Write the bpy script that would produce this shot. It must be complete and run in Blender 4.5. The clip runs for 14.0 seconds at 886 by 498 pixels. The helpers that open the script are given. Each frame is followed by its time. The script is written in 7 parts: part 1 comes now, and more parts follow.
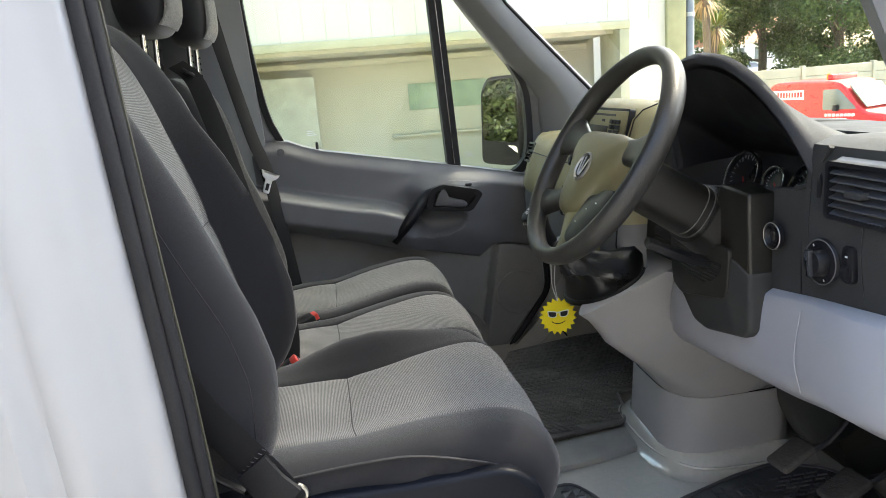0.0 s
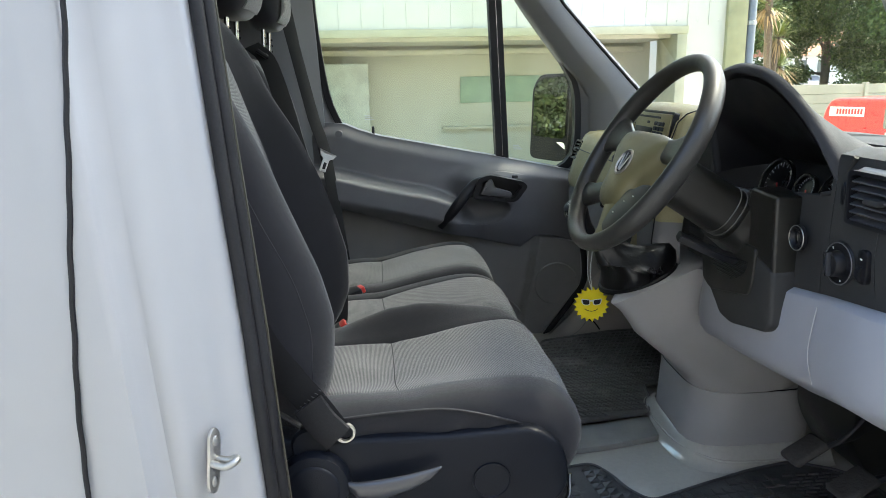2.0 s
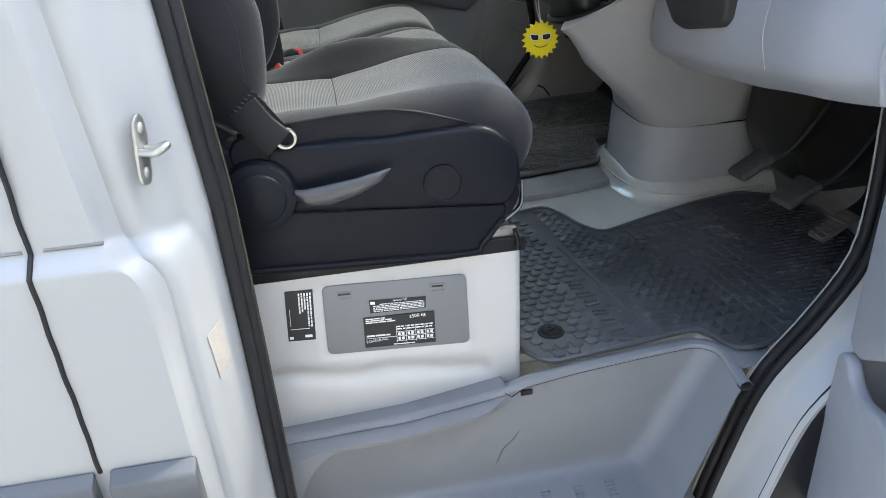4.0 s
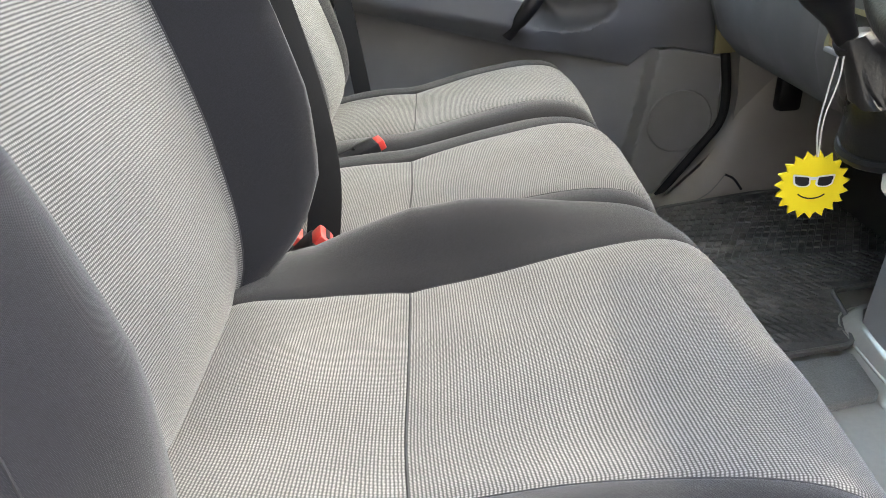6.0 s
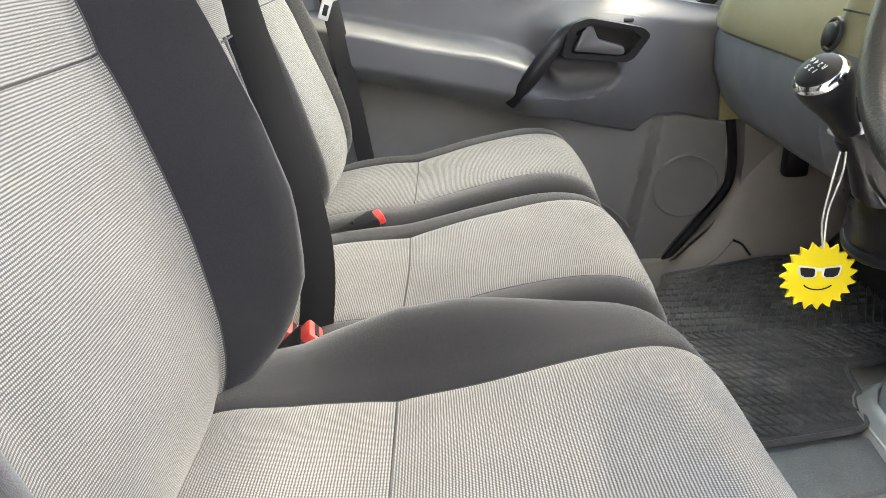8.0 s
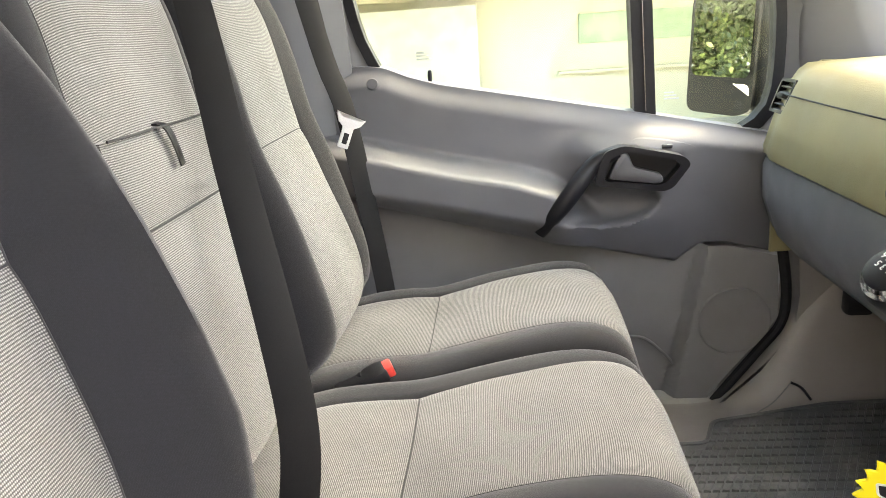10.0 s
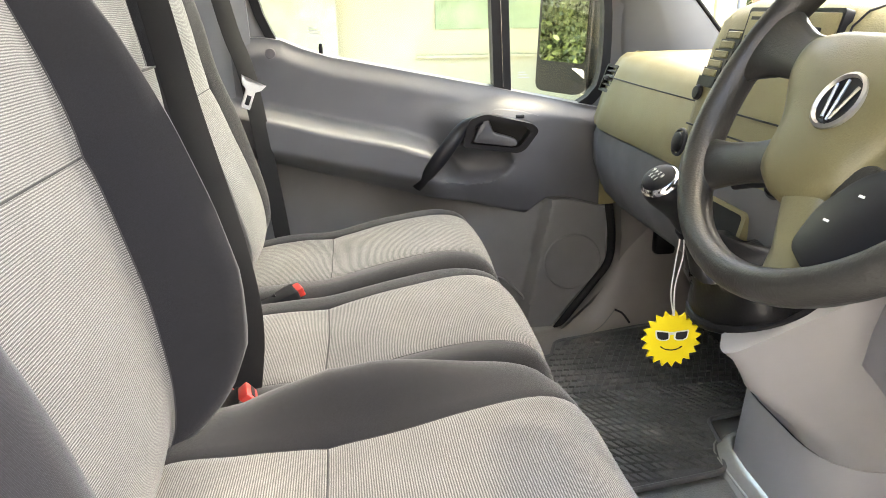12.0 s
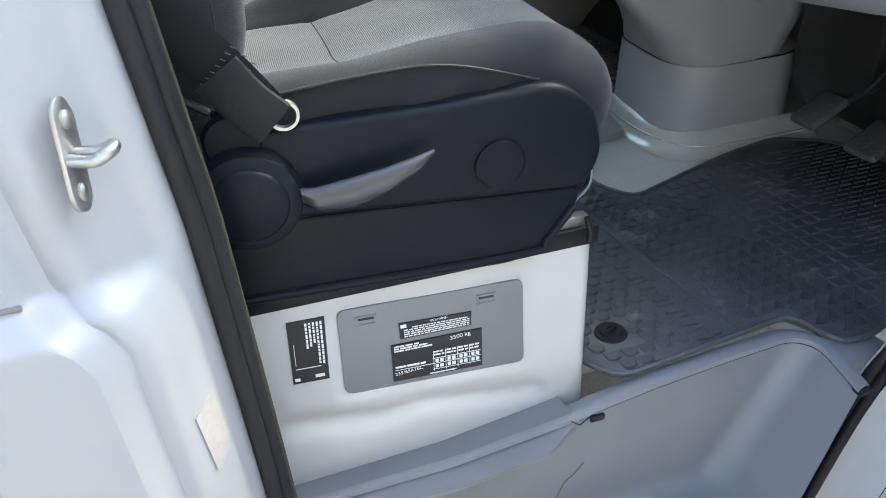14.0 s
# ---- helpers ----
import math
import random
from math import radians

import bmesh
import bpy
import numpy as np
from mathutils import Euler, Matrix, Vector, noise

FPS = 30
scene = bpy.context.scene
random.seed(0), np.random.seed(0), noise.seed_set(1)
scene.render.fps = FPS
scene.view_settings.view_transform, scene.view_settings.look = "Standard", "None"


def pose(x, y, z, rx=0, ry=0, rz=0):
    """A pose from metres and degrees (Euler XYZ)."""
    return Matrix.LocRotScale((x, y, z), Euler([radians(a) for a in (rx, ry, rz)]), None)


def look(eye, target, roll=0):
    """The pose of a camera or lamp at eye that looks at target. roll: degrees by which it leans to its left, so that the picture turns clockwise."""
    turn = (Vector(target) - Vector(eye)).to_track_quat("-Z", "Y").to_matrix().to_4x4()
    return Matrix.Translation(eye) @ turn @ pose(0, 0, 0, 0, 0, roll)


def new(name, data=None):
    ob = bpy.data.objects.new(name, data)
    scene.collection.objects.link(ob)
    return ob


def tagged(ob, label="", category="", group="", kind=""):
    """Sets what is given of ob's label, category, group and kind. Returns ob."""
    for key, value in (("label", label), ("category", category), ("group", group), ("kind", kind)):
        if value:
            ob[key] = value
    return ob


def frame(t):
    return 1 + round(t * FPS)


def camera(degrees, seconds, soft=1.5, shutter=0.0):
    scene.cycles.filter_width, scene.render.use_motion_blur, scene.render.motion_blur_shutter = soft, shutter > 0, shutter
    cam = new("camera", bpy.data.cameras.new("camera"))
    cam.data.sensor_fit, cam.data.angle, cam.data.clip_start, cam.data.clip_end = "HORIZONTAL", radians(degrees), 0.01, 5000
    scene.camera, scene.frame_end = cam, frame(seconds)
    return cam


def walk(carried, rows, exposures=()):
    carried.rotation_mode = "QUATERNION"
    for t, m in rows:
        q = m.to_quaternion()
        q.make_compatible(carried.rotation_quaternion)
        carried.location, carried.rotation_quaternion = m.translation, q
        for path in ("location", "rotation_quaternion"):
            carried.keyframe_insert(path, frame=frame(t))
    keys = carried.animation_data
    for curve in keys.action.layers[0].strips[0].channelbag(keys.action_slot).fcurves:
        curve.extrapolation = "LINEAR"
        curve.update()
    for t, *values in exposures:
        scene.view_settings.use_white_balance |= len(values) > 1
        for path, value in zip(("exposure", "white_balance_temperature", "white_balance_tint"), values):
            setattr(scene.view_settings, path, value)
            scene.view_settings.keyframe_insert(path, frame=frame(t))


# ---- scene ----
cam = camera(63.6, 14.0, 0.9)
PATH = [
    (0, (-0.258, -0.898, 1.685), (0.024, 1.029, 1.231), -4.5),
    (0.5, (-0.323, -0.997, 1.671), (-0.057, 0.932, 1.213), -1.8),
    (1, (-0.297, -1.014, 1.697), (-0.07, 0.92, 1.238), -1.1),
    (1.5, (-0.281, -1.019, 1.692), (-0.096, 0.918, 1.23), -1.1),
    (2, (-0.286, -1.012, 1.684), (-0.115, 0.925, 1.218), -1.1),
    (2.5, (-0.273, -1.019, 1.716), (-0.098, 0.917, 1.245), -1.3),
    (3, (-0.257, -1.012, 1.708), (-0.048, 0.902, 1.167), -2.1),
    (3.5, (-0.253, -1.064, 1.491), (-0.014, 0.751, 0.687), -3.4),
    (4, (-0.285, -1.022, 1.487), (-0.022, 0.73, 0.56), -3.4),
    (4.2, (-0.305, -0.941, 1.534), (-0.073, 0.823, 0.622), -3.6),
    (6.3, (-0.219, -0.127, 1.498), (-0.259, 1.64, 0.563), -3.6),
    (6.5, (-0.214, -0.114, 1.498), (-0.268, 1.65, 0.558), -3.8),
    (7, (-0.217, -0.122, 1.496), (-0.29, 1.639, 0.551), -4.2),
    (7.5, (-0.222, -0.137, 1.501), (-0.291, 1.638, 0.58), -4.3),
    (8, (-0.207, -0.134, 1.543), (-0.252, 1.69, 0.723), -3.7),
    (8.5, (-0.191, -0.092, 1.594), (-0.238, 1.782, 0.897), -3.4),
    (8.7, (-0.192, -0.084, 1.606), (-0.247, 1.804, 0.948), -3.3),
    (10.8, (-0.136, 0.059, 1.597), (-0.333, 1.963, 1.015), -4.5),
    (11, (-0.147, 0.017, 1.601), (-0.299, 1.914, 0.986), -4.1),
    (11.5, (-0.196, -0.12, 1.594), (-0.142, 1.772, 0.949), -2.4),
    (12, (-0.229, -0.27, 1.604), (0.007, 1.608, 0.958), -0.6),
    (12.5, (-0.279, -0.494, 1.569), (0.019, 1.362, 0.885), -1.3),
    (13, (-0.36, -0.659, 1.572), (-0.007, 1.161, 0.822), -3.3),
    (13.5, (-0.423, -0.768, 1.493), (0.02, 0.979, 0.624), -4.0),
    (14, (-0.372, -0.695, 1.422), (0.039, 0.938, 0.344), -4.0),
]
EXPOSURE = [(0.0, 3.25, 6800, 5), (0.6, 3.0, 6300, 2), (2.9, 3.1, 6400, 2), (3.5, 3.4, 6400, 2), (4.0, 3.35, 6400, 2), (4.2, 3.3, 6400, 2), (6.3, 4.3, 7000, 7), (7.5, 4.2, 6800, 6), (8.0, 4.5, 7200, 7), (8.6, 4.6, 7500, 9), (12.0, 4.45, 7600, 9), (12.5, 4.55, 7400, 9), (13.0, 4.15, 7000, 6), (13.5, 3.7, 6500, 3), (14.0, 3.35, 6200, 2)]
walk(cam, [(t, look(eye, target, roll)) for t, eye, target, roll in PATH], EXPOSURE)

# ---- light ----
world = bpy.data.worlds.new("world")
scene.world = world
world.use_nodes = True
wn = world.node_tree
sky = wn.nodes.new("ShaderNodeTexSky")
sky.sky_type, sky.sun_disc = "NISHITA", False
SUN_FROM = Vector((0.9, 0.40, 1.18)).normalized()
sky.sun_elevation = math.asin(SUN_FROM.z)
sky.sun_rotation = math.atan2(SUN_FROM.x, SUN_FROM.y)
sky.air_density, sky.dust_density = 0.8, 3.0
wn.links.new(sky.outputs[0], wn.nodes["Background"].inputs[0])
wn.nodes["Background"].inputs[1].default_value = 0.15
sun = new("sun", bpy.data.lights.new("sun", "SUN"))
sun.data.energy, sun.data.angle, sun.data.color = 2.6, radians(4.0), (1.0, 0.93, 0.80)
sun.matrix_basis = look(SUN_FROM * 30, (0, 0, 0))

# ---- materials ----
def nodes_of(name):
    m = bpy.data.materials.new(name)
    m.use_nodes = True
    t = m.node_tree
    return m, t, t.nodes["Principled BSDF"]


def noise_node(t, coord, scale, detail=3.0, rough=0.55):
    n = t.nodes.new("ShaderNodeTexNoise")
    n.inputs["Scale"].default_value, n.inputs["Detail"].default_value = scale, detail
    n.inputs["Roughness"].default_value = rough
    t.links.new(coord, n.inputs["Vector"])
    return n.outputs["Fac"]


def ramp(t, fac, lo, hi, a, b):
    r = t.nodes.new("ShaderNodeValToRGB")
    r.color_ramp.elements[0].position, r.color_ramp.elements[1].position = lo, hi
    r.color_ramp.elements[0].color, r.color_ramp.elements[1].color = (*a, 1), (*b, 1)
    t.links.new(fac, r.inputs[0])
    return r.outputs[0]


def mix(t, fac, a, b, kind="MIX"):
    n = t.nodes.new("ShaderNodeMix")
    n.data_type, n.blend_type = "RGBA", kind
    for v, s in ((fac, n.inputs[0]), (a, n.inputs[6]), (b, n.inputs[7])):
        if isinstance(v, (int, float)):
            s.default_value = v
        elif isinstance(v, tuple):
            s.default_value = (*v, 1)
        else:
            t.links.new(v, s)
    return n.outputs[2]


def math_node(t, op, a, b=0.0):
    n = t.nodes.new("ShaderNodeMath")
    n.operation = op
    for v, s in ((a, n.inputs[0]), (b, n.inputs[1])):
        if isinstance(v, (int, float)):
            s.default_value = v
        else:
            t.links.new(v, s)
    return n.outputs[0]


def bump(t, height, strength, distance, onto):
    b = t.nodes.new("ShaderNodeBump")
    b.inputs["Strength"].default_value, b.inputs["Distance"].default_value = strength, distance
    t.links.new(height, b.inputs["Height"])
    t.links.new(b.outputs[0], onto.inputs["Normal"])


def surface(name, col, rough=0.5, metal=0.0, grain=400.0, relief=0.3, depth=0.0006, var=0.14, wear=None, coat=0.0, spec=0.5, big=4.0, mottle=0.08):
    """A surface with broad stains, fine grain and relief at real size."""
    m, t, p = nodes_of(name)
    co = t.nodes.new("ShaderNodeTexCoord").outputs["Object"]
    broad, fine = noise_node(t, co, big, 4), noise_node(t, co, grain, 2)
    dark = tuple(c * (1 - var) for c in col)
    light = tuple(min(1, c * (1 + var)) for c in col)
    base = ramp(t, broad, 0.3, 0.7, dark, light)
    speck = ramp(t, fine, 0.35, 0.65, (1 - var * 0.6,) * 3, (1, 1, 1))
    base = mix(t, 1.0, base, speck, "MULTIPLY")
    if wear:
        spots = ramp(t, noise_node(t, co, wear[1], 6, 0.7), wear[2], wear[2] + 0.12, (0, 0, 0), (1, 1, 1))
        base = mix(t, spots, base, wear[0])
    t.links.new(base, p.inputs["Base Color"])
    r = ramp(t, noise_node(t, co, big * 3, 5), 0.3, 0.7, (max(0.03, rough - mottle),) * 3, (min(1, rough + mottle),) * 3)
    t.links.new(r, p.inputs["Roughness"])
    p.inputs["Metallic"].default_value, p.inputs["Coat Weight"].default_value = metal, coat
    p.inputs["Coat Roughness"].default_value = 0.22
    p.inputs["Specular IOR Level"].default_value = spec
    if relief:
        bump(t, fine, relief, depth, p)
    return m


def woven(name, light, dark, pitch=0.0026, rough=0.9, ratio=0.62, depth=0.0006, sheen=0.2, rib=0.16, cross=0.0, check=0.26, jitter=3.0):
    """Cloth: two crossed ribs of yarn at a real pitch, over the UV metres of the panel."""
    m, t, p = nodes_of(name)
    tc = t.nodes.new("ShaderNodeTexCoord")
    sep = t.nodes.new("ShaderNodeSeparateXYZ")
    t.links.new(tc.outputs["UV"], sep.inputs[0])
    wob = math_node(t, "ADD", noise_node(t, tc.outputs["UV"], 30, 2), math_node(t, "MULTIPLY", noise_node(t, tc.outputs["UV"], 260, 2), 1.6))
    two_pi = 2 * math.pi
    u = math_node(t, "ADD", math_node(t, "MULTIPLY", sep.outputs[0], two_pi / pitch), math_node(t, "MULTIPLY", wob, jitter))
    v = math_node(t, "ADD", math_node(t, "MULTIPLY", sep.outputs[1], two_pi / (pitch * ratio)), math_node(t, "MULTIPLY", wob, jitter))
    a = math_node(t, "SINE", u)
    b = math_node(t, "SINE", v)
    w = math_node(t, "ADD", math_node(t, "MULTIPLY", math_node(t, "MULTIPLY", a, b), check), 0.5)
    w = math_node(t, "ADD", w, math_node(t, "MULTIPLY", b, rib))
    w = math_node(t, "ADD", w, math_node(t, "MULTIPLY", a, cross))
    base = ramp(t, w, 0.2, 0.85, dark, light)
    soil = ramp(t, noise_node(t, tc.outputs["Object"], 9, 5), 0.3, 0.75, (0.80, 0.80, 0.79), (1, 1, 1))
    fuzz = ramp(t, noise_node(t, tc.outputs["Object"], 700, 2), 0.3, 0.7, (0.72,) * 3, (1, 1, 1))
    base = mix(t, 1.0, mix(t, 1.0, base, soil, "MULTIPLY"), fuzz, "MULTIPLY")
    t.links.new(base, p.inputs["Base Color"])
    p.inputs["Roughness"].default_value = rough
    p.inputs["Sheen Weight"].default_value = sheen
    p.inputs["Specular IOR Level"].default_value = 0.25
    p.inputs["Sheen Roughness"].default_value = 0.5
    bump(t, w, 0.5, depth, p)
    return m


def glass(name, tint=(1, 1, 1), rough=0.0):
    m, t, p = nodes_of(name)
    out = t.nodes["Material Output"]
    tr = t.nodes.new("ShaderNodeBsdfTransparent")
    gl = t.nodes.new("ShaderNodeBsdfGlossy")
    lw = t.nodes.new("ShaderNodeLayerWeight")
    lw.inputs[0].default_value = 0.5
    shine = math_node(t, "ADD", math_node(t, "MULTIPLY", math_node(t, "POWER", lw.outputs["Facing"], 5.0), 0.8), 0.03)
    mx = t.nodes.new("ShaderNodeMixShader")
    tr.inputs[0].default_value = (*tint, 1)
    gl.inputs["Roughness"].default_value = rough
    t.links.new(shine, mx.inputs[0])
    t.links.new(tr.outputs[0], mx.inputs[1])
    t.links.new(gl.outputs[0], mx.inputs[2])
    t.links.new(mx.outputs[0], out.inputs[0])
    return m


WHITE = surface("white_van_paint", (0.297, 0.304, 0.312), 0.33, grain=700, relief=0.03, var=0.02, coat=0.0, mottle=0.015)
BOXWHITE = surface("white_box_paint", (0.47, 0.465, 0.455), 0.35, grain=700, relief=0.04, var=0.02, coat=0.3, mottle=0.02)
TRIM = surface("charcoal_door_plastic", (0.112, 0.114, 0.124), 0.40, grain=900, relief=0.35, depth=0.0005)
TRIM_LOW = surface("grey_lower_door_plastic", (0.205, 0.202, 0.20), 0.55, grain=900, relief=0.35, depth=0.0005)
LIGHTGREY = surface("light_grey_dash_plastic", (0.32, 0.325, 0.355), 0.50, grain=900, relief=0.3, depth=0.0004, var=0.05)
CONSOLE = surface("mid_grey_console_plastic", (0.41, 0.404, 0.408), 0.50, grain=900, relief=0.3, depth=0.0004, var=0.08)
DASH = surface("black_dash_plastic", (0.036, 0.036, 0.036), 0.60, grain=500, relief=0.5, depth=0.0008, spec=0.28)
DASHTOP = surface("soft_charcoal_dash_top", (0.032, 0.033, 0.037), 0.62, grain=420, relief=0.6, depth=0.001, spec=0.25)
# dark grey dash skin with warm yellow light put into its colour
LITDASH = surface("warm_lit_dash_skin", (0.272, 0.240, 0.120), 0.5, grain=420, relief=0.6, depth=0.001)
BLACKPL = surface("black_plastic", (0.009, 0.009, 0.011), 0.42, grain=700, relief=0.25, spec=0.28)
SHROUD = surface("blue_black_seat_plastic", (0.0072, 0.0087, 0.0128), 0.40, grain=650, relief=0.5, depth=0.0006, spec=0.15)
STEP = surface("grey_step_plastic", (0.185, 0.189, 0.205), 0.55, grain=700, relief=0.4, var=0.10, wear=((0.17, 0.15, 0.13), 9, 0.70))
RUBBER = surface("black_rubber", (0.011, 0.011, 0.013), 0.62, grain=300, relief=0.4, var=0.3, spec=0.28)
MATRUBBER = surface("dusty_rubber_mat", (0.080, 0.080, 0.085), 0.40, grain=260, relief=0.5, var=0.35, wear=((0.20, 0.198, 0.19), 7, 0.58))
# paler mat copy: dust, plus sunlight in the footwell put into the colour
MATSUNDUST = surface("sunlit_dusty_rubber_mat", (0.155, 0.152, 0.148), 0.45, grain=260, relief=0.5, var=0.35, wear=((0.24, 0.232, 0.215), 6, 0.58))
FLOORMETAL = surface("glossy_grey_floor_paint", (0.70, 0.685, 0.63), 0.23, metal=0.3, grain=90, relief=0.0, var=0.08, coat=0.0, mottle=0.0)
FLOORGRAIN = surface("speckled_grey_floor", (0.34, 0.338, 0.32), 0.5, grain=350, relief=0.9, depth=0.002, var=0.35)
CHROME = surface("bright_metal", (0.72, 0.72, 0.72), 0.18, metal=1.0, grain=300, relief=0.05, var=0.06)
STEEL = surface("zinc_steel", (0.45, 0.44, 0.41), 0.36, metal=0.9, grain=220, relief=0.15, var=0.15)
SATIN = surface("satin_grey_lever_paint", (0.035, 0.036, 0.041), 0.24, grain=300, relief=0.0, var=0.04, mottle=0.0, spec=0.7)
RED = surface("red_buckle_plastic", (0.55, 0.045, 0.035), 0.4, relief=0.05)
CREAM = surface("cream_plastic", (0.55, 0.52, 0.42), 0.5, relief=0.05)
YELLOW = surface("yellow_foam", (0.95, 0.77, 0.013), 0.7, grain=1500, relief=0.4, var=0.05)
WHITEPL = surface("white_plastic", (0.8, 0.8, 0.78), 0.5, relief=0.05, var=0.05)
# black leather lifted slightly towards olive for glare on the rim
LEATHER = surface("worn_black_leather", (0.028, 0.027, 0.024), 0.38, grain=420, relief=0.5, depth=0.0008, var=0.25)
BOOT = surface("black_gaiter_skin", (0.006, 0.006, 0.007), 0.33, grain=200, relief=0.4, depth=0.001)
# black plastic whose olive tint stands for yellowish light in the cab
TINTBLACK = surface("warm_tinted_black_plastic", (0.0135, 0.0128, 0.0105), 0.42, grain=600, relief=0.5, depth=0.0006)
# charcoal pad, its base colour brightened and yellowed for sun on the hub
WHEELPAD = surface("warm_lit_wheel_pad", (0.155, 0.137, 0.066), 0.42, grain=600, relief=0.5, depth=0.0006)
GREY = woven("grey_seat_cloth", (0.345, 0.338, 0.330), (0.034, 0.034, 0.036), pitch=0.0017, ratio=1.53, rib=0.24, cross=0.13, check=0.11, jitter=1.5)
DARK = woven("black_seat_cloth", (0.023, 0.0228, 0.0275), (0.012, 0.012, 0.015), pitch=0.0011, depth=0.0003, sheen=0.22)
WEB = woven("black_belt_web", (0.015, 0.0148, 0.0165), (0.006, 0.006, 0.007), pitch=0.0022, ratio=4.0, rough=0.75, sheen=0.0)
PILLAR = surface("grey_pillar_trim", (0.14, 0.143, 0.15), 0.55, grain=900, relief=0.3, depth=0.0004, var=0.06)
LABELBLACK = surface("black_label_film", (0.008, 0.008, 0.009), 0.35, relief=0.02)
LABELWHITE = surface("white_label_print", (0.75, 0.75, 0.72), 0.5, relief=0.0)
PLATEGREY = surface("grey_flap_plastic", (0.185, 0.187, 0.195), 0.5, grain=800, relief=0.3, var=0.05)
GLASS = glass("clear_glass", (0.91, 0.94, 0.86))
SCREEN = glass("windscreen_glass", (0.87, 0.885, 0.80))
MIRROR, _t, _p = nodes_of("mirror_silver")
_p.inputs["Metallic"].default_value, _p.inputs["Roughness"].default_value = 1.0, 0.01
_p.inputs["Base Color"].default_value = (0.58, 0.60, 0.58, 1)


# ---- shaping helpers ----
def thing(name, label, category, group="", kind="", at=(0, 0, 0)):
    ob = new(name)
    ob.location = at
    ob.empty_display_size = 0.05
    return tagged(ob, label, category, group, kind)


def link_mesh(name, me, material, parent=None, label="", angle=38, kind=""):
    me.materials.append(material)
    me.polygons.foreach_set("use_smooth", [True] * len(me.polygons))
    me.set_sharp_from_angle(angle=radians(angle))
    ob = new(name, me)
    if parent is not None:
        ob.parent = parent
        ob.matrix_parent_inverse = parent.matrix_basis.inverted()
    return tagged(ob, label, kind=kind)


def part(name, bm, material, parent=None, label="", angle=38, kind=""):
    bmesh.ops.recalc_face_normals(bm, faces=bm.faces)
    me = bpy.data.meshes.new(name)
    bm.to_mesh(me)
    bm.free()
    return link_mesh(name, me, material, parent, label, angle, kind)


def box(x0, x1, y0, y1, z0, z1, bevel=0.0, seg=2, m=None, bm=None):
    b = bmesh.new()
    bmesh.ops.create_cube(b, size=1)
    for v in b.verts:
        v.co = Vector(((x0 + x1) / 2 + v.co.x * (x1 - x0), (y0 + y1) / 2 + v.co.y * (y1 - y0), (z0 + z1) / 2 + v.co.z * (z1 - z0)))
    if bevel:
        bmesh.ops.bevel(b, geom=b.edges[:], offset=bevel, segments=seg, affect="EDGES", profile=0.5)
    if m is not None:
        b.transform(m)
    return join(bm, b)


def join(bm, b):
    if bm is None:
        return b
    me = bpy.data.meshes.new("tmp")
    b.to_mesh(me)
    b.free()
    bm.from_mesh(me)
    bpy.data.meshes.remove(me)
    return bm


def prism(outline, axis, d0, d1, bevel=0.0, seg=2, m=None, bm=None):
    """Extrude a closed outline of 2D points along an axis from d0 to d1 (x: points are y,z; y: x,z; z: x,y)."""
    def put(p, d):
        return {"x": (d, p[0], p[1]), "y": (p[0], d, p[1]), "z": (p[0], p[1], d)}[axis]
    b = bmesh.new()
    lo = [b.verts.new(put(p, d0)) for p in outline]
    hi = [b.verts.new(put(p, d1)) for p in outline]
    n = len(outline)
    b.faces.new(lo)
    b.faces.new(hi)
    rims = []
    for i in range(n):
        b.faces.new((lo[i], lo[(i + 1) % n], hi[(i + 1) % n], hi[i]))
    bmesh.ops.recalc_face_normals(b, faces=b.faces)
    if bevel:
        rims = [e for e in b.edges if (e.verts[0] in lo and e.verts[1] in lo) or (e.verts[0] in hi and e.verts[1] in hi)]
        bmesh.ops.bevel(b, geom=rims, offset=bevel, segments=seg, affect="EDGES", profile=0.5)
    if m is not None:
        b.transform(m)
    return join(bm, b)


def smooth_line(pts, n, closed=False):
    """n points evenly spaced along a smooth curve through pts."""
    P = [np.array(p, float) for p in pts]
    if closed:
        P = [P[-1]] + P + [P[0], P[1]]
    else:
        P = [2 * P[0] - P[1]] + P + [2 * P[-1] - P[-2]]
    dense = []
    for i in range(1, len(P) - 2):
        a, b, c, d = P[i - 1:i + 3]
        for s in np.linspace(0, 1, 24, endpoint=False):
            dense.append(0.5 * (2 * b + (c - a) * s + (2 * a - 5 * b + 4 * c - d) * s * s + (3 * b - a - 3 * c + d) * s ** 3))
    dense.append(P[-2])
    dense = np.array(dense)
    L = np.concatenate([[0], np.cumsum(np.linalg.norm(np.diff(dense, axis=0), axis=1))])
    t = np.linspace(0, L[-1], n + 1)[:-1] if closed else np.linspace(0, L[-1], n)
    return np.stack([np.interp(t, L, dense[:, k]) for k in range(dense.shape[1])], axis=1)


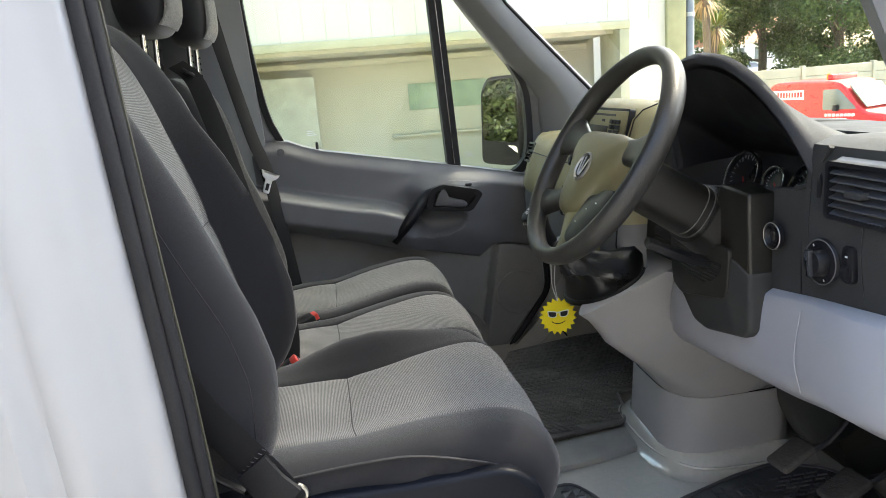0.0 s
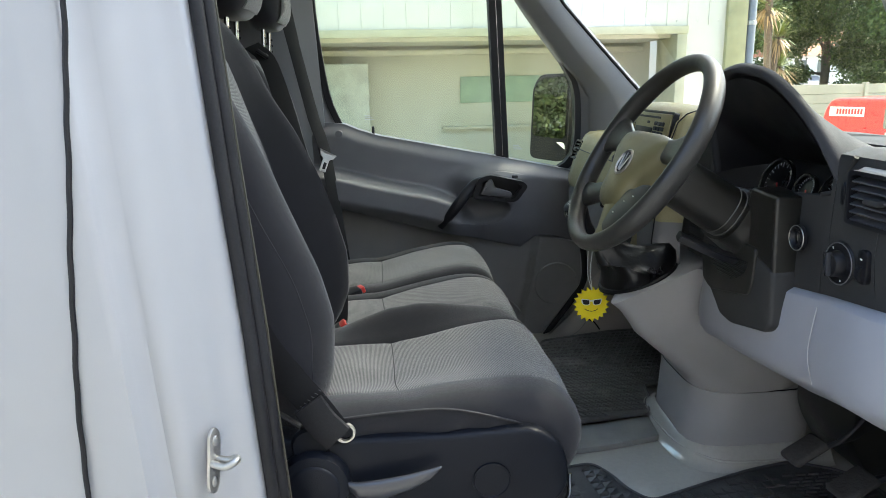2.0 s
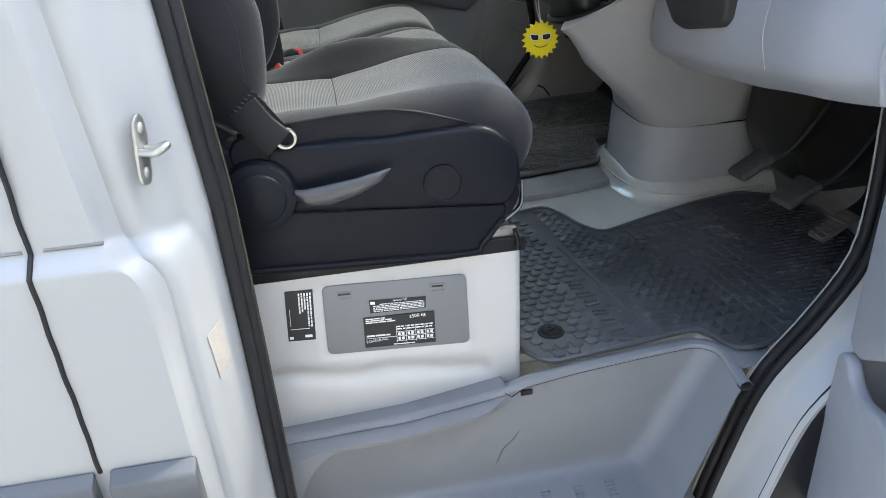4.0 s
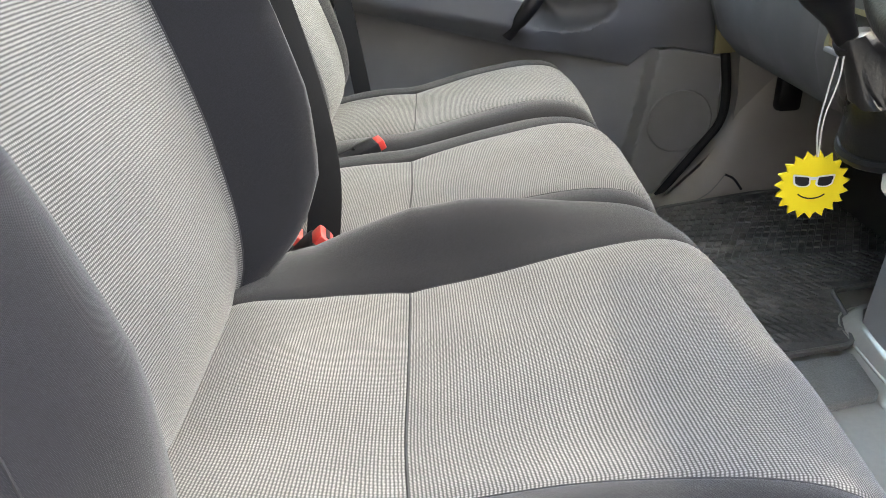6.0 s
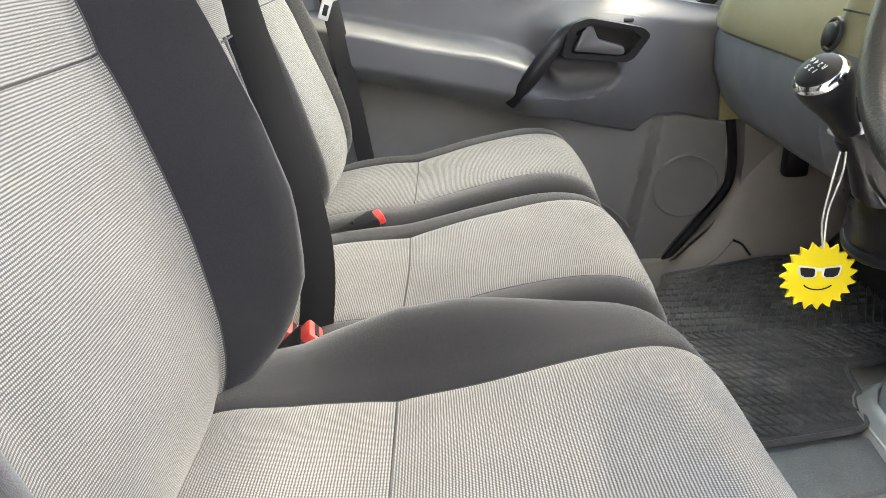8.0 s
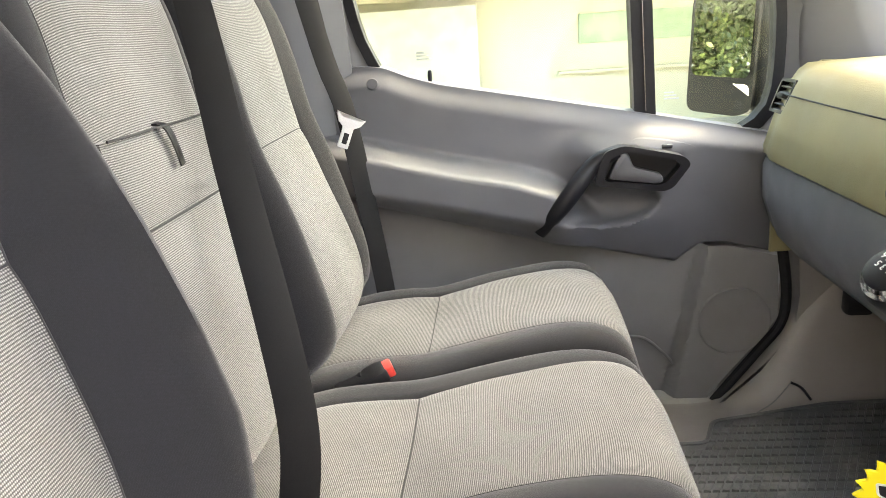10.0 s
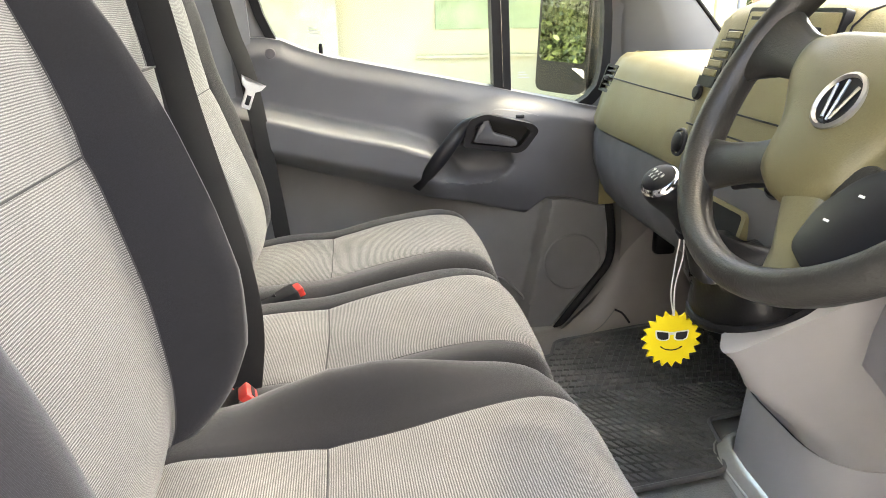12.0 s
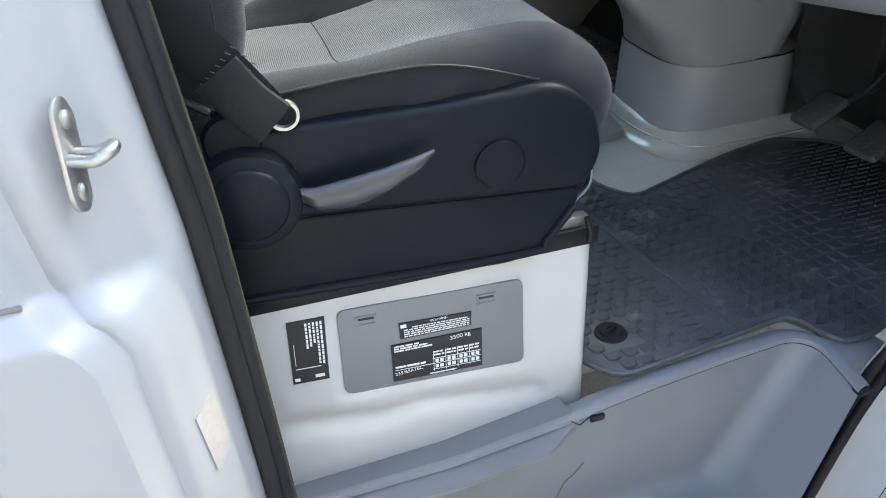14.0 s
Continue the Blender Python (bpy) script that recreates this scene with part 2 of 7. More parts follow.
def tube(pts, radius, n=10, samples=24, closed=False, flat=None, bm=None, raw=False, m=None):
    """A round bar along a smooth curve; flat=(w, h, axis) gives a strap of that cross-section, radius may be a list."""
    if m is not None:
        pts = [tuple(m @ Vector(p)) for p in pts]
    line = np.array(pts, float) if raw else smooth_line(pts, samples, closed)
    b = bmesh.new()
    rings = []
    count = len(line)
    prev = None
    for i, c in enumerate(line):
        if closed:
            d = line[(i + 1) % count] - line[i - 1]
        else:
            d = line[min(i + 1, count - 1)] - line[max(i - 1, 0)]
        d = Vector(d).normalized()
        if flat:
            side = Vector(flat[2]) - d * d.dot(Vector(flat[2]))
            side.normalize()
        else:
            if prev is None:
                prev = Vector((0, 0, 1)) if abs(d.z) < 0.9 else Vector((1, 0, 0))
            side = (prev - d * d.dot(prev)).normalized()
            prev = side
        up = d.cross(side)
        r = radius[min(int(i * len(radius) / count), len(radius) - 1)] if isinstance(radius, (list, tuple)) else radius
        ring = []
        for k in range(n):
            a = 2 * math.pi * k / n
            if flat:
                ca, sa = math.cos(a), math.sin(a)
                q = side * (flat[0] / 2 * (abs(ca) ** 0.3) * (1 if ca > 0 else -1)) + up * (flat[1] / 2 * (abs(sa) ** 0.6) * (1 if sa > 0 else -1))
            else:
                q = (side * math.cos(a) + up * math.sin(a)) * r
            ring.append(b.verts.new(Vector(c) + q))
        rings.append(ring)
    for i in range(count if closed else count - 1):
        A, B = rings[i], rings[(i + 1) % count]
        for k in range(n):
            b.faces.new((A[k], A[(k + 1) % n], B[(k + 1) % n], B[k]))
    if not closed:
        b.faces.new(rings[0])
        b.faces.new(rings[-1])
    return join(bm, b)


def lathe(profile, n=32, m=None, bm=None):
    """Turn (radius, height) points round the local z axis."""
    b = bmesh.new()
    rings = []
    for r, h in profile:
        if r < 1e-6:
            rings.append([b.verts.new((0, 0, h))])
        else:
            rings.append([b.verts.new((r * math.cos(2 * math.pi * k / n), r * math.sin(2 * math.pi * k / n), h)) for k in range(n)])
    for A, B in zip(rings, rings[1:]):
        for k in range(n):
            a, c = A[k % len(A)], A[(k + 1) % n % len(A)]
            d, e = B[k % len(B)], B[(k + 1) % n % len(B)]
            f = []
            for v in (a, c, e, d):
                if v not in f:
                    f.append(v)
            if len(f) > 2:
                b.faces.new(f)
    if m is not None:
        b.transform(m)
    return join(bm, b)


def loft(rings, closed=True, caps=True, bm=None):
    """Skin a row of rings with the same number of points."""
    b = bmesh.new()
    R = [[b.verts.new(p) for p in ring] for ring in rings]
    n = len(R[0])
    for A, B in zip(R, R[1:]):
        for k in range(n if closed else n - 1):
            b.faces.new((A[k], A[(k + 1) % n], B[(k + 1) % n], B[k]))
    if caps and closed:
        b.faces.new(R[0])
        b.faces.new(R[-1])
    return join(bm, b)


def sheet(P, thick=0.0, side=(0, 0, 1), name="sheet"):
    """A grid of points P[row][col] as a mesh with UV in metres, thickened along side."""
    P = np.array(P, float)
    r, c = P.shape[:2]
    verts = P.reshape(-1, 3)
    faces = [(i * c + j, i * c + j + 1, (i + 1) * c + j + 1, (i + 1) * c + j) for i in range(r - 1) for j in range(c - 1)]
    back = 0
    if thick:
        back = len(verts)
        verts = np.concatenate([verts, verts - np.array(side, float) * thick])
        faces += [tuple(reversed([v + back for v in f])) for f in faces]
        edge = [i for i in range(c)] + [i * c + c - 1 for i in range(1, r)] + [(r - 1) * c + j for j in range(c - 2, -1, -1)] + [i * c for i in range(r - 2, 0, -1)]
        faces += [(edge[i], edge[i] + back, edge[(i + 1) % len(edge)] + back, edge[(i + 1) % len(edge)]) for i in range(len(edge))]
    me = bpy.data.meshes.new(name)
    me.from_pydata([tuple(v) for v in verts], [], faces)
    du = np.concatenate([np.zeros((r, 1)), np.cumsum(np.linalg.norm(np.diff(P, axis=1), axis=2), axis=1)], axis=1)
    du = du - du[:, c // 2:c // 2 + 1]
    dv = np.concatenate([np.zeros((1, c)), np.cumsum(np.linalg.norm(np.diff(P, axis=0), axis=2), axis=0)], axis=0)
    dv = np.repeat(dv[:, c // 2:c // 2 + 1], c, axis=1)
    uv = np.stack([du, dv], axis=2).reshape(-1, 2)
    if thick:
        uv = np.concatenate([uv, uv])
    lay = me.uv_layers.new(name="UVMap")
    idx = np.zeros(len(me.loops), dtype=np.int32)
    me.loops.foreach_get("vertex_index", idx)
    lay.data.foreach_set("uv", uv[idx].ravel())
    me.validate()
    return me


def step01(x, a, b):
    s = np.clip((x - a) / (b - a), 0, 1)
    return s * s * (3 - 2 * s)


def hump(x, c, w):
    return np.exp(-((x - c) / w) ** 2)


def rounded(pts, r, seg=5):
    """Round the corners of a closed 2D outline."""
    out = []
    n = len(pts)
    for i in range(n):
        a, b, c = (Vector(pts[(i + k) % n]) for k in (-1, 0, 1))
        d1, d2 = (a - b), (c - b)
        rr = min(r, d1.length * 0.45, d2.length * 0.45)
        p, q = b + d1.normalized() * rr, b + d2.normalized() * rr
        for k in range(seg + 1):
            s = k / seg
            out.append(tuple((1 - s) ** 2 * p + 2 * s * (1 - s) * b + s * s * q))
    return out


def frame_prism(outer, inner, axis, d0, d1, bm=None):
    """A ring-shaped plate between two outlines of the same point count."""
    def put(p, d):
        return {"x": (d, p[0], p[1]), "y": (p[0], d, p[1]), "z": (p[0], p[1], d)}[axis]
    n = len(outer)
    b = bmesh.new()
    R = [[b.verts.new(put(p, d)) for p in o] for o, d in ((outer, d0), (outer, d1), (inner, d1), (inner, d0))]
    for k in range(4):
        A, B = R[k], R[(k + 1) % 4]
        for i in range(n):
            b.faces.new((A[i], A[(i + 1) % n], B[(i + 1) % n], B[i]))
    return join(bm, b)


def words(body, size, m, material, parent=None, name="lettering", extrude=0.0004, align="LEFT", label=""):
    cu = bpy.data.curves.new(name, "FONT")
    cu.body, cu.size, cu.extrude, cu.align_x, cu.align_y = body, size, extrude, align, "CENTER"
    tmp = bpy.data.objects.new("tmp_text", cu)
    scene.collection.objects.link(tmp)
    dg = bpy.context.evaluated_depsgraph_get()
    me = bpy.data.meshes.new_from_object(tmp.evaluated_get(dg))
    bpy.data.objects.remove(tmp)
    bpy.data.curves.remove(cu)
    me.transform(m)
    me.materials.clear()
    return link_mesh(name, me, material, parent, label)

# ---- van shell ----
van = thing("van_body", "white panel van body with the driver's door open", "van", kind="structure")


def skin_y(z):
    """The outer skin of the near side leans in above the waist."""
    return -0.222 + 0.026 * step01(z, 1.090, 1.116) + 0.11 * step01(z, 1.25, 2.4) ** 1.2


def seal_x(z):
    return np.interp(z, [0.3, 0.9, 1.13, 1.37, 1.6, 1.79, 2.1, 2.4], [-0.445, -0.446, -0.448, -0.464, -0.486, -0.503, -0.53, -0.56])


def seal_y(z):
    return -0.125 + 0.09 * step01(z, 1.1, 2.3)


def jamb_form(s, z):
    """Pressed relief of the jamb: a groove beside the skin, a rounded rib and a shallow hollow round the striker."""
    upper = step01(z, 1.02, 1.14)
    return (1 - 0.55 * float(step01(z, 1.30, 1.75))) * float(0.004 * hump(s, 0.07, 0.06) - 0.010 * hump(s, 0.36 - 0.06 * upper, 0.19) - 0.0085 * (1 - 0.6 * upper) * hump(s, 0.64, 0.20) + 0.003 * upper * hump(s, 0.78, 0.10))


# near side panel from the load bay to the door jamb
rows = []
for z in np.concatenate([np.linspace(0.30, 1.08, 34), np.linspace(1.086, 1.122, 10), np.linspace(1.13, 2.45, 56)]):
    yo, sx, sy = skin_y(z), seal_x(z), seal_y(z)
    low = 1 - step01(z, 1.06, 1.125)
    edge = -0.575 + 0.045 * low + (sx + 0.446)
    rec = yo + 0.003 * step01(z, 1.13, 1.22)
    ring = [(-2.6, rec), (-1.6, rec), (-1.0, rec), (-0.80, rec), (edge - 0.10, rec), (edge - 0.062, rec), (edge - 0.052, yo), (edge - 0.04, yo), (edge - 0.025, yo), (edge - 0.012, yo), (edge - 0.003, yo + 0.0005), (edge + 0.001, yo + 0.004), (edge + 0.0045, yo + 0.010), (edge + 0.009, yo + 0.0155)]
    jx, jy = edge + 0.014, yo + 0.017
    for s in np.linspace(0, 1, 26)[1:]:
        ring.append((jx + (sx - 0.012 - jx) * s, jy + (sy - 0.012 - jy) * s + jamb_form(s, z)))
    ring += [(sx - 0.004, sy - 0.002), (sx, sy + 0.012), (sx - 0.005, sy + 0.06)]
    rows.append([(x, y, z) for x, y in ring])
link_mesh("side_panel", sheet(rows, 0.0), WHITE, van, "white painted side panel and door jamb")
# black filled gap between the panels
gap_line = [(-0.655 + 0.035 * step01(z, 1.15, 1.85), skin_y(z) - 0.001, z) for z in np.linspace(0.79, 2.4, 150)]
part("panel_gap", tube([(x + 0.0005 * math.sin(z * 37) + 0.0005 * math.sin(z * 91), y, z) for x, y, z in gap_line], 0.0033, 8, raw=True), RUBBER, van, "uneven black sealant in the panel gap")
part("panel_seam", tube([(x, skin_y(1.117) + 0.0004, 1.117) for x in (-2.6, -1.6, -1.0, -0.664)], 0.0026, 8, raw=True), surface("grey_seam_sealer", (0.17, 0.168, 0.172), 0.6), van, "grey sealer along the panel ledge")
part("panel_seam", tube([(x, skin_y(1.117) + 0.0004, 1.117) for x in (-0.640, -0.600, -0.572)], 0.0026, 8, raw=True), surface("grey_seam_sealer", (0.17, 0.168, 0.172), 0.6), van, "grey sealer along the panel ledge")
# rub strips low on the side
for x0, x1 in ((-1.6, -0.662), (-0.642, -0.527)):
    part("rub_strip", prism(rounded([(-0.222, 0.50), (-0.222, 0.795), (-0.246, 0.782), (-0.252, 0.76), (-0.252, 0.50)], 0.006), "x", x0, x1, 0.004), surface("dark_grey_rub_strip", (0.075, 0.08, 0.09), 0.5), van, "dark grey plastic rub strip")
# door seal on the pillar: two rubber lips and a thin olive edge
zs = np.linspace(0.30, 2.40, 60)
part("door_seal", tube([(seal_x(z) + 0.003, seal_y(z) - 0.003, z) for z in zs], 0.009, 10, raw=True, bm=tube([(seal_x(z) + 0.0135, seal_y(z) + 0.008, z) for z in zs], 0.0095, 10, raw=True, bm=tube([(seal_x(z) + 0.008, seal_y(z) + 0.012, z) for z in zs], 0.010, 10, raw=True))), RUBBER, van, "black rubber door seal")
part("seal_edge", tube([(seal_x(z) + 0.0235, seal_y(z) + 0.012, z) for z in zs], 0.0015, 6, raw=True), surface("olive_seal_edge", (0.05, 0.047, 0.032), 0.6), van, "thin olive edge of the seal")
# inner near pillar lining
rows = [[(seal_x(z) + 0.020, seal_y(z) + 0.018, z), (seal_x(z) + 0.0, seal_y(z) + 0.05, z), (seal_x(z) - 0.12, seal_y(z) + 0.07, z), (-0.74, seal_y(z) + 0.07, z)] for z in np.linspace(0.6, 2.4, 12)]
link_mesh("pillar_lining", sheet(rows, 0.004, (0, 1, 0)), BLACKPL, van)
# striker on the jamb
strk = thing("door_striker", "zinc plated door striker bolted to the white jamb", "striker")
sm = Matrix.LocRotScale((-0.510, -0.172, 1.220), Euler((radians(-10), radians(-2), radians(-32))), (0.85, 0.56, 0.8))
part("striker_plate", prism(rounded([(-0.016, -0.038), (-0.010, -0.052), (0.008, -0.054), (0.018, -0.040), (0.018, 0.036), (0.008, 0.052), (-0.008, 0.052), (-0.016, 0.040)], 0.008), "x", 0.0, 0.006, 0.0015, m=sm), STEEL, strk)
part("striker_hoop", tube([(0.0, -0.006, -0.004), (0.030, -0.008, -0.003), (0.042, -0.006, 0.003), (0.046, 0.004, 0.008), (0.040, 0.013, 0.008), (0.025, 0.013, 0.002), (0.0, 0.010, 0.0)], 0.0048, 10, 30, m=sm), STEEL, strk)
for dz in (-0.034, 0.032):
    part("screw", lathe([(0, 0.010), (0.004, 0.010), (0.0085, 0.008), (0.009, 0.0055)], 14, sm @ pose(0, 0.001, dz, 0, 90, 0)), STEEL, strk)
# remains of a sticker on the jamb
def jamb(s, z):
    """A point on the slanted jamb between the skin's edge and the seal."""
    jx, jy = -0.575 + 0.045 * (1 - step01(z, 1.06, 1.125)) + seal_x(z) + 0.446 + 0.014, skin_y(z) + 0.017
    return (jx + (seal_x(z) - 0.012 - jx) * s, jy + (seal_y(z) - 0.012 - jy) * s + jamb_form(s, z) - 0.0022, z)


rows = [[jamb(0.58 + 0.27 * u - 0.05 * (v - 0.5), 0.886 + 0.074 * v + 0.010 * (u - 0.5)) for u in np.linspace(0, 1, 5)] for v in np.linspace(0, 1, 7)]
res = link_mesh("sticker_residue", sheet(rows, 0.001, (0.5, -0.8, 0)), surface("old_paper", (0.34, 0.315, 0.295), 0.8, grain=120), None)
tagged(res, "torn beige sticker remains on the white jamb", "sticker")

# roof, bulkhead, far side, front
part("roof_skin", box(-2.6, 0.55, -0.10, 1.72, 2.42, 2.46, 0.01), WHITE, van)
part("headliner", box(-0.75, 0.50, -0.02, 1.66, 2.385, 2.405, 0.005), surface("grey_headliner", (0.72, 0.72, 0.70), 0.95, grain=500), van)
part("bulkhead", box(-0.80, -0.76, -0.06, 1.66, 0.62, 2.40, 0.004), surface("black_bulkhead", (0.022, 0.023, 0.026), 0.7), van, "black cab bulkhead")
part("load_bay_floor", box(-2.6, -0.80, -0.18, 1.76, 0.60, 0.66), STEEL, van)
part("rear_side", box(-2.6, -0.62, 1.765, 1.80, 0.3, 2.45, 0.004), WHITE, van)
part("rear_end", box(-2.64, -2.6, -0.20, 1.80, 0.3, 2.45, 0.004), WHITE, van)
# bonnet and front wings, out of sight below the screen
part("front_end", prism([(0.98, 0.35), (1.75, 0.35), (1.78, 0.95), (1.65, 1.12), (1.22, 1.30), (0.98, 1.30)], "y", -0.19, 1.79, 0.03), WHITE, van)
# windscreen and its black edge
scr = thing("windscreen", "clear windscreen with a black border", "window", kind="structure")
rows = []
for s in np.linspace(0, 1, 10):
    x, z = 1.28 + (0.47 - 1.28) * s, 1.36 + 1.0 * s + 0.03 * math.sin(math.pi * s)
    rows.append([(x - 0.16 * abs(u) ** 2.6, 0.80 + u * (0.90 - 0.06 * s), z) for u in np.linspace(-1, 1, 25)])
pane = link_mesh("pane", sheet(rows), SCREEN, scr)
pane.visible_shadow = False
part("lower_border", tube([(1.28 - 0.16 * abs(u) ** 2.6 - 0.01, 0.80 + u * 0.90, 1.365) for u in np.linspace(-1, 1, 25)], 0.02, 8, raw=True), BLACKPL, scr)


def a_pillar(sy):
    """Pillar trim from the dash end up to the roof; sy: -1 near side, 1 far side."""
    def yy(d, z):
        return 0.80 + sy * (0.905 + d - 0.065 * step01(z, 1.3, 2.4))
    path = [(0.66, 1.30), (0.60, 1.50), (0.50, 1.72), (0.36, 2.00), (0.17, 2.36)]
    rings = []
    for x, z in smooth_line(path, 20):
        w = 0.100 + 0.02 * step01(z, 1.9, 1.4)
        rings.append([(x - w * 0.9, yy(0.03, z), z - 0.02), (x - w * 0.75, yy(-0.02, z), z), (x - 0.02, yy(-0.05, z), z + 0.02), (x + w * 0.55, yy(-0.035, z), z + 0.05), (x + w * 0.8, yy(0.03, z), z + 0.06), (x + w * 0.3, yy(0.075, z), z + 0.03)])
    return rings


# far pillar trim: a leaning wedge between the door window and the windscreen
rings = []
for z in np.linspace(1.30, 2.38, 30):
    xr = float(np.interp(z, [1.30, 1.48, 1.60, 1.65, 1.69, 1.732, 1.91, 2.38], [0.53, 0.518, 0.512, 0.490, 0.452, 0.408, 0.272, -0.05]))
    xf = float(np.interp(z, [1.30, 1.36, 1.51, 1.62, 1.782, 1.932, 2.38], [0.98, 0.94, 0.80, 0.70, 0.545, 0.405, 0.12]))
    w = xf - xr
    rings.append([(xr, 1.742, z), (xr, 1.700, z), (xr + 0.012, 1.684, z), (xr + 0.40 * w, 1.650, z), (xr + 0.46 * w, 1.647, z), (xf - 0.012, 1.654, z), (xf, 1.662, z), (xf + 0.006, 1.70, z), (xf + 0.05, 1.745, z)])
part("pillar_trim", loft(rings), PILLAR, van, "grey windscreen pillar trim", 40)
part("screen_gasket", tube([(r[6][0] + 0.004, r[6][1] - 0.001, r[6][2]) for r in rings], 0.006, 8, raw=True), RUBBER, van, "black edge of the windscreen")
part("pillar_trim", loft(a_pillar(-1)), PILLAR, van, "grey windscreen pillar trim", 50)

# ---- far door ----
fdoor = thing("door_1", "closed passenger door with charcoal plastic trim and armrest", "door", kind="structure")


def sill_z(x):
    return np.interp(x, [-0.60, -0.50, -0.44, -0.40, -0.35, -0.28, 0.17, 0.40, 0.60], [1.530, 1.530, 1.528, 1.522, 1.500, 1.478, 1.388, 1.340, 1.30])


def split_z(x):
    return np.interp(x, [-0.60, -0.43, 0.20, 0.255, 0.31, 0.36, 0.50, 0.70], [1.268, 1.222, 1.050, 1.036, 1.080, 1.082, 1.045, 1.0])


def door_y(x, z):
    """Depth of the trim: flat sheet, armrest roll, grip pocket and a step at the lower panel."""
    x, z = np.asarray(x, float), np.asarray(z, float)
    y = np.full(np.broadcast(x, z).shape, 1.665)
    top = np.interp(x, [-0.60, -0.43, -0.26, -0.11, -0.03, 0.03, 0.10], [1.395, 1.362, 1.318, 1.288, 1.262, 1.22, 1.16])
    bot = np.interp(x, [-0.60, -0.43, 0.0, 0.10, 0.20], [1.235, 1.215, 1.115, 1.10, 1.10])
    fade = 1 - step01(x, -0.04, 0.085)
    arm = step01(z, top + 0.004, top - 0.034) * (1 - 0.35 * step01(z, bot + 0.05, bot - 0.01)) * fade
    y = y - 0.105 * arm
    swell = hump(x, 0.10, 0.17) * step01(z, 1.37, 1.30) * step01(z, 1.0, 1.16)
    y = y - 0.055 * swell * (1 - 0.75 * fade)
    pocket = np.clip(1 - ((x - 0.09) / 0.115) ** 2 - ((z - 1.195) / 0.052) ** 2, 0, 1)
    y = y + 0.045 * np.sqrt(pocket) * step01(x, -0.03, 0.03)
    y = y - 0.020 * step01(x, 0.30, 0.52) * step01(z, 1.0, 1.3)
    y = y + 0.03 * step01(z, sill_z(x) - 0.05, sill_z(x))
    y = y + 0.012 * step01(z, split_z(x) + 0.004, split_z(x) - 0.006) * (1 - step01(x, 0.27, 0.31))
    return y


xs = np.linspace(-0.60, 0.56, 130)
rows = []
for s in np.linspace(0, 1, 60):
    zz = split_z(xs) + (sill_z(xs) - split_z(xs)) * s
    rows.append(np.stack([xs, door_y(xs, zz), zz], axis=1))
rows.append(np.stack([xs, np.full_like(xs, 1.73), sill_z(xs) + 0.004], axis=1))
link_mesh("upper_trim", sheet(rows), TRIM, fdoor, "charcoal moulded upper trim with armrest roll", 60)
rows = []
full = np.linspace(-0.60, 0.56, 130)
for s in np.linspace(0, 1, 34):
    front = np.interp(0.58 + 0.47 * s, [0.55, 0.67, 0.82, 0.89, 1.05], [0.27, 0.335, 0.445, 0.488, 0.480])
    xs = -0.60 + (full + 0.60) * (front + 0.60) / 1.16
    zz = 0.60 + (split_z(xs) - 0.60) * s
    y = 1.672 + 0 * xs
    ridge = 0.228 + 0.185 * (zz - 0.566)
    spk = step01(xs, ridge - 0.016, ridge + 0.002)
    rows.append(np.stack([xs, y - 0.045 * spk, zz], axis=1))
link_mesh("lower_trim", sheet(rows), TRIM_LOW, fdoor, "mid grey lower door panel", 45)
part("pocket_rim", tube([(0.06, 1.668, 0.800), (0.13, 1.667, 0.838), (0.185, 1.666, 0.838), (0.235, 1.664, 0.795), (0.262, 1.660, 0.762)], 0.0045, 8, 24), TRIM_LOW, fdoor, "moulded rim of the door bin")
part("speaker_grille", lathe([(0, 0.004), (0.06, 0.004), (0.078, 0.003), (0.082, 0.0045), (0.086, 0.001)], 40, pose(0.388, 1.627, 0.893, 90, 0, 0)), TRIM_LOW, fdoor, "round speaker cover")
part("outer_skin", box(-0.62, 0.72, 1.765, 1.80, 0.35, 1.33, 0.005), WHITE, fdoor)
door_edge = [(0.255, 1.628, 0.54), (0.335, 1.622, 0.665), (0.445, 1.618, 0.818), (0.492, 1.615, 0.890), (0.497, 1.612, 0.97), (0.482, 1.612, 1.07)]
part("door_edge_seal", tube(door_edge, 0.012, 8, 40), RUBBER, fdoor, "black door edge seal")
kick = [(0.20, 0.55), (0.285, 0.55), (0.355, 0.66), (0.462, 0.81), (0.512, 0.885), (0.517, 0.97), (0.505, 1.10), (0.55, 1.30), (1.02, 1.30), (1.02, 0.60)]
part("kick_panel", prism(kick, "y", 1.585, 1.70), surface("taupe_kick_plastic", (0.27, 0.252, 0.235), 0.5, grain=800), van, "taupe plastic kick panel", 40)
rows = []
for x in np.linspace(-0.30, 0.84, 44):
    yin = np.interp(x, [-0.30, 0.215, 0.275, 0.30, 0.40, 0.575, 0.785], [1.36, 1.37, 1.385, 1.465, 1.505, 1.540, 1.575])
    zo = np.interp(x, [-0.3, 0.30, 0.355, 0.445, 0.49, 0.52, 0.62, 0.84], [0.690, 0.690, 0.694, 0.786, 0.862, 0.935, 1.08, 1.20])
    rows.append([(x, yin + (1.60 - yin) * w, 0.700 + 0.008 * step01(w, 0, 0.15) + (zo - 0.708) * math.sin(math.pi / 2 * w) ** 1.6) for w in np.linspace(0, 1, 12)] + [(x, 1.70, zo - 0.03)])
link_mesh("sill_moulding", sheet(rows, 0.006), surface("taupe_sill_plastic", (0.31, 0.285, 0.26), 0.42, grain=800), van, "taupe plastic sill moulding", 50)
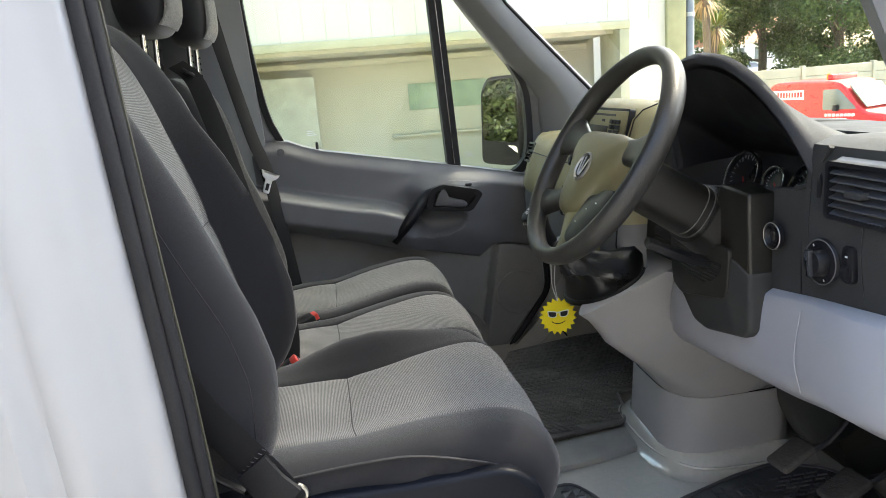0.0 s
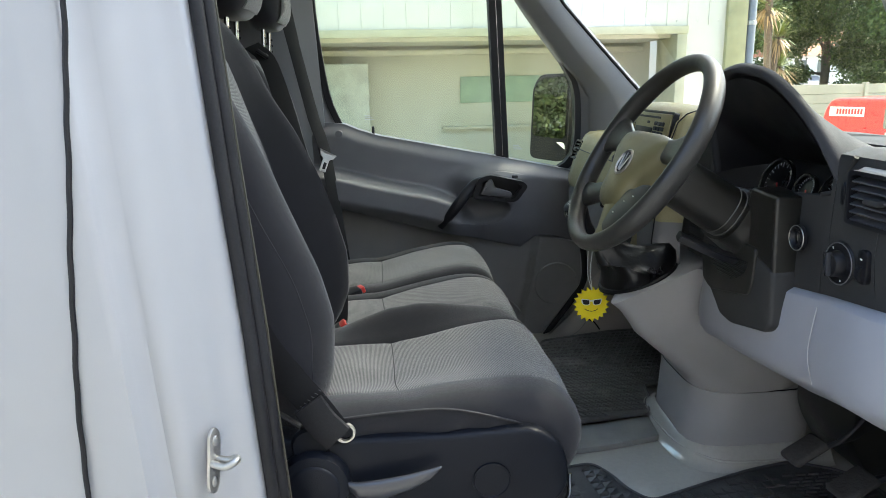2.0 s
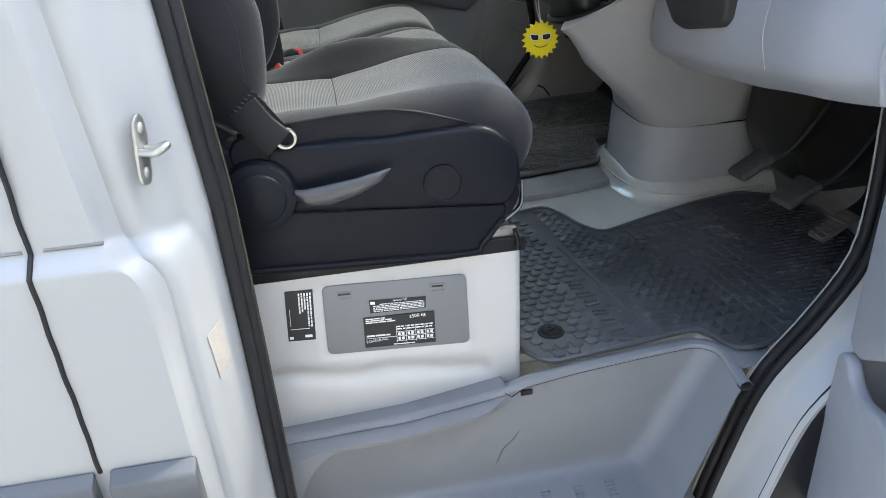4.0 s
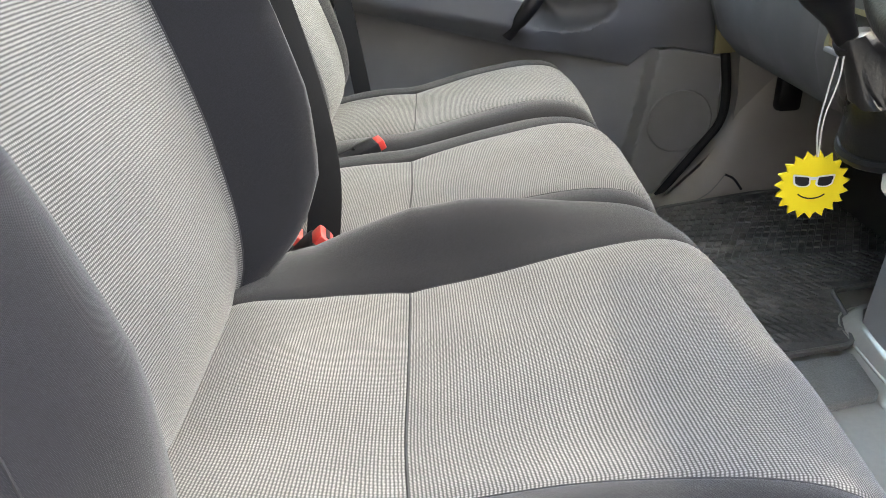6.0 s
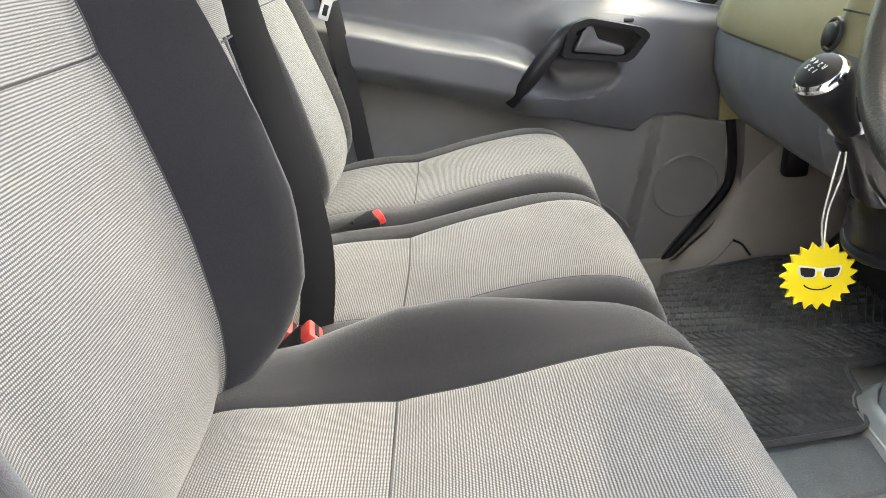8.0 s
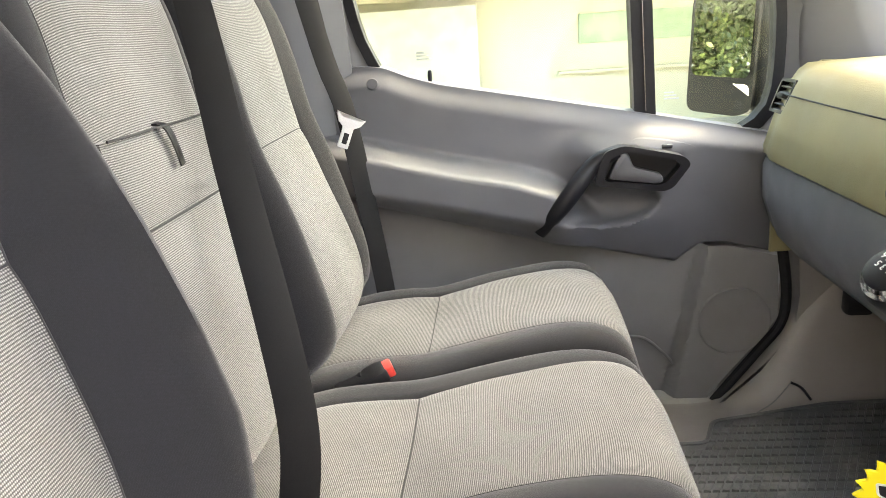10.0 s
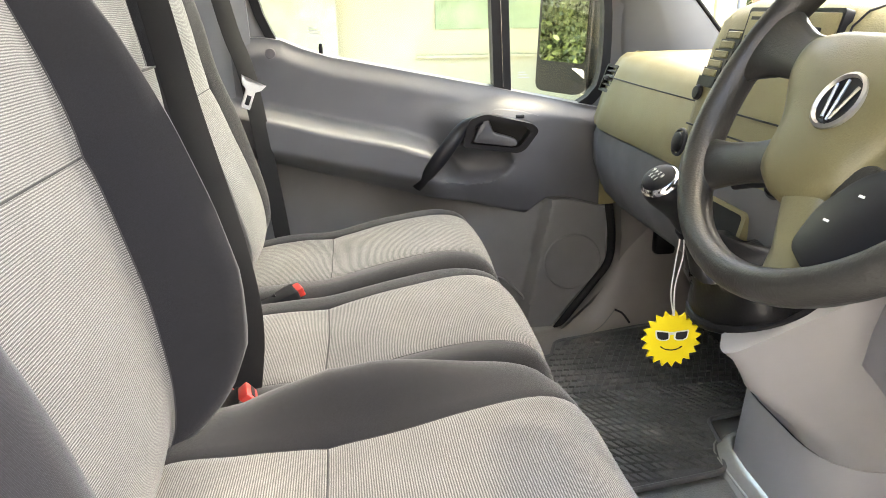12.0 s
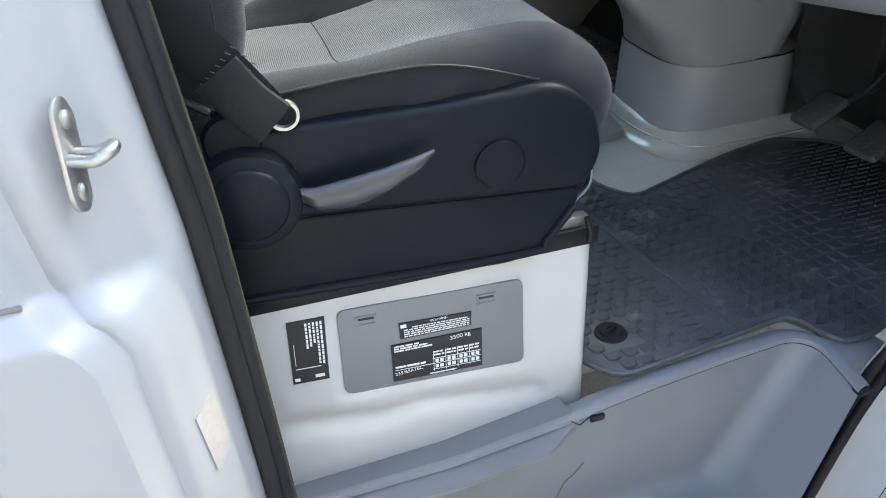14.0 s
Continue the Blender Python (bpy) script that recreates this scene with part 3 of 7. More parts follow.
# inset cover plate in the sill moulding, framed by a dark joint
plate = [(0.385, 0.03), (0.42, 0.12), (0.46, 0.23), (0.500, 0.34)]


def sill_point(x, w, lift=0.0):
    yin = float(np.interp(x, [-0.30, 0.215, 0.275, 0.30, 0.40, 0.575, 0.785], [1.36, 1.37, 1.385, 1.465, 1.505, 1.540, 1.575]))
    zo = float(np.interp(x, [-0.3, 0.30, 0.355, 0.445, 0.49, 0.52, 0.62, 0.84], [0.690, 0.690, 0.694, 0.786, 0.862, 0.935, 1.08, 1.20]))
    return (x, yin + (1.60 - yin) * w - lift, 0.700 + 0.008 * float(step01(w, 0, 0.15)) + (zo - 0.708) * math.sin(math.pi / 2 * w) ** 1.6 + lift)


part("sill_joint", tube([sill_point(x, w, 0.0005) for x, w in plate], 0.0014, 6, 20), TRIM_LOW, van, "joint of the sill cover plate")
part("sill_joint", tube([sill_point(0.497, 0.34, 0.001), sill_point(0.520, 0.24, 0.001), sill_point(0.542, 0.12, 0.001)], 0.0032, 6, 12), BLACKPL, van, "dark joint of the sill cover plate")
part("kick_pad", box(0.60, 0.66, 1.535, 1.575, 0.93, 1.02, 0.012), BLACKPL, van, "black clip under the dash end")
# grip bar and release handle
grip = smooth_line([(-0.066, 1.142), (-0.040, 1.180), (0.000, 1.232), (0.040, 1.278), (0.072, 1.306), (0.110, 1.318)], 22)
rings = []
for i, (x, z) in enumerate(grip):
    d = grip[min(i + 1, 21)] - grip[max(i - 1, 0)]
    d = d / np.linalg.norm(d)
    w = 0.014 + 0.007 * math.sin(math.pi * i / 21)
    nx, nz = -d[1], d[0]
    y0 = 1.553 + 0.030 * (1 - math.sin(math.pi * min(i / 16, 1)))
    ring = []
    for k in range(12):
        a = 2 * math.pi * k / 12
        ring.append((x + nx * w * math.cos(a), y0 + 0.016 * math.sin(a), z + nz * w * math.cos(a)))
    rings.append(ring)
part("grip_bar", loft(rings), BLACKPL, fdoor, "black pull grip", 60)
bez = rounded([(0.055, 1.250), (0.075, 1.322), (0.118, 1.335), (0.245, 1.306), (0.262, 1.288), (0.225, 1.238), (0.205, 1.230)], 0.014)
ctr = (0.155, 1.282)
inn = [(ctr[0] + (x - ctr[0]) * 0.80, ctr[1] + (z - ctr[1]) * 0.72) for x, z in bez]
part("handle_bezel", frame_prism(bez, inn, "y", 1.566, 1.600), BLACKPL, fdoor, "black bezel", 30)
part("handle_cup", prism(bez, "y", 1.598, 1.604), BLACKPL, fdoor)
part("release_handle", prism(rounded([(0.085, 1.262), (0.110, 1.318), (0.128, 1.318), (0.140, 1.286), (0.20, 1.268), (0.205, 1.250), (0.19, 1.246)], 0.007), "y", 1.570, 1.594, 0.005), surface("grey_handle_plastic", (0.10, 0.10, 0.105), 0.4), fdoor, "grey release handle")
# window lift switch plate on the sill slope
plate = []
for u in np.linspace(-1, 1, 19):
    x = 0.222 + 0.074 * u
    zc = 1.318 - 0.20 * (x - 0.222)
    plate.append([(x, float(door_y(x, zc + 0.013 * v * math.sqrt(1.001 - u * u))) - 0.0025, zc + 0.013 * v * math.sqrt(1.001 - u * u)) for v in np.linspace(-1, 1, 7)])
link_mesh("switch_plate", sheet(plate, 0.004, (0, -1, 0)), TRIM, fdoor, "flush switch plate", 60)
part("lock_switch", box(0.212, 0.236, float(door_y(0.222, 1.318)) - 0.009, float(door_y(0.222, 1.318)) - 0.001, 1.312, 1.322, 0.003), SATIN, fdoor, "small rocker")
part("lock_pin", lathe([(0.0055, 0), (0.0055, 0.022), (0.0045, 0.030), (0, 0.032)], 12, pose(-0.30, 1.715, sill_z(-0.30) - 0.004)), BLACKPL, fdoor, "black lock pin")
part("trim_cap", lathe([(0, 0.002), (0.012, 0.002), (0.0135, 0)], 20, pose(-0.425, 1.648, 1.492, 88, 0, 0)), TRIM, fdoor)

# window in the far door
win = thing("window_1", "passenger door window with a black divider bar", "window", kind="structure")
opening = smooth_line([(-0.40, 1.50), (-0.445, 1.60), (-0.47, 1.74), (-0.49, 1.95), (-0.50, 2.22)], 16).tolist() + [(0.04, 2.22)] + smooth_line([(0.14, 2.12), (0.30, 1.90), (0.43, 1.70), (0.465, 1.62), (0.470, 1.45), (0.452, 1.375), (0.40, 1.335)], 24).tolist() + smooth_line([(0.17, 1.382), (-0.28, 1.472), (-0.36, 1.490)], 10).tolist()
cen = np.mean(np.array(opening), axis=0)
wide = [tuple(cen + (np.array(p) - cen) * 1.05) for p in opening]
part("window_rubber", frame_prism(wide, opening, "y", 1.705, 1.745), RUBBER, win, "black window rubber", 40)
pane = part("pane", prism(opening, "y", 1.722, 1.726), GLASS, win, "clear side glass")
pane.visible_shadow = False
part("divider_bar", loft([[(x - 0.024, 1.700, z), (x + 0.024, 1.700, z), (x + 0.024, 1.75, z), (x - 0.024, 1.75, z)] for x, z in ((0.148, 2.22), (0.190, 1.36))]), RUBBER, win, "black divider bar")
part("divider_strip", tube([(0.150, 1.699, 2.2), (0.170, 1.699, 1.80), (0.190, 1.699, 1.39)], 0.0018, 6, 4), CHROME, win)
for px, pz in ((-0.33, 1.535), (0.235, 1.41)):
    bmq = bmesh.new()
    for k in range(3):
        box(px, px + 0.034 - 0.006 * k, 1.7205, 1.7215, pz + k * 0.007, pz + 0.003 + k * 0.007, bm=bmq)
    part("glass_mark", bmq, surface("faint_glass_etching", (0.42, 0.42, 0.38), 0.7, relief=0), win)
# door frame and pillar round the window
frame_out = [(-0.66, 1.45), (-0.66, 2.40), (0.10, 2.40)] + smooth_line([(0.20, 2.30), (0.40, 1.98), (0.58, 1.66), (0.62, 1.45), (0.62, 1.28)], 12).tolist() + [(0.2, 1.30), (-0.3, 1.40)]
ring_out, ring_in = smooth_line(frame_out, 60, True), None
# near match of the ring to the opening by angle
ang = np.arctan2(ring_out[:, 1] - cen[1], ring_out[:, 0] - cen[0])
wa = np.array(wide)
wang = np.arctan2(wa[:, 1] - cen[1], wa[:, 0] - cen[0])
order = np.argsort(wang)
rad = np.interp(ang, wang[order], np.hypot(wa[:, 0] - cen[0], wa[:, 1] - cen[1])[order], period=2 * math.pi)
ring_in = [(cen[0] + r * math.cos(a), cen[1] + r * math.sin(a)) for a, r in zip(ang, rad)]
ring_mid = [tuple(np.array(i) * 0.72 + np.array(o) * 0.28) for i, o in zip(ring_in, ring_out)]
part("window_frame", loft([[(x, 1.714, z) for x, z in ring_in], [(x, 1.690, z) for x, z in ring_mid], [(x, 1.735, z) for x, z in ring_out], [(x, 1.76, z) for x, z in ring_out], [(x, 1.76, z) for x, z in ring_in]], True, False), PILLAR, win, "grey painted window frame", 50)

# far rear pillar trim
part("rear_pillar_trim", loft([[(x0, 1.60, z), (x0 + 0.10, 1.655, z), (x0 + 0.17, 1.69, z), (x0 + 0.17, 1.74, z), (x0 - 0.10, 1.74, z), (x0 - 0.10, 1.62, z)] for x0, z in ((-0.63, 0.62), (-0.635, 1.2), (-0.65, 1.6), (-0.67, 2.0), (-0.70, 2.38))]), PILLAR, van, "grey rear pillar trim", 50)

# outside mirror beyond the far door
mir = thing("door_mirror", "black passenger door mirror with a split glass", "mirror")
mo = rounded([(-0.088, -0.175), (-0.088, 0.120), (-0.055, 0.175), (0.070, 0.178), (0.085, 0.15), (0.085, -0.165), (0.05, -0.18)], 0.03)
mm = Matrix.LocRotScale((0.435, 1.965, 1.515), Euler((radians(-3), 0, radians(-58))), (1.22, 1, 1))
part("housing", prism([(a, b) for a, b in mo], "y", 0.006, 0.12, 0.03, 3, m=mm), BLACKPL, mir)
part("mirror_rim", prism(mo, "y", 0.0, 0.008, m=mm), BLACKPL, mir)
up = rounded([(-0.077, -0.080), (-0.077, 0.115), (-0.05, 0.162), (0.066, 0.164), (0.077, 0.14), (0.077, -0.085)], 0.02)
part("main_glass", prism(up, "y", -0.004, -0.001, m=mm), MIRROR, mir, "main mirror glass")
lo = rounded([(-0.077, -0.160), (-0.077, -0.095), (0.077, -0.100), (0.077, -0.155), (0.05, -0.168)], 0.016)
part("wide_glass", prism(lo, "y", -0.004, -0.001, m=mm @ pose(0, 0, 0, 3, 0, -2)), MIRROR, mir, "wide angle mirror glass")
part("mirror_arm", box(0.50, 0.58, 1.79, 1.98, 1.34, 1.39, 0.02), BLACKPL, mir)

# ---- seats ----
def pillow(parent, prof, core, yc, width, power, half, seam_at, bolster, wing, rear_name, front_name, rows=46, rise=None, narrow=None, near=None, half_near=None, near_start=None):
    """Upholstery between two seams: grey centre, cut by a cross seam, and dark bolsters. prof and core are x, z lines;
    half(s): half width of the centre; seam_at: (0 or 1, value), the x or z at which the cross seam lies;
    bolster: rise of the wings in metres at their crest, wing: where the crest lies, rise(s): its course along the panel;
    near(s), near_start, half_near(s): rise, start of the slope and half width where the near side differs."""
    dense = smooth_line(prof, 400)
    hit = int(np.argmin(np.abs(dense[:, seam_at[0]] - seam_at[1])[:300]))
    cut = int(round(hit / 399 * (rows - 1)))
    pick = np.concatenate([np.linspace(0, hit, cut + 1), np.linspace(hit, 399, rows - cut)[1:]])
    line = np.stack([np.interp(pick, np.arange(400), dense[:, k]) for k in (0, 1)], axis=1)
    c0, c1 = np.array(core[0], float), np.array(core[1], float)
    W = width / 2
    e = 0.004
    grid = []
    for i, p in enumerate(line):
        s = pick[i] / 399
        c = c0 + (c1 - c0) * s
        b = half(s)
        W = width / 2 * (narrow(s) if narrow else 1.0)
        bn = half_near(s) if half_near else b
        inner = np.concatenate([[-bn, -bn + e], np.linspace(-bn + e, b - e, 21)[1:-1], [b - e, b]])
        outer, outer_near = (np.sin(np.linspace(math.asin(min(0.99, (h + e) / W)), math.pi / 2, 17)) * W for h in (b, bn))
        ys = np.concatenate([-outer_near[::-1], inner, outer])
        edge = np.where(ys < 0, bn, b)
        q = np.abs(ys / W)
        k = np.clip(1 - q ** power, 0, 1) ** (1 / power)
        d = p - c
        n = d / np.linalg.norm(d)
        env = rise(s) if rise else math.sin(math.pi * min(1, max(0, 0.04 + 0.94 * s))) ** 0.6
        up = bolster * env * step01(q, b / W - 0.03, wing)
        if near:
            up = np.where(ys < 0, near(s) * step01(q, near_start, wing), up)
        up = up - 0.0030 * np.exp(-((np.abs(ys) - edge) / 0.0035) ** 2)
        up = up - 0.0035 * math.exp(-((i - cut) / 0.9) ** 2) * (np.abs(ys) < edge + 0.001)
        up = up + 0.006 * np.clip(1 - (ys / edge) ** 2, 0, 1)
        up = up + 0.0018 * np.sin(ys * 31 + i * 0.35) * math.sin(i * 0.21 + yc * 9)
        pts = c[None, :] + d[None, :] * k[:, None] + n[None, :] * (up * k)[:, None]
        grid.append(np.stack([pts[:, 0], yc + ys, pts[:, 1]], axis=1))
    G = np.array(grid)
    o = 17
    m = G.shape[1]
    link_mesh("bolster", sheet(G[:, :o + 1]), DARK, parent, "black cloth bolster", 70)
    link_mesh("bolster", sheet(G[:, m - o - 1:]), DARK, parent, "black cloth bolster", 70)
    link_mesh(rear_name, sheet(G[:cut + 1, o:m - o]), GREY, parent, "grey woven cloth panel", 70)
    link_mesh(front_name, sheet(G[cut:, o:m - o]), GREY, parent, "grey woven cloth panel", 70)
    for j in (o, m - o - 1):
        part("seam", tube(G[:, j] + 0, 0.0010, 5, raw=True), STITCH, parent, "stitched seam")
    part("seam", tube(G[cut, o:m - o], 0.0010, 5, raw=True), STITCH, parent, "stitched cross seam")
    return G


STITCH = surface("black_seam_thread", (0.03, 0.03, 0.032), 0.8, relief=0)

# driver's seat
dseat = thing("car_seat", "driver's seat in grey cloth with black bolsters on plastic base", "seat", at=(-0.25, 0.27, 0.93))
pillow(dseat, [(-0.52, 1.09), (-0.45, 1.136), (-0.36, 1.141), (-0.27, 1.141), (-0.13, 1.166), (-0.04, 1.175), (0.006, 1.163), (0.031, 1.135), (0.031, 1.103), (0.006, 1.068), (-0.025, 1.045)],
       [(-0.50, 1.00), (-0.02, 1.02)], 0.278, 0.548, 8.0, lambda s: 0.146 + 0.026 * step01(s, 0.50, 0.85), (0, -0.273), 0.074, 0.86, "rear_cushion_panel", "front_cushion_panel",
       rise=lambda s: float(np.interp(s, [0, 0.14, 0.22, 0.28, 0.35, 0.43, 0.5, 0.65, 0.78], [0, 0, 0.15, 0.44, 0.80, 0.84, 0.69, 0.31, 0.0])),
       near_start=0.18, near=lambda s: float(np.interp(s, [0, 0.2, 0.34, 0.5, 0.68, 0.78, 0.9], [0.02, 0.034, 0.046, 0.040, 0.022, 0.008, 0.0])))
back = pillow(dseat, [(-0.50, 1.075), (-0.452, 1.13), (-0.440, 1.20), (-0.452, 1.28), (-0.475, 1.38), (-0.500, 1.48), (-0.530, 1.60), (-0.565, 1.72), (-0.61, 1.80), (-0.665, 1.825), (-0.72, 1.79)],
       [(-0.62, 1.10), (-0.70, 1.72)], 0.270, 0.545, 6.5, lambda s: 0.186 + 0.012 * hump(s, 0.42, 0.25) - 0.045 * step01(s, 0.55, 0.95), (1, 1.464), 0.116, 0.84, "lower_back_panel", "upper_back_panel",
       narrow=lambda s: 0.80 + 0.20 * step01(s, 0.0, 0.22),
       rise=lambda s: float(np.interp(s, [0, 0.05, 0.10, 0.14, 0.20, 0.28, 0.36, 0.45, 0.55, 0.63, 0.85, 1], [0, 0.05, 0.35, 0.62, 0.86, 1.0, 1.0, 0.92, 0.78, 0.60, 0.3, 0])),
       half_near=lambda s: float(np.interp(s, [0, 0.15, 0.27, 0.40, 0.60, 1], [0.094, 0.099, 0.110, 0.132, 0.172, 0.172])), near_start=0.30,
       near=lambda s: float(np.interp(s, [0, 0.05, 0.10, 0.14, 0.20, 0.28, 0.36, 0.45, 0.55, 0.63, 0.85, 1], [0, 0.006, 0.036, 0.064, 0.088, 0.108, 0.108, 0.095, 0.083, 0.072, 0.03, 0])))
part("seam", tube(back[7:33, 5], 0.0007, 6, raw=True), surface("grey_seam_thread", (0.022, 0.022, 0.025), 0.8, relief=0), dseat, "stitched outer seam")
part("seat_back_shell", prism(rounded([(-0.60, 1.02), (-0.52, 1.06), (-0.62, 1.62), (-0.70, 1.80), (-0.75, 1.80), (-0.73, 1.5), (-0.68, 1.05)], 0.03), "y", 0.035, 0.505, 0.02, 3), DARK, dseat, "black cloth seat back")
part("cushion_pan", prism(rounded([(-0.56, 1.0), (-0.50, 1.10), (-0.03, 1.09), (0.018, 1.02), (-0.02, 0.95), (-0.50, 0.95)], 0.03), "y", 0.03, 0.52, 0.012), BLACKPL, dseat)
# lower cloth valance with a piped seam along the outer side
val = []
for s in np.linspace(0, 1, 26):
    x = -0.42 + 0.405 * s
    top = 1.176 + 0.014 * math.sin(math.pi * s) - 0.045 * step01(s, 0.50, 1.05)
    val.append([(x, -0.004 - 0.006 * math.sin(math.pi * w) - 0.0045 * math.sin(26 * s + 5 * w + 2 * math.sin(9 * s)) * math.sin(math.pi * w) + 0.024 * w * (1 - step01(s, 0.7, 1)) + 0.016 * step01(s, 0.55, 1), top - (0.085 - 0.055 * step01(s, 0.55, 1.0)) * w) for w in np.linspace(0, 1, 10)])
link_mesh("side_valance", sheet(val, 0.003, (0, -1, 0)), DARK, dseat, "creased black cloth side of the cushion", 70)
part("piping", tube([(x, y - 0.002, z) for x, y, z in (r[0] for r in val)], 0.0014, 6, raw=True), surface("dark_piping", (0.012, 0.012, 0.014), 0.6, relief=0), dseat, "piped seam")
# plastic base shroud with recliner knob and lever
up_out = rounded([(-0.56, 1.085), (-0.50, 1.16), (-0.352, 1.150), (-0.20, 1.148), (-0.055, 1.152), (-0.010, 1.115), (0.000, 1.055), (-0.022, 1.015), (-0.36, 1.045), (-0.55, 1.05)], 0.028)
part("base_shroud", prism(up_out, "y", -0.014, 0.05, 0.010, 3), SHROUD, dseat, "blue-black plastic seat side cover")
lo_out = rounded([(-0.56, 1.052), (-0.36, 1.046), (-0.023, 1.016), (-0.030, 0.985), (-0.064, 0.938), (-0.11, 0.926), (-0.45, 0.945), (-0.56, 0.945)], 0.02)
part("lower_shroud", prism(lo_out, "y", -0.008, 0.05, 0.006, 3), SHROUD, dseat, "blue-black lower seat cover")
part("shroud_lip", tube([(-0.52, -0.008, 0.958), (-0.45, -0.009, 0.956), (-0.11, -0.009, 0.938), (-0.07, -0.009, 0.95), (-0.034, -0.009, 0.992)], 0.005, 8, 40), SHROUD, dseat)
knob = part("recliner_knob", lathe([(0, 0.030), (0.036, 0.030), (0.039, 0.028), (0.040, 0.026), (0.043, 0.026), (0.052, 0.022), (0.056, 0.010), (0.056, 0.0)], 48, pose(-0.402, -0.012, 1.084, 90, 0, 0)), SHROUD, dseat, "round black recliner cover")
part("lever_handle", loft([[(x, y0 - 0.020 - 0.006 * math.sin(2 * math.pi * k / 14) * w, z + h * math.cos(2 * math.pi * k / 14)) for k in range(14)] for x, y0, z, h, w in ((-0.350, -0.012, 1.083, 0.009, 1), (-0.335, -0.016, 1.078, 0.014, 1.3), (-0.30, -0.02, 1.080, 0.017, 1.6), (-0.26, -0.02, 1.088, 0.014, 1.4), (-0.225, -0.018, 1.099, 0.009, 1), (-0.208, -0.014, 1.107, 0.003, 0.6))]), SATIN, dseat, "satin grey height lever", 70)
part("lever_shank", tube([(-0.365, -0.018, 1.085), (-0.345, -0.024, 1.083)], 0.005, 8, 4), CHROME, dseat)
part("round_blank", lathe([(0, 0.0015), (0.0275, 0.0015), (0.0285, 0.003), (0.0300, 0.003), (0.0305, 0)], 40, pose(-0.128, -0.0145, 1.068, 90, 0, 0)), SHROUD, dseat, "round blank in the cover")
part("rear_tab", lathe([(0, 0.006), (0.026, 0.006), (0.030, 0)], 30, pose(-0.405, -0.012, 1.145, 90, 0, 0)), SHROUD, dseat)


def headrest(parent, x, y, z, w):
    rings = []
    for i, s in enumerate(np.linspace(-1, 1, 15)):
        k = max(0.02, (1 - abs(s) ** 3.2)) ** (1 / 3.2)
        rings.append([(x + 0.058 * k * math.copysign(abs(math.cos(a)) ** 0.6, math.cos(a)) - 0.03 * 0, y + s * w / 2, z + 0.095 * k * math.copysign(abs(math.sin(a)) ** 0.7, math.sin(a))) for a in np.linspace(0, 2 * math.pi, 28, endpoint=False)])
    front = [[(x + 0.010 + 0.058 * k2, y + s * w * 0.36, z + t * 0.075) for t in np.linspace(-1, 1, 10) for k2 in [(1 - (abs(s) * 0.72) ** 3.2) ** (1 / 3.2) * (1 - abs(t) ** 4 * 0.35)]] for s in np.linspace(-1, 1, 9)]
    head = part("headrest", loft(rings), DARK, parent, "black cloth headrest", 80)
    link_mesh("headrest_panel", sheet(front, 0.004, (1, 0, 0)), GREY, head, "grey cloth headrest face", 80)
    for dy in (-0.06, 0.06):
        part("headrest_post", tube([(x - 0.005, y + dy, z - 0.08), (x - 0.012, y + dy, z - 0.22)], 0.006, 10, 4), CHROME, parent, "bright headrest post")
        notch = bmesh.new()
        for k in range(5):
            box(x - 0.0, x + 0.004, y + dy - 0.0065, y + dy - 0.003, z - 0.120 - 0.017 * k, z - 0.114 - 0.017 * k, bm=notch)
        part("post_notches", notch, BLACKPL, parent)


headrest(dseat, -0.63, 0.27, 1.985, 0.27)

# passenger bench
bench = thing("passenger_bench", "double passenger bench in grey cloth with black bolsters", "bench seat", at=(-0.2, 1.08, 0.70))
cush = [(-0.53, 1.03), (-0.44, 1.052), (-0.36, 1.060), (-0.285, 1.064), (-0.16, 1.094), (-0.05, 1.112), (0.02, 1.105), (0.055, 1.075), (0.072, 1.02), (0.085, 0.96), (0.080, 0.90)]
for yc, w in ((0.862, 0.442), (1.293, 0.455)):
    pillow(bench, cush, [(-0.50, 0.92), (-0.06, 0.92)], yc, w, 6.5, lambda s: 0.138 + 0.012 * step01(s, 0.5, 0.9), (0, -0.287), 0.012, 0.85, "rear_cushion_panel", "front_cushion_panel")
part("bench_pan", prism(rounded([(-0.54, 0.86), (-0.50, 1.02), (0.02, 1.03), (0.06, 0.95), (0.03, 0.86)], 0.02), "y", 0.660, 1.52, 0.01), DARK, bench, "black cloth cushion underside")
part("piping", tube([(-0.30, 0.637, 1.07), (-0.1, 0.636, 1.085), (0.0, 0.637, 1.080), (0.055, 0.66, 1.055), (0.066, 0.70, 1.045)], 0.0022, 6, 40), STITCH, bench)
part("bench_frame", box(-0.52, -0.02, 0.70, 1.50, 0.69, 0.87, 0.02), BLACKPL, bench, "black bench base")
pillow(bench, [(-0.50, 1.03), (-0.450, 1.085), (-0.447, 1.15), (-0.475, 1.25), (-0.510, 1.35), (-0.545, 1.45), (-0.565, 1.56), (-0.590, 1.66), (-0.63, 1.73), (-0.69, 1.745), (-0.73, 1.71)],
       [(-0.62, 1.04), (-0.71, 1.66)], 1.305, 0.45, 4.5, lambda s: 0.140 - 0.02 * step01(s, 0.5, 0.95), (1, 1.432), 0.045, 0.88, "lower_back_panel", "upper_back_panel")
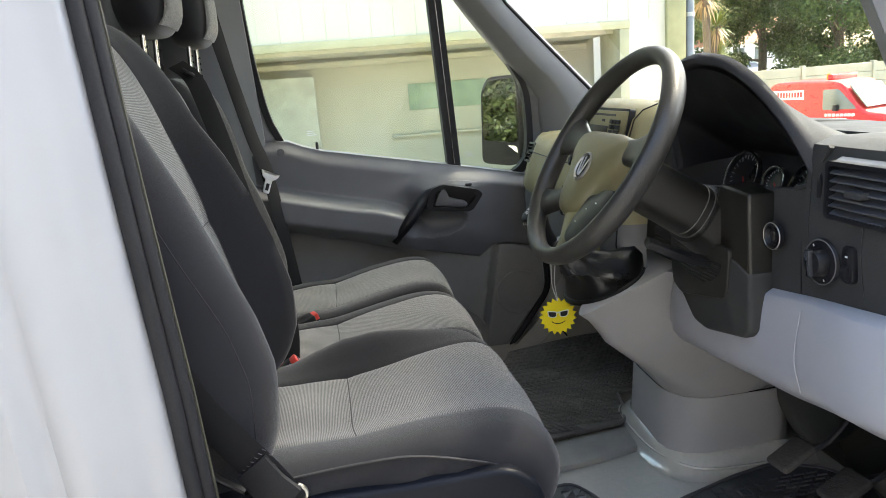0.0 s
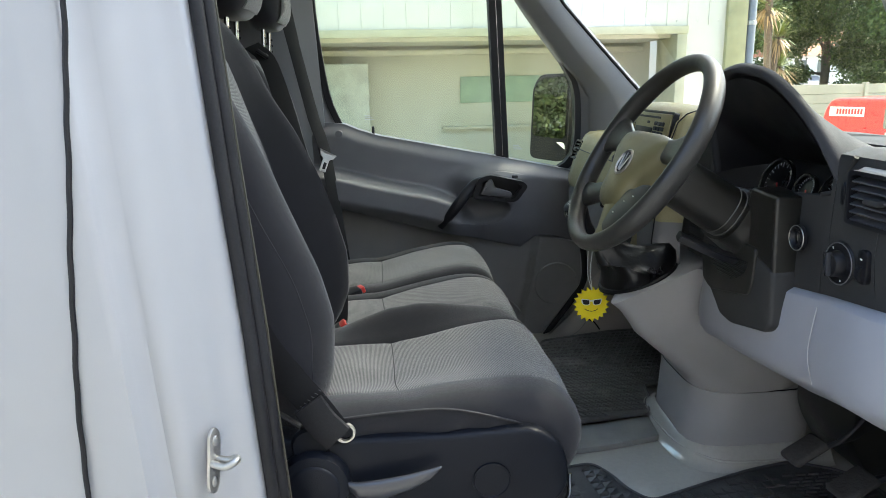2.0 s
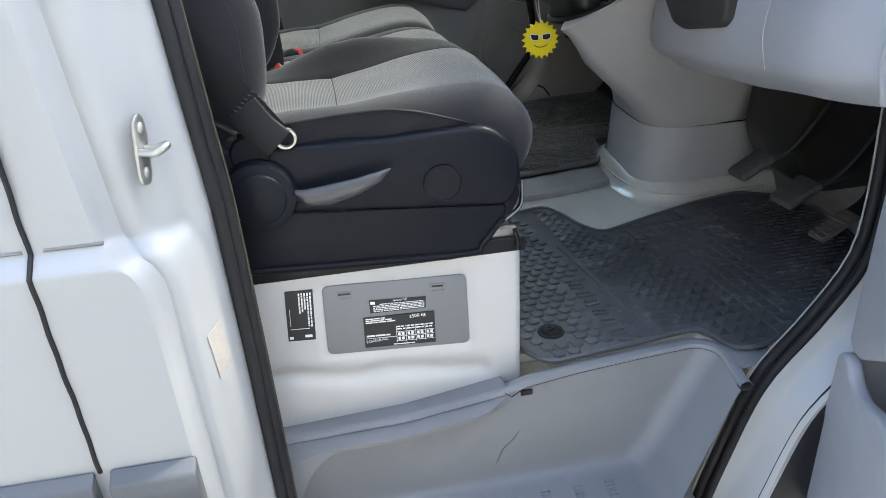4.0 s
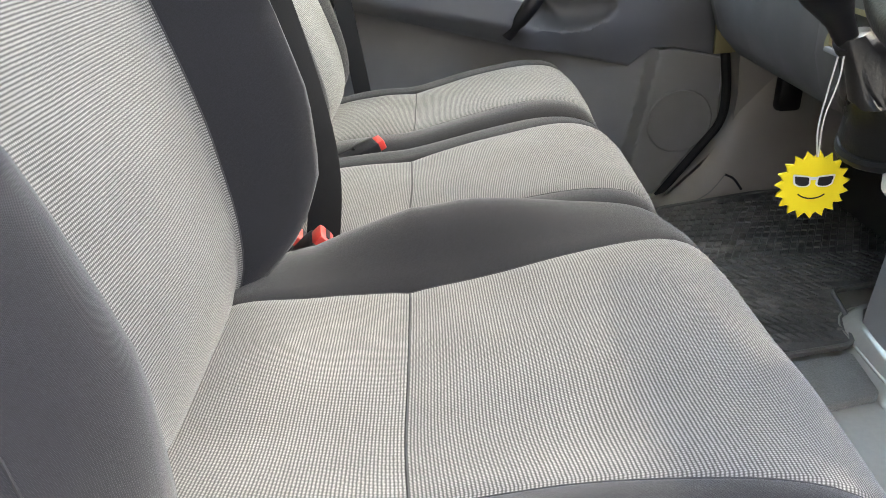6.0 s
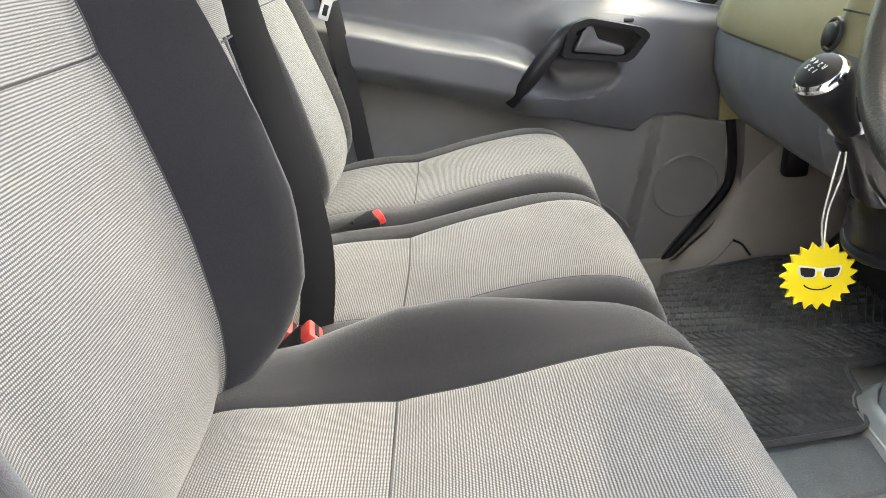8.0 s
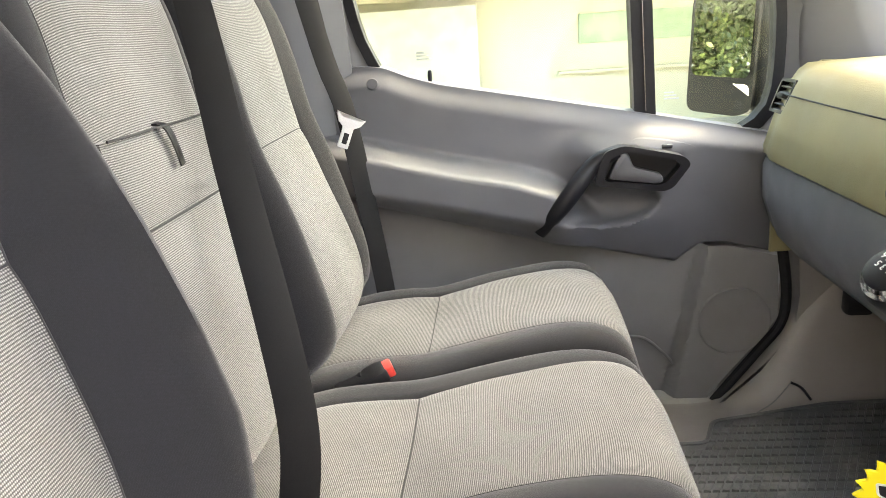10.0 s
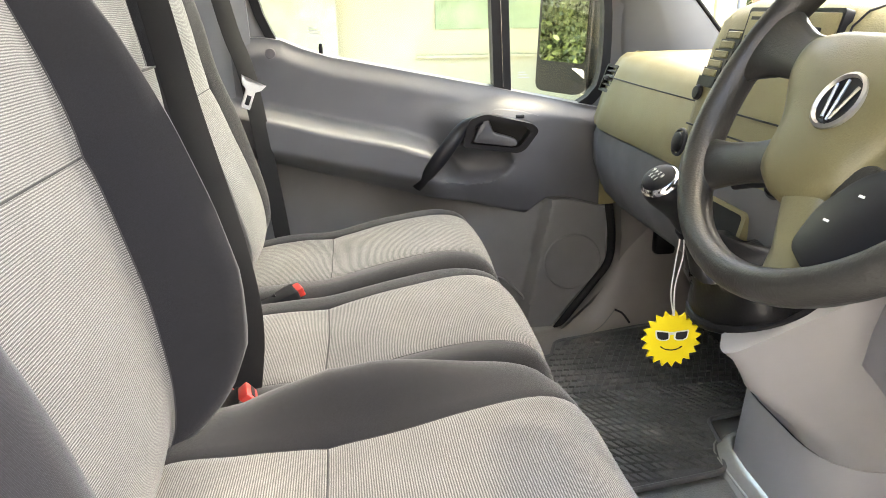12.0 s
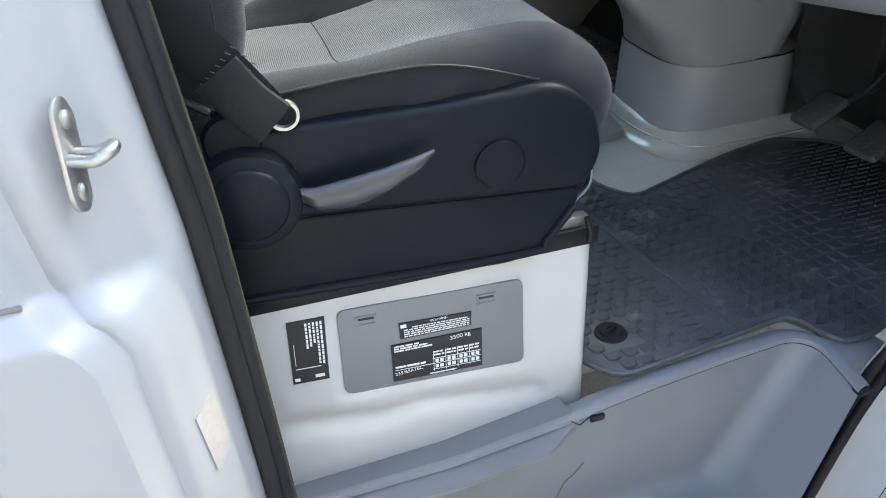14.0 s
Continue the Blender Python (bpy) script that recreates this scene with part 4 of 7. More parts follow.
pillow(bench, [(-0.53, 1.03), (-0.490, 1.085), (-0.493, 1.15), (-0.513, 1.25), (-0.535, 1.36), (-0.545, 1.41), (-0.556, 1.50), (-0.568, 1.57), (-0.585, 1.66), (-0.62, 1.73), (-0.68, 1.745), (-0.73, 1.71)],
       [(-0.66, 1.04), (-0.71, 1.66)], 0.862, 0.41, 4.5, lambda s: 0.150, (1, 1.412), 0.012, 0.9, "lower_back_panel", "upper_back_panel")
part("back_shell", prism(rounded([(-0.62, 1.0), (-0.58, 1.02), (-0.66, 1.60), (-0.70, 1.72), (-0.755, 1.72), (-0.72, 1.0)], 0.02), "y", 0.68, 1.50, 0.015), DARK, bench, "black cloth bench back")
# folding table pad in the middle back with a pull strap
pad = []
for s in np.linspace(0, 1, 12):
    z = 1.412 + 0.100 * s
    pad.append([(-0.542 - 0.10 * (z - 1.41) + 0.009 * (1 - abs(2 * s - 1) ** 3) * (1 - abs(u) ** 8), 0.862 + 0.149 * u, z) for u in np.linspace(-1, 1, 20)])
link_mesh("table_pad", sheet(pad, 0.02, (1, 0, 0)), GREY, bench, "padded folding table edge", 60)
part("pull_strap", tube([(-0.560, 0.838, 1.518), (-0.540, 0.840, 1.513), (-0.532, 0.842, 1.49), (-0.529, 0.846, 1.466)], 0, 8, 16, flat=(0.014, 0.0025, (0, 1, 0.1))), BLACKPL, bench, "black pull strap")
for z_ in (1.412, 1.514):
    part("seam", tube([(-0.533 - 0.10 * (z_ - 1.41) + 0.004 * (1 - u * u), 0.862 + 0.149 * u, z_) for u in np.linspace(-1, 1, 15)], 0.0016, 6, raw=True), STITCH, bench, "dark seam of the table pad")
for y, x in ((0.862, -0.625), (1.305, -0.605)):
    headrest(bench, x, y, 1.925, 0.26)


# buckles and belts
def buckle(name, x, y, z, rz, label, tilt=35, white=False):
    b = thing(name, label, "belt buckle", "belt buckles", at=(x, y, z))
    m = pose(x, y, z, 0, tilt, rz)
    part("buckle_body", prism(rounded([(-0.020, -0.075), (0.020, -0.075), (0.026, 0.0), (0.024, 0.018), (-0.024, 0.018), (-0.026, 0.0)], 0.008), "x", -0.012, 0.012, 0.005, m=m), BLACKPL, b)
    part("release_button", box(-0.011, 0.011, -0.018, 0.018, 0.008, 0.030, 0.004, m=m), RED, b, "red release button")
    part("button_slot", box(-0.003, 0.003, -0.012, 0.012, 0.028, 0.0308, m=m), BLACKPL, b)
    if white:
        part("buckle_tag", box(-0.010, 0.010, -0.026, 0.014, 0.0, 0.026, 0.003, m=m @ pose(0.019, -0.008, 0)), CREAM, b, "cream tag")
    return b


buckle("belt_buckle", -0.372, 1.095, 1.052, 20, "black belt buckle with a red button between the bench cushions", 72)
part("buckle_stalk", tube([(-0.46, 1.085, 0.98), (-0.42, 1.09, 1.02), (-0.39, 1.095, 1.045)], 0.018, 10, 10), BLACKPL, bpy.data.objects["belt_buckle"])
buckle("belt_buckle", -0.394, 0.556, 1.120, 10, "black belt buckle with a red button beside the driver's seat", 50, True)
buckle("belt_buckle", -0.430, 0.598, 1.100, 10, "black belt buckle with a red button beside the bench", 50, True)


def belt(name, pts, label, wide=0.047, axis=(0, 1, 0), n=40):
    b = thing(name, label, "seat belt", "seat belts", at=pts[0])
    part("webbing", tube(pts, 0, 8, n, flat=(wide, 0.0018, axis)), WEB, b, "black belt webbing")
    return b


mb = belt("seat_belt", [(-0.62, 1.07, 1.78), (-0.575, 1.03, 1.74), (-0.535, 0.975, 1.635), (-0.482, 0.88, 1.46), (-0.420, 0.778, 1.275), (-0.398, 0.735, 1.15), (-0.410, 0.70, 1.03)], "black middle seat belt across the bench back", axis=(1, 0.45, 0.25))
part("belt_guide", tube([(-0.60, 1.03, 1.765), (-0.575, 1.03, 1.748), (-0.60, 1.075, 1.765)], 0.006, 8, 12), BLACKPL, mb, "black belt guide")
pb = belt("seat_belt", [(-0.62, 1.56, 2.10), (-0.578, 1.555, 1.90), (-0.526, 1.55, 1.655), (-0.501, 1.55, 1.541), (-0.471, 1.55, 1.434), (-0.437, 1.55, 1.167), (-0.422, 1.55, 1.03), (-0.420, 1.55, 0.97)], "black passenger seat belt with a bright tongue", axis=(0.8, 0.6, 0))
part("webbing", tube([(-0.60, 1.63, 2.10), (-0.55, 1.64, 1.80), (-0.505, 1.655, 1.50), (-0.47, 1.655, 1.36)], 0, 8, 30, flat=(0.012, 0.004, (0.8, 0.6, 0))), WEB, pb)
tm = pose(-0.468, 1.540, 1.412, 0, 0, 30)
tongue = part("tongue", prism(rounded([(-0.035, 0.030), (-0.025, 0.008), (-0.012, 0.0), (-0.012, -0.045), (0.012, -0.045), (0.012, 0.0), (0.025, 0.008), (0.035, 0.026), (0.02, 0.020), (-0.02, 0.020)], 0.004), "y", -0.003, 0.003, 0.001, m=tm @ pose(0, 0, 0, 0, 24, 0)), surface("bright_tongue_steel", (0.78, 0.78, 0.77), 0.38, metal=0.4, relief=0), pb, "bright steel tongue")
part("tongue_slot", box(-0.006, 0.006, -0.0036, 0.0036, -0.036, -0.012, 0.001, m=tm @ pose(0, 0, 0, 0, 24, 0)), BLACKPL, pb)
part("belt_anchor", box(-0.445, -0.39, 1.55, 1.60, 0.985, 1.005, 0.006), BLACKPL, pb)
db = belt("seat_belt", [(-0.58, 0.00, 2.0), (-0.56, 0.005, 1.75), (-0.53, 0.0, 1.5), (-0.475, -0.005, 1.33), (-0.425, -0.010, 1.25), (-0.398, -0.014, 1.215), (-0.365, -0.016, 1.165)], "black driver's belt folded at its lower anchor", axis=(0.8, 0, 0.6))
part("belt_sleeve", tube([(-0.405, -0.015, 1.215), (-0.385, -0.020, 1.185), (-0.362, -0.022, 1.160)], 0, 10, 14, flat=(0.050, 0.013, (0.75, 0, 0.66))), RUBBER, db, "black plastic anchor sleeve")
stitch = bmesh.new()
for row in range(3):
    for k in range(7):
        c = Vector((-0.402 + 0.0075 * row, -0.0185, 1.222 - 0.0085 * row)) + Vector((0.0056 * (k - 3), 0, 0.0050 * (k - 3)))
        tube([c + Vector((-0.0022, 0, 0.0012)), c + Vector((0.0022, 0, -0.0012))], 0.0006, 5, 3, bm=stitch)
part("belt_stitching", stitch, surface("pale_stitch_thread", (0.075, 0.075, 0.078), 0.8, relief=0), db, "pale zigzag stitching", kind="stuff")
part("anchor_bolt", lathe([(0.0115, 0), (0.0125, 0.005), (0.0155, 0.005), (0.016, 0.0)], 26, pose(-0.352, -0.014, 1.165, 90, 0, 0)), STEEL, db, "bright anchor ring")
part("lower_webbing", tube([(-0.50, 0.0, 1.24), (-0.46, -0.004, 1.205), (-0.42, -0.006, 1.175)], 0, 8, 10, flat=(0.006, 0.012, (0, 0, 1))), BLACKPL, db)

# ---- dashboard ----
dash = thing("dashboard", "black and grey van dashboard with a hooded instrument panel", "dashboard", at=(0.6, 0.7, 0.9))


def dash_section(y):
    """Driver's side cross-section, from the windscreen over the top and down the face."""
    b = 0.012 * hump(y, -0.1, 0.2)
    return [(1.15, 1.46), (0.85, 1.54), (0.60, 1.562), (0.47, 1.566), (0.438, 1.556), (0.430, 1.53), (0.430 - b, 1.42), (0.428, 1.325), (0.432, 1.30), (0.47, 1.29), (0.9, 1.29)]


def fascia_row(y):
    """The face drops to a low sill where the instruments sit behind it."""
    row = dash_section(y)
    if not 0.052 < y < 0.468:
        return row
    zs = 1.455 + (0.387 - y) * 0.112
    return [(1.15, 1.46), (0.85, 1.54), (0.61, 1.552), (0.575, 1.42), (0.46, zs - 0.018), (0.446, zs - 0.002)] + [(0.436, zs - 0.004)] + row[7:]


ys = np.concatenate([np.linspace(-0.235, 0.050, 12), np.linspace(0.054, 0.466, 16), np.linspace(0.470, 0.60, 6)])
link_mesh("driver_fascia", sheet([[(x, y, z) for x, z in fascia_row(y)] for y in ys]), DASH, dash, "black grained driver's fascia", 50)
part("fascia_end", prism(dash_section(0), "y", -0.238, -0.234), DASH, dash)
# vertical joint lines of the switch panel
for y in (0.030, -0.083):
    part("panel_joint", tube([(0.4297, y + 0.01, 1.53), (0.4302 - 0.012 * hump(y, -0.1, 0.2), y + 0.004, 1.42), (0.4283, y, 1.335)], 0.0007, 6, 14), LABELBLACK, dash)
# light grey knee panel that sweeps down into the console
rows = []
for y in np.linspace(-0.245, 0.56, 40):
    top = np.interp(y, [-0.245, 0.02, 0.16, 0.36, 0.50, 0.60], [1.362, 1.333, 1.312, 1.285, 1.25, 1.25])
    bot = np.interp(y, [-0.245, -0.10, 0.10, 0.33, 0.50, 0.60], [1.185, 1.162, 1.128, 1.105, 1.09, 1.08])
    face = 0.405 - 0.02 * hump(y, -0.12, 0.10) + 0.05 * step01(y, 0.40, 0.56)
    rows.append([(0.46, y, top + 0.002), (0.429, y, top), (face + 0.012, y, top - 0.007)] + [(face + 0.01 * (2 * s - 1) ** 2 + 0.05 * step01(s, 0.75, 1.0), y, top - 0.01 + (bot + 0.01 - top) * s) for s in np.linspace(0, 1, 12)] + [(face + 0.10, y, bot - 0.004), (face + 0.35, y, bot + 0.05)])
link_mesh("knee_panel", sheet(rows), LIGHTGREY, dash, "light grey lower dash panel", 50)
part("knee_end", prism([(0.425, 1.348), (0.39, 1.33), (0.385, 1.25), (0.40, 1.20), (0.45, 1.183), (0.75, 1.24), (0.75, 1.348)], "y", -0.249, -0.243, 0.002), LIGHTGREY, dash)
part("knee_joint", tube([(0.4045, 0.020, 1.315), (0.398, 0.022, 1.24), (0.404, 0.012, 1.185)], 0.0008, 6, 20), CONSOLE, dash)
# dark inset below the column
ins = rounded([(0.126, 1.345), (0.123, 1.245), (0.140, 1.229), (0.265, 1.204), (0.309, 1.209), (0.352, 1.247), (0.386, 1.262), (0.394, 1.32), (0.386, 1.37), (0.30, 1.40)], 0.012)
part("column_cover", prism(ins, "x", 0.388, 0.44, 0.008, 3), DASH, dash, "black lower column cover")
face = rounded([(0.386, 1.375), (0.391, 1.320), (0.380, 1.266), (0.345, 1.252), (0.200, 1.281), (0.187, 1.300), (0.181, 1.375)], 0.012)
part("cover_face", prism(face, "x", 0.3835, 0.392, 0.003, 3), TINTBLACK, dash, "black face of the column cover with a warm light tint")
part("column_upright", prism(rounded([(0.126, 1.30), (0.205, 1.30), (0.238, 1.44), (0.225, 1.480), (0.138, 1.474)], 0.006), "x", 0.390, 0.45, 0.006, 3), TINTBLACK, dash)
half_round = [(0.284 + 0.080 * math.cos(a), 1.343 + 0.047 * math.sin(a)) for a in np.linspace(math.pi, 2 * math.pi, 24)]
part("grille_bed", prism(half_round, "x", 0.3822, 0.386, 0.0005, 1), BLACKPL, dash, "half-round dark bed of the grille")
bmg = bmesh.new()
for k in range(7):
    z = 1.339 - 0.0066 * k
    w = 0.078 * math.sqrt(max(0.02, 1 - ((1.343 - z) / 0.047) ** 2))
    box(0.3795, 0.384, 0.284 - w, 0.284 + w, z - 0.0019, z + 0.0012, 0.0008, 1, bm=bmg)
part("cover_grille", bmg, TINTBLACK, dash, "ribbed half-round grille")
# shallow tray between the column and the stack
part("fascia_tray", box(0.4215, 0.432, 0.440, 0.548, 1.283, 1.320, 0.004), TINTBLACK, dash, "dark grained tray front with a warm light tint")
part("tray_slot", box(0.4225, 0.431, 0.445, 0.545, 1.326, 1.345, 0.003), BLACKPL, dash, "black slot over the tray")

# instrument hood
arch = [(0.462, 1.475), (0.455, 1.55), (0.446, 1.613), (0.415, 1.646), (0.375, 1.668), (0.310, 1.681), (0.232, 1.672), (0.180, 1.652), (0.132, 1.620), (0.085, 1.570), (0.055, 1.520), (0.038, 1.490)]
A = smooth_line(arch, 40)
mid = np.array([0.26, 1.52])
rows = []
for (y, z) in A:
    d = np.array([y, z]) - mid
    d = d / np.linalg.norm(d)
    h = max(0.0, (z - 1.49) / 0.20)
    rim = 0.438 - 0.055 * h
    row = []
    for s, off, bx in ((0, -0.004, 0.022), (0, 0.0, 0.008), (0, 0.003, 0.0), (0, 0.010, -0.003), (0, 0.017, 0.002), (0, 0.020, 0.012)):
        row.append((rim + bx, y + d[0] * off, z + d[1] * off))
    for s in np.linspace(0.12, 1, 9):
        zz = z + d[1] * 0.02
        row.append((rim + 0.012 + (0.570 - rim) * s, y + d[0] * 0.02 + (0.26 - y) * 0.22 * s, zz + (1.545 - zz) * (s ** 0.75)))
    rows.append(row)
link_mesh("instrument_hood", sheet(rows), DASHTOP, dash, "charcoal arched instrument hood", 60)
rows = []
for (y, z) in A:
    d = np.array([y, z]) - mid
    d = d / np.linalg.norm(d)
    h = max(0.0, (z - 1.49) / 0.20)
    rows.append([(0.440 - 0.055 * h + (0.565 - 0.440 + 0.055 * h) * s, y - d[0] * 0.006 + (0.26 - y) * 0.26 * s, z - d[1] * 0.008 + (1.500 - z) * max(0.0, s - 0.03) ** 0.72) for s in np.linspace(0.03, 1, 6)])
link_mesh("hood_lining", sheet(rows), BLACKPL, dash, "black lining of the hood", 60)
part("hood_foot", tube([(0.432, 0.005, 1.556), (0.436, 0.05, 1.50), (0.436, 0.085, 1.487)], 0.004, 6, 10), DASH, dash)
# instrument cluster
clus = thing("instrument_cluster", "dark instrument cluster with round white-marked dials", "instruments", at=(0.55, 0.25, 1.5))
cm = Matrix.LocRotScale((0.535, 0.260, 1.490), Euler((0, radians(20), 0)), None)
part("cluster_panel", prism([(-0.185, -0.08), (-0.150, -0.01), (-0.10, 0.03), (0.0, 0.065), (0.09, 0.062), (0.15, 0.03), (0.18, -0.08)], "x", 0.0, 0.02, m=cm), BLACKPL, clus)
part("cluster_sill", prism(rounded([(0.44, 1.41), (0.445, 1.440), (0.47, 1.436), (0.56, 1.41), (0.58, 1.38), (0.45, 1.38)], 0.008), "y", 0.08, 0.46), DASH, clus)
for y, r in ((-0.095, 0.050), (0.105, 0.050), (0.005, 0.030)):
    dial = part("dial", lathe([(0, 0.002), (r - 0.004, 0.002), (r - 0.003, 0.010), (r, 0.010), (r, 0)], 40, cm @ pose(0, y, -0.030, 0, -90, 0)), surface("black_dial", (0.01, 0.01, 0.011), 0.3, relief=0), clus, "black dial with a bright ring")
    tick = bmesh.new()
    for k in range(22):
        a = radians(-40 + 260 * k / 21)
        box(r * 0.70 if k % 2 == 0 else r * 0.78, r * 0.88, -0.0008, 0.0008, 0.0022, 0.0032, m=cm @ pose(0, y, -0.030, 0, -90, 0) @ Matrix.Rotation(a, 4, "Z"), bm=tick)
    part("dial_marks", tick, LIGHTGREY, dial)
    part("dial_ring", tube([cm @ pose(0, y, -0.030, 0, -90, 0) @ Vector((r * math.cos(a), r * math.sin(a), 0.011)) for a in np.linspace(0, 2 * math.pi, 40, endpoint=False)], 0.0016, 6, closed=True, raw=True), CHROME, dial)
    part("needle", box(0.0, r * 0.72, -0.001, 0.001, 0.004, 0.006, m=cm @ pose(0, y, -0.030, 0, -90, 0) @ Matrix.Rotation(radians(215), 4, "Z")), RED, dial)
part("warning_strip", box(-0.004, -0.001, -0.168, -0.152, -0.07, -0.02, m=cm), RED, clus, "dark red warning lamps")


VENTDARK = surface("dark_vent_throat", (0.004, 0.004, 0.004), 0.9, relief=0, spec=0.1)
SLAT = surface("satin_black_slat", (0.060, 0.061, 0.066), 0.34, relief=0, mottle=0.02)


def air_vent(name, m, w, h, n, label, vertical=False):
    v = thing(name, label, "air vent", "air vents", at=m.translation)
    out = rounded([(-w / 2, -h / 2), (-w / 2, h / 2), (w / 2, h / 2), (w / 2, -h / 2)], 0.008)
    inn = [(a * (1 - 0.012 / w), b * (1 - 0.012 / h)) for a, b in out]
    b = frame_prism(out, inn, "y", -0.003, 0.035)
    b.transform(m)
    part("vent_frame", b, BLACKPL, v)
    part("vent_back", box(-w / 2, w / 2, 0.035, 0.04, -h / 2, h / 2, m=m), VENTDARK, v)
    for k in range(n):
        if vertical:
            x = -w / 2 + w * (k + 0.5) / n
            part("slat", box(x - 0.0015, x + 0.0015, 0.0, 0.022, -h / 2 + 0.003, h / 2 - 0.003, 0.0007, 1, m=m), SLAT, v)
        else:
            z = -h / 2 + h * (k + 0.5) / n
            part("slat", box(-w / 2 + 0.004, w / 2 - 0.004, 0.0, 0.022, -0.0015, 0.0015, 0.0007, 1, m=m @ pose(0, 0, z, 24, 0, 0)), SLAT, v)
    part("vent_tab", box(-0.016, 0.016, -0.010, 0.006, -0.005, 0.005, 0.003, m=m), DASH, v)
    return v


# local y runs into the dash (+x of the van): turn the plate so that it faces the seats
FACE = Matrix(((0, 1, 0, 0), (-1, 0, 0, 0), (0, 0, 1, 0), (0, 0, 0, 1)))
air_vent("air_vent", Matrix.Translation((0.414, -0.072, 1.500)) @ FACE, 0.122, 0.080, 7, "black slatted air vent in the driver's fascia")
part("vent_wheel", lathe([(0, 0.006), (0.014, 0.006), (0.016, 0.003), (0.016, -0.003)], 20, pose(0.43, 0.020, 1.492, 0, 0, 0) @ Matrix.Diagonal((0.6, 0.35, 1.6, 1)) @ pose(0, 0, 0, 0, -90, 0)), BLACKPL, dash, "ribbed vent wheel")

# ignition, light switch, headlamp levelling
ign = thing("ignition_switch", "round black ignition lock with a bright-edged ring", "switch", at=(0.425, 0.110, 1.409))
im = pose(0.421, 0.110, 1.409, 0, -90, 0)
part("lock_ring", lathe([(0.014, 0.004), (0.017, 0.008), (0.0215, 0.007), (0.0225, 0.0)], 36, im), BLACKPL, ign, "black ring")
part("ring_edge", tube([im @ Vector((0.0212 * math.cos(a), 0.0212 * math.sin(a), 0.0070)) for a in np.linspace(0, 2 * math.pi, 40, endpoint=False)], 0.0010, 6, closed=True, raw=True), STEEL, ign, "bright edge of the ring")
part("lock_barrel", lathe([(0, 0.003), (0.010, 0.003), (0.0135, 0.006), (0.0145, 0.0)], 30, im), BLACKPL, ign)
part("key_slot", box(-0.0065, 0.0065, -0.0013, 0.0013, 0.003, 0.0042, m=im), CHROME, ign)
lsw = thing("light_switch", "black rotary headlamp switch with white symbols", "switch", at=(0.42, 0.0, 1.39))
lm = pose(0.418, -0.006, 1.394, 0, -90, 0)
part("switch_base", lathe([(0, 0.004), (0.031, 0.004), (0.0335, 0.002), (0.0345, 0.0)], 44, lm), BLACKPL, lsw)
part("switch_base_ring", tube([lm @ Vector((0.0325 * math.cos(a), 0.0325 * math.sin(a), 0.0045)) for a in np.linspace(0, 2 * math.pi, 40, endpoint=False)], 0.0009, 6, closed=True, raw=True), surface("grey_ring", (0.12, 0.12, 0.12), 0.4), lsw)
part("switch_knob", lathe([(0, 0.019), (0.017, 0.019), (0.0195, 0.016), (0.021, 0.004)], 36, lm), BLACKPL, lsw)
part("knob_ridge", prism(rounded([(-0.0055, -0.019), (0.0055, -0.019), (0.004, 0.019), (-0.004, 0.019)], 0.002), "z", 0.016, 0.026, 0.002, m=lm @ Matrix.Rotation(radians(100), 4, "Z")), SATIN, lsw, "ridge of the knob")
sy = bmesh.new()
for k, a in enumerate((35, 65, 95, 130, 200)):
    box(0.0250, 0.0285, -0.0010, 0.0010, 0.004, 0.0048, m=lm @ Matrix.Rotation(radians(a), 4, "Z"), bm=sy)
part("switch_marks", sy, LABELWHITE, lsw, kind="stuff")
lev = thing("levelling_wheel", "small black headlamp levelling wheel", "switch", at=(0.42, -0.06, 1.4))
part("wheel_bezel", prism(rounded([(-0.072, 1.376), (-0.072, 1.428), (-0.048, 1.428), (-0.048, 1.376)], 0.010), "x", 0.412, 0.424, 0.003), BLACKPL, lev)
part("wheel_rim", lathe([(0.013, -0.004), (0.0135, 0.0), (0.013, 0.004), (0, 0.004)], 24, pose(0.418, -0.060, 1.392, 90, 0, 0)), RUBBER, lev)
part("wheel_mark", box(0.4108, 0.4115, -0.0625, -0.0580, 1.413, 1.4155), LABELWHITE, lev)

# steering wheel: local z points at the driver
stw = thing("steering_wheel", "worn black leather four-spoke steering wheel", "steering wheel", at=(0.199, 0.287, 1.540))
EL = radians(32.4)
wz = Vector((-math.cos(EL), 0, math.sin(EL)))
wy = Vector((math.sin(EL), 0, math.cos(EL)))
wx = wy.cross(wz)
wm = Matrix((wx, wy, wz)).transposed().to_4x4()
wm.translation = (0.199, 0.287, 1.540)
R = 0.192
ring = []
for k in range(72):
    a = 2 * math.pi * k / 72
    fat = 0.0163 + 0.0016 * (hump(math.cos(a), 0.85, 0.25) + hump(math.cos(a), -0.85, 0.25))
    grip_ = 0.0009 * math.sin(10 * a) * hump(abs(math.cos(a)), 0.75, 0.35)
    row = []
    for j in range(14):
        b = 2 * math.pi * j / 14
        rr = R + (fat * 0.92 + grip_ * (math.cos(b) < 0)) * math.cos(b)
        row.append(wm @ Vector((rr * math.cos(a), rr * math.sin(a), fat * 1.12 * math.sin(b))))
    ring.append(row)
part("rim", loft(ring + ring[:1], True, False), LEATHER, stw, "worn leather rim", 80)
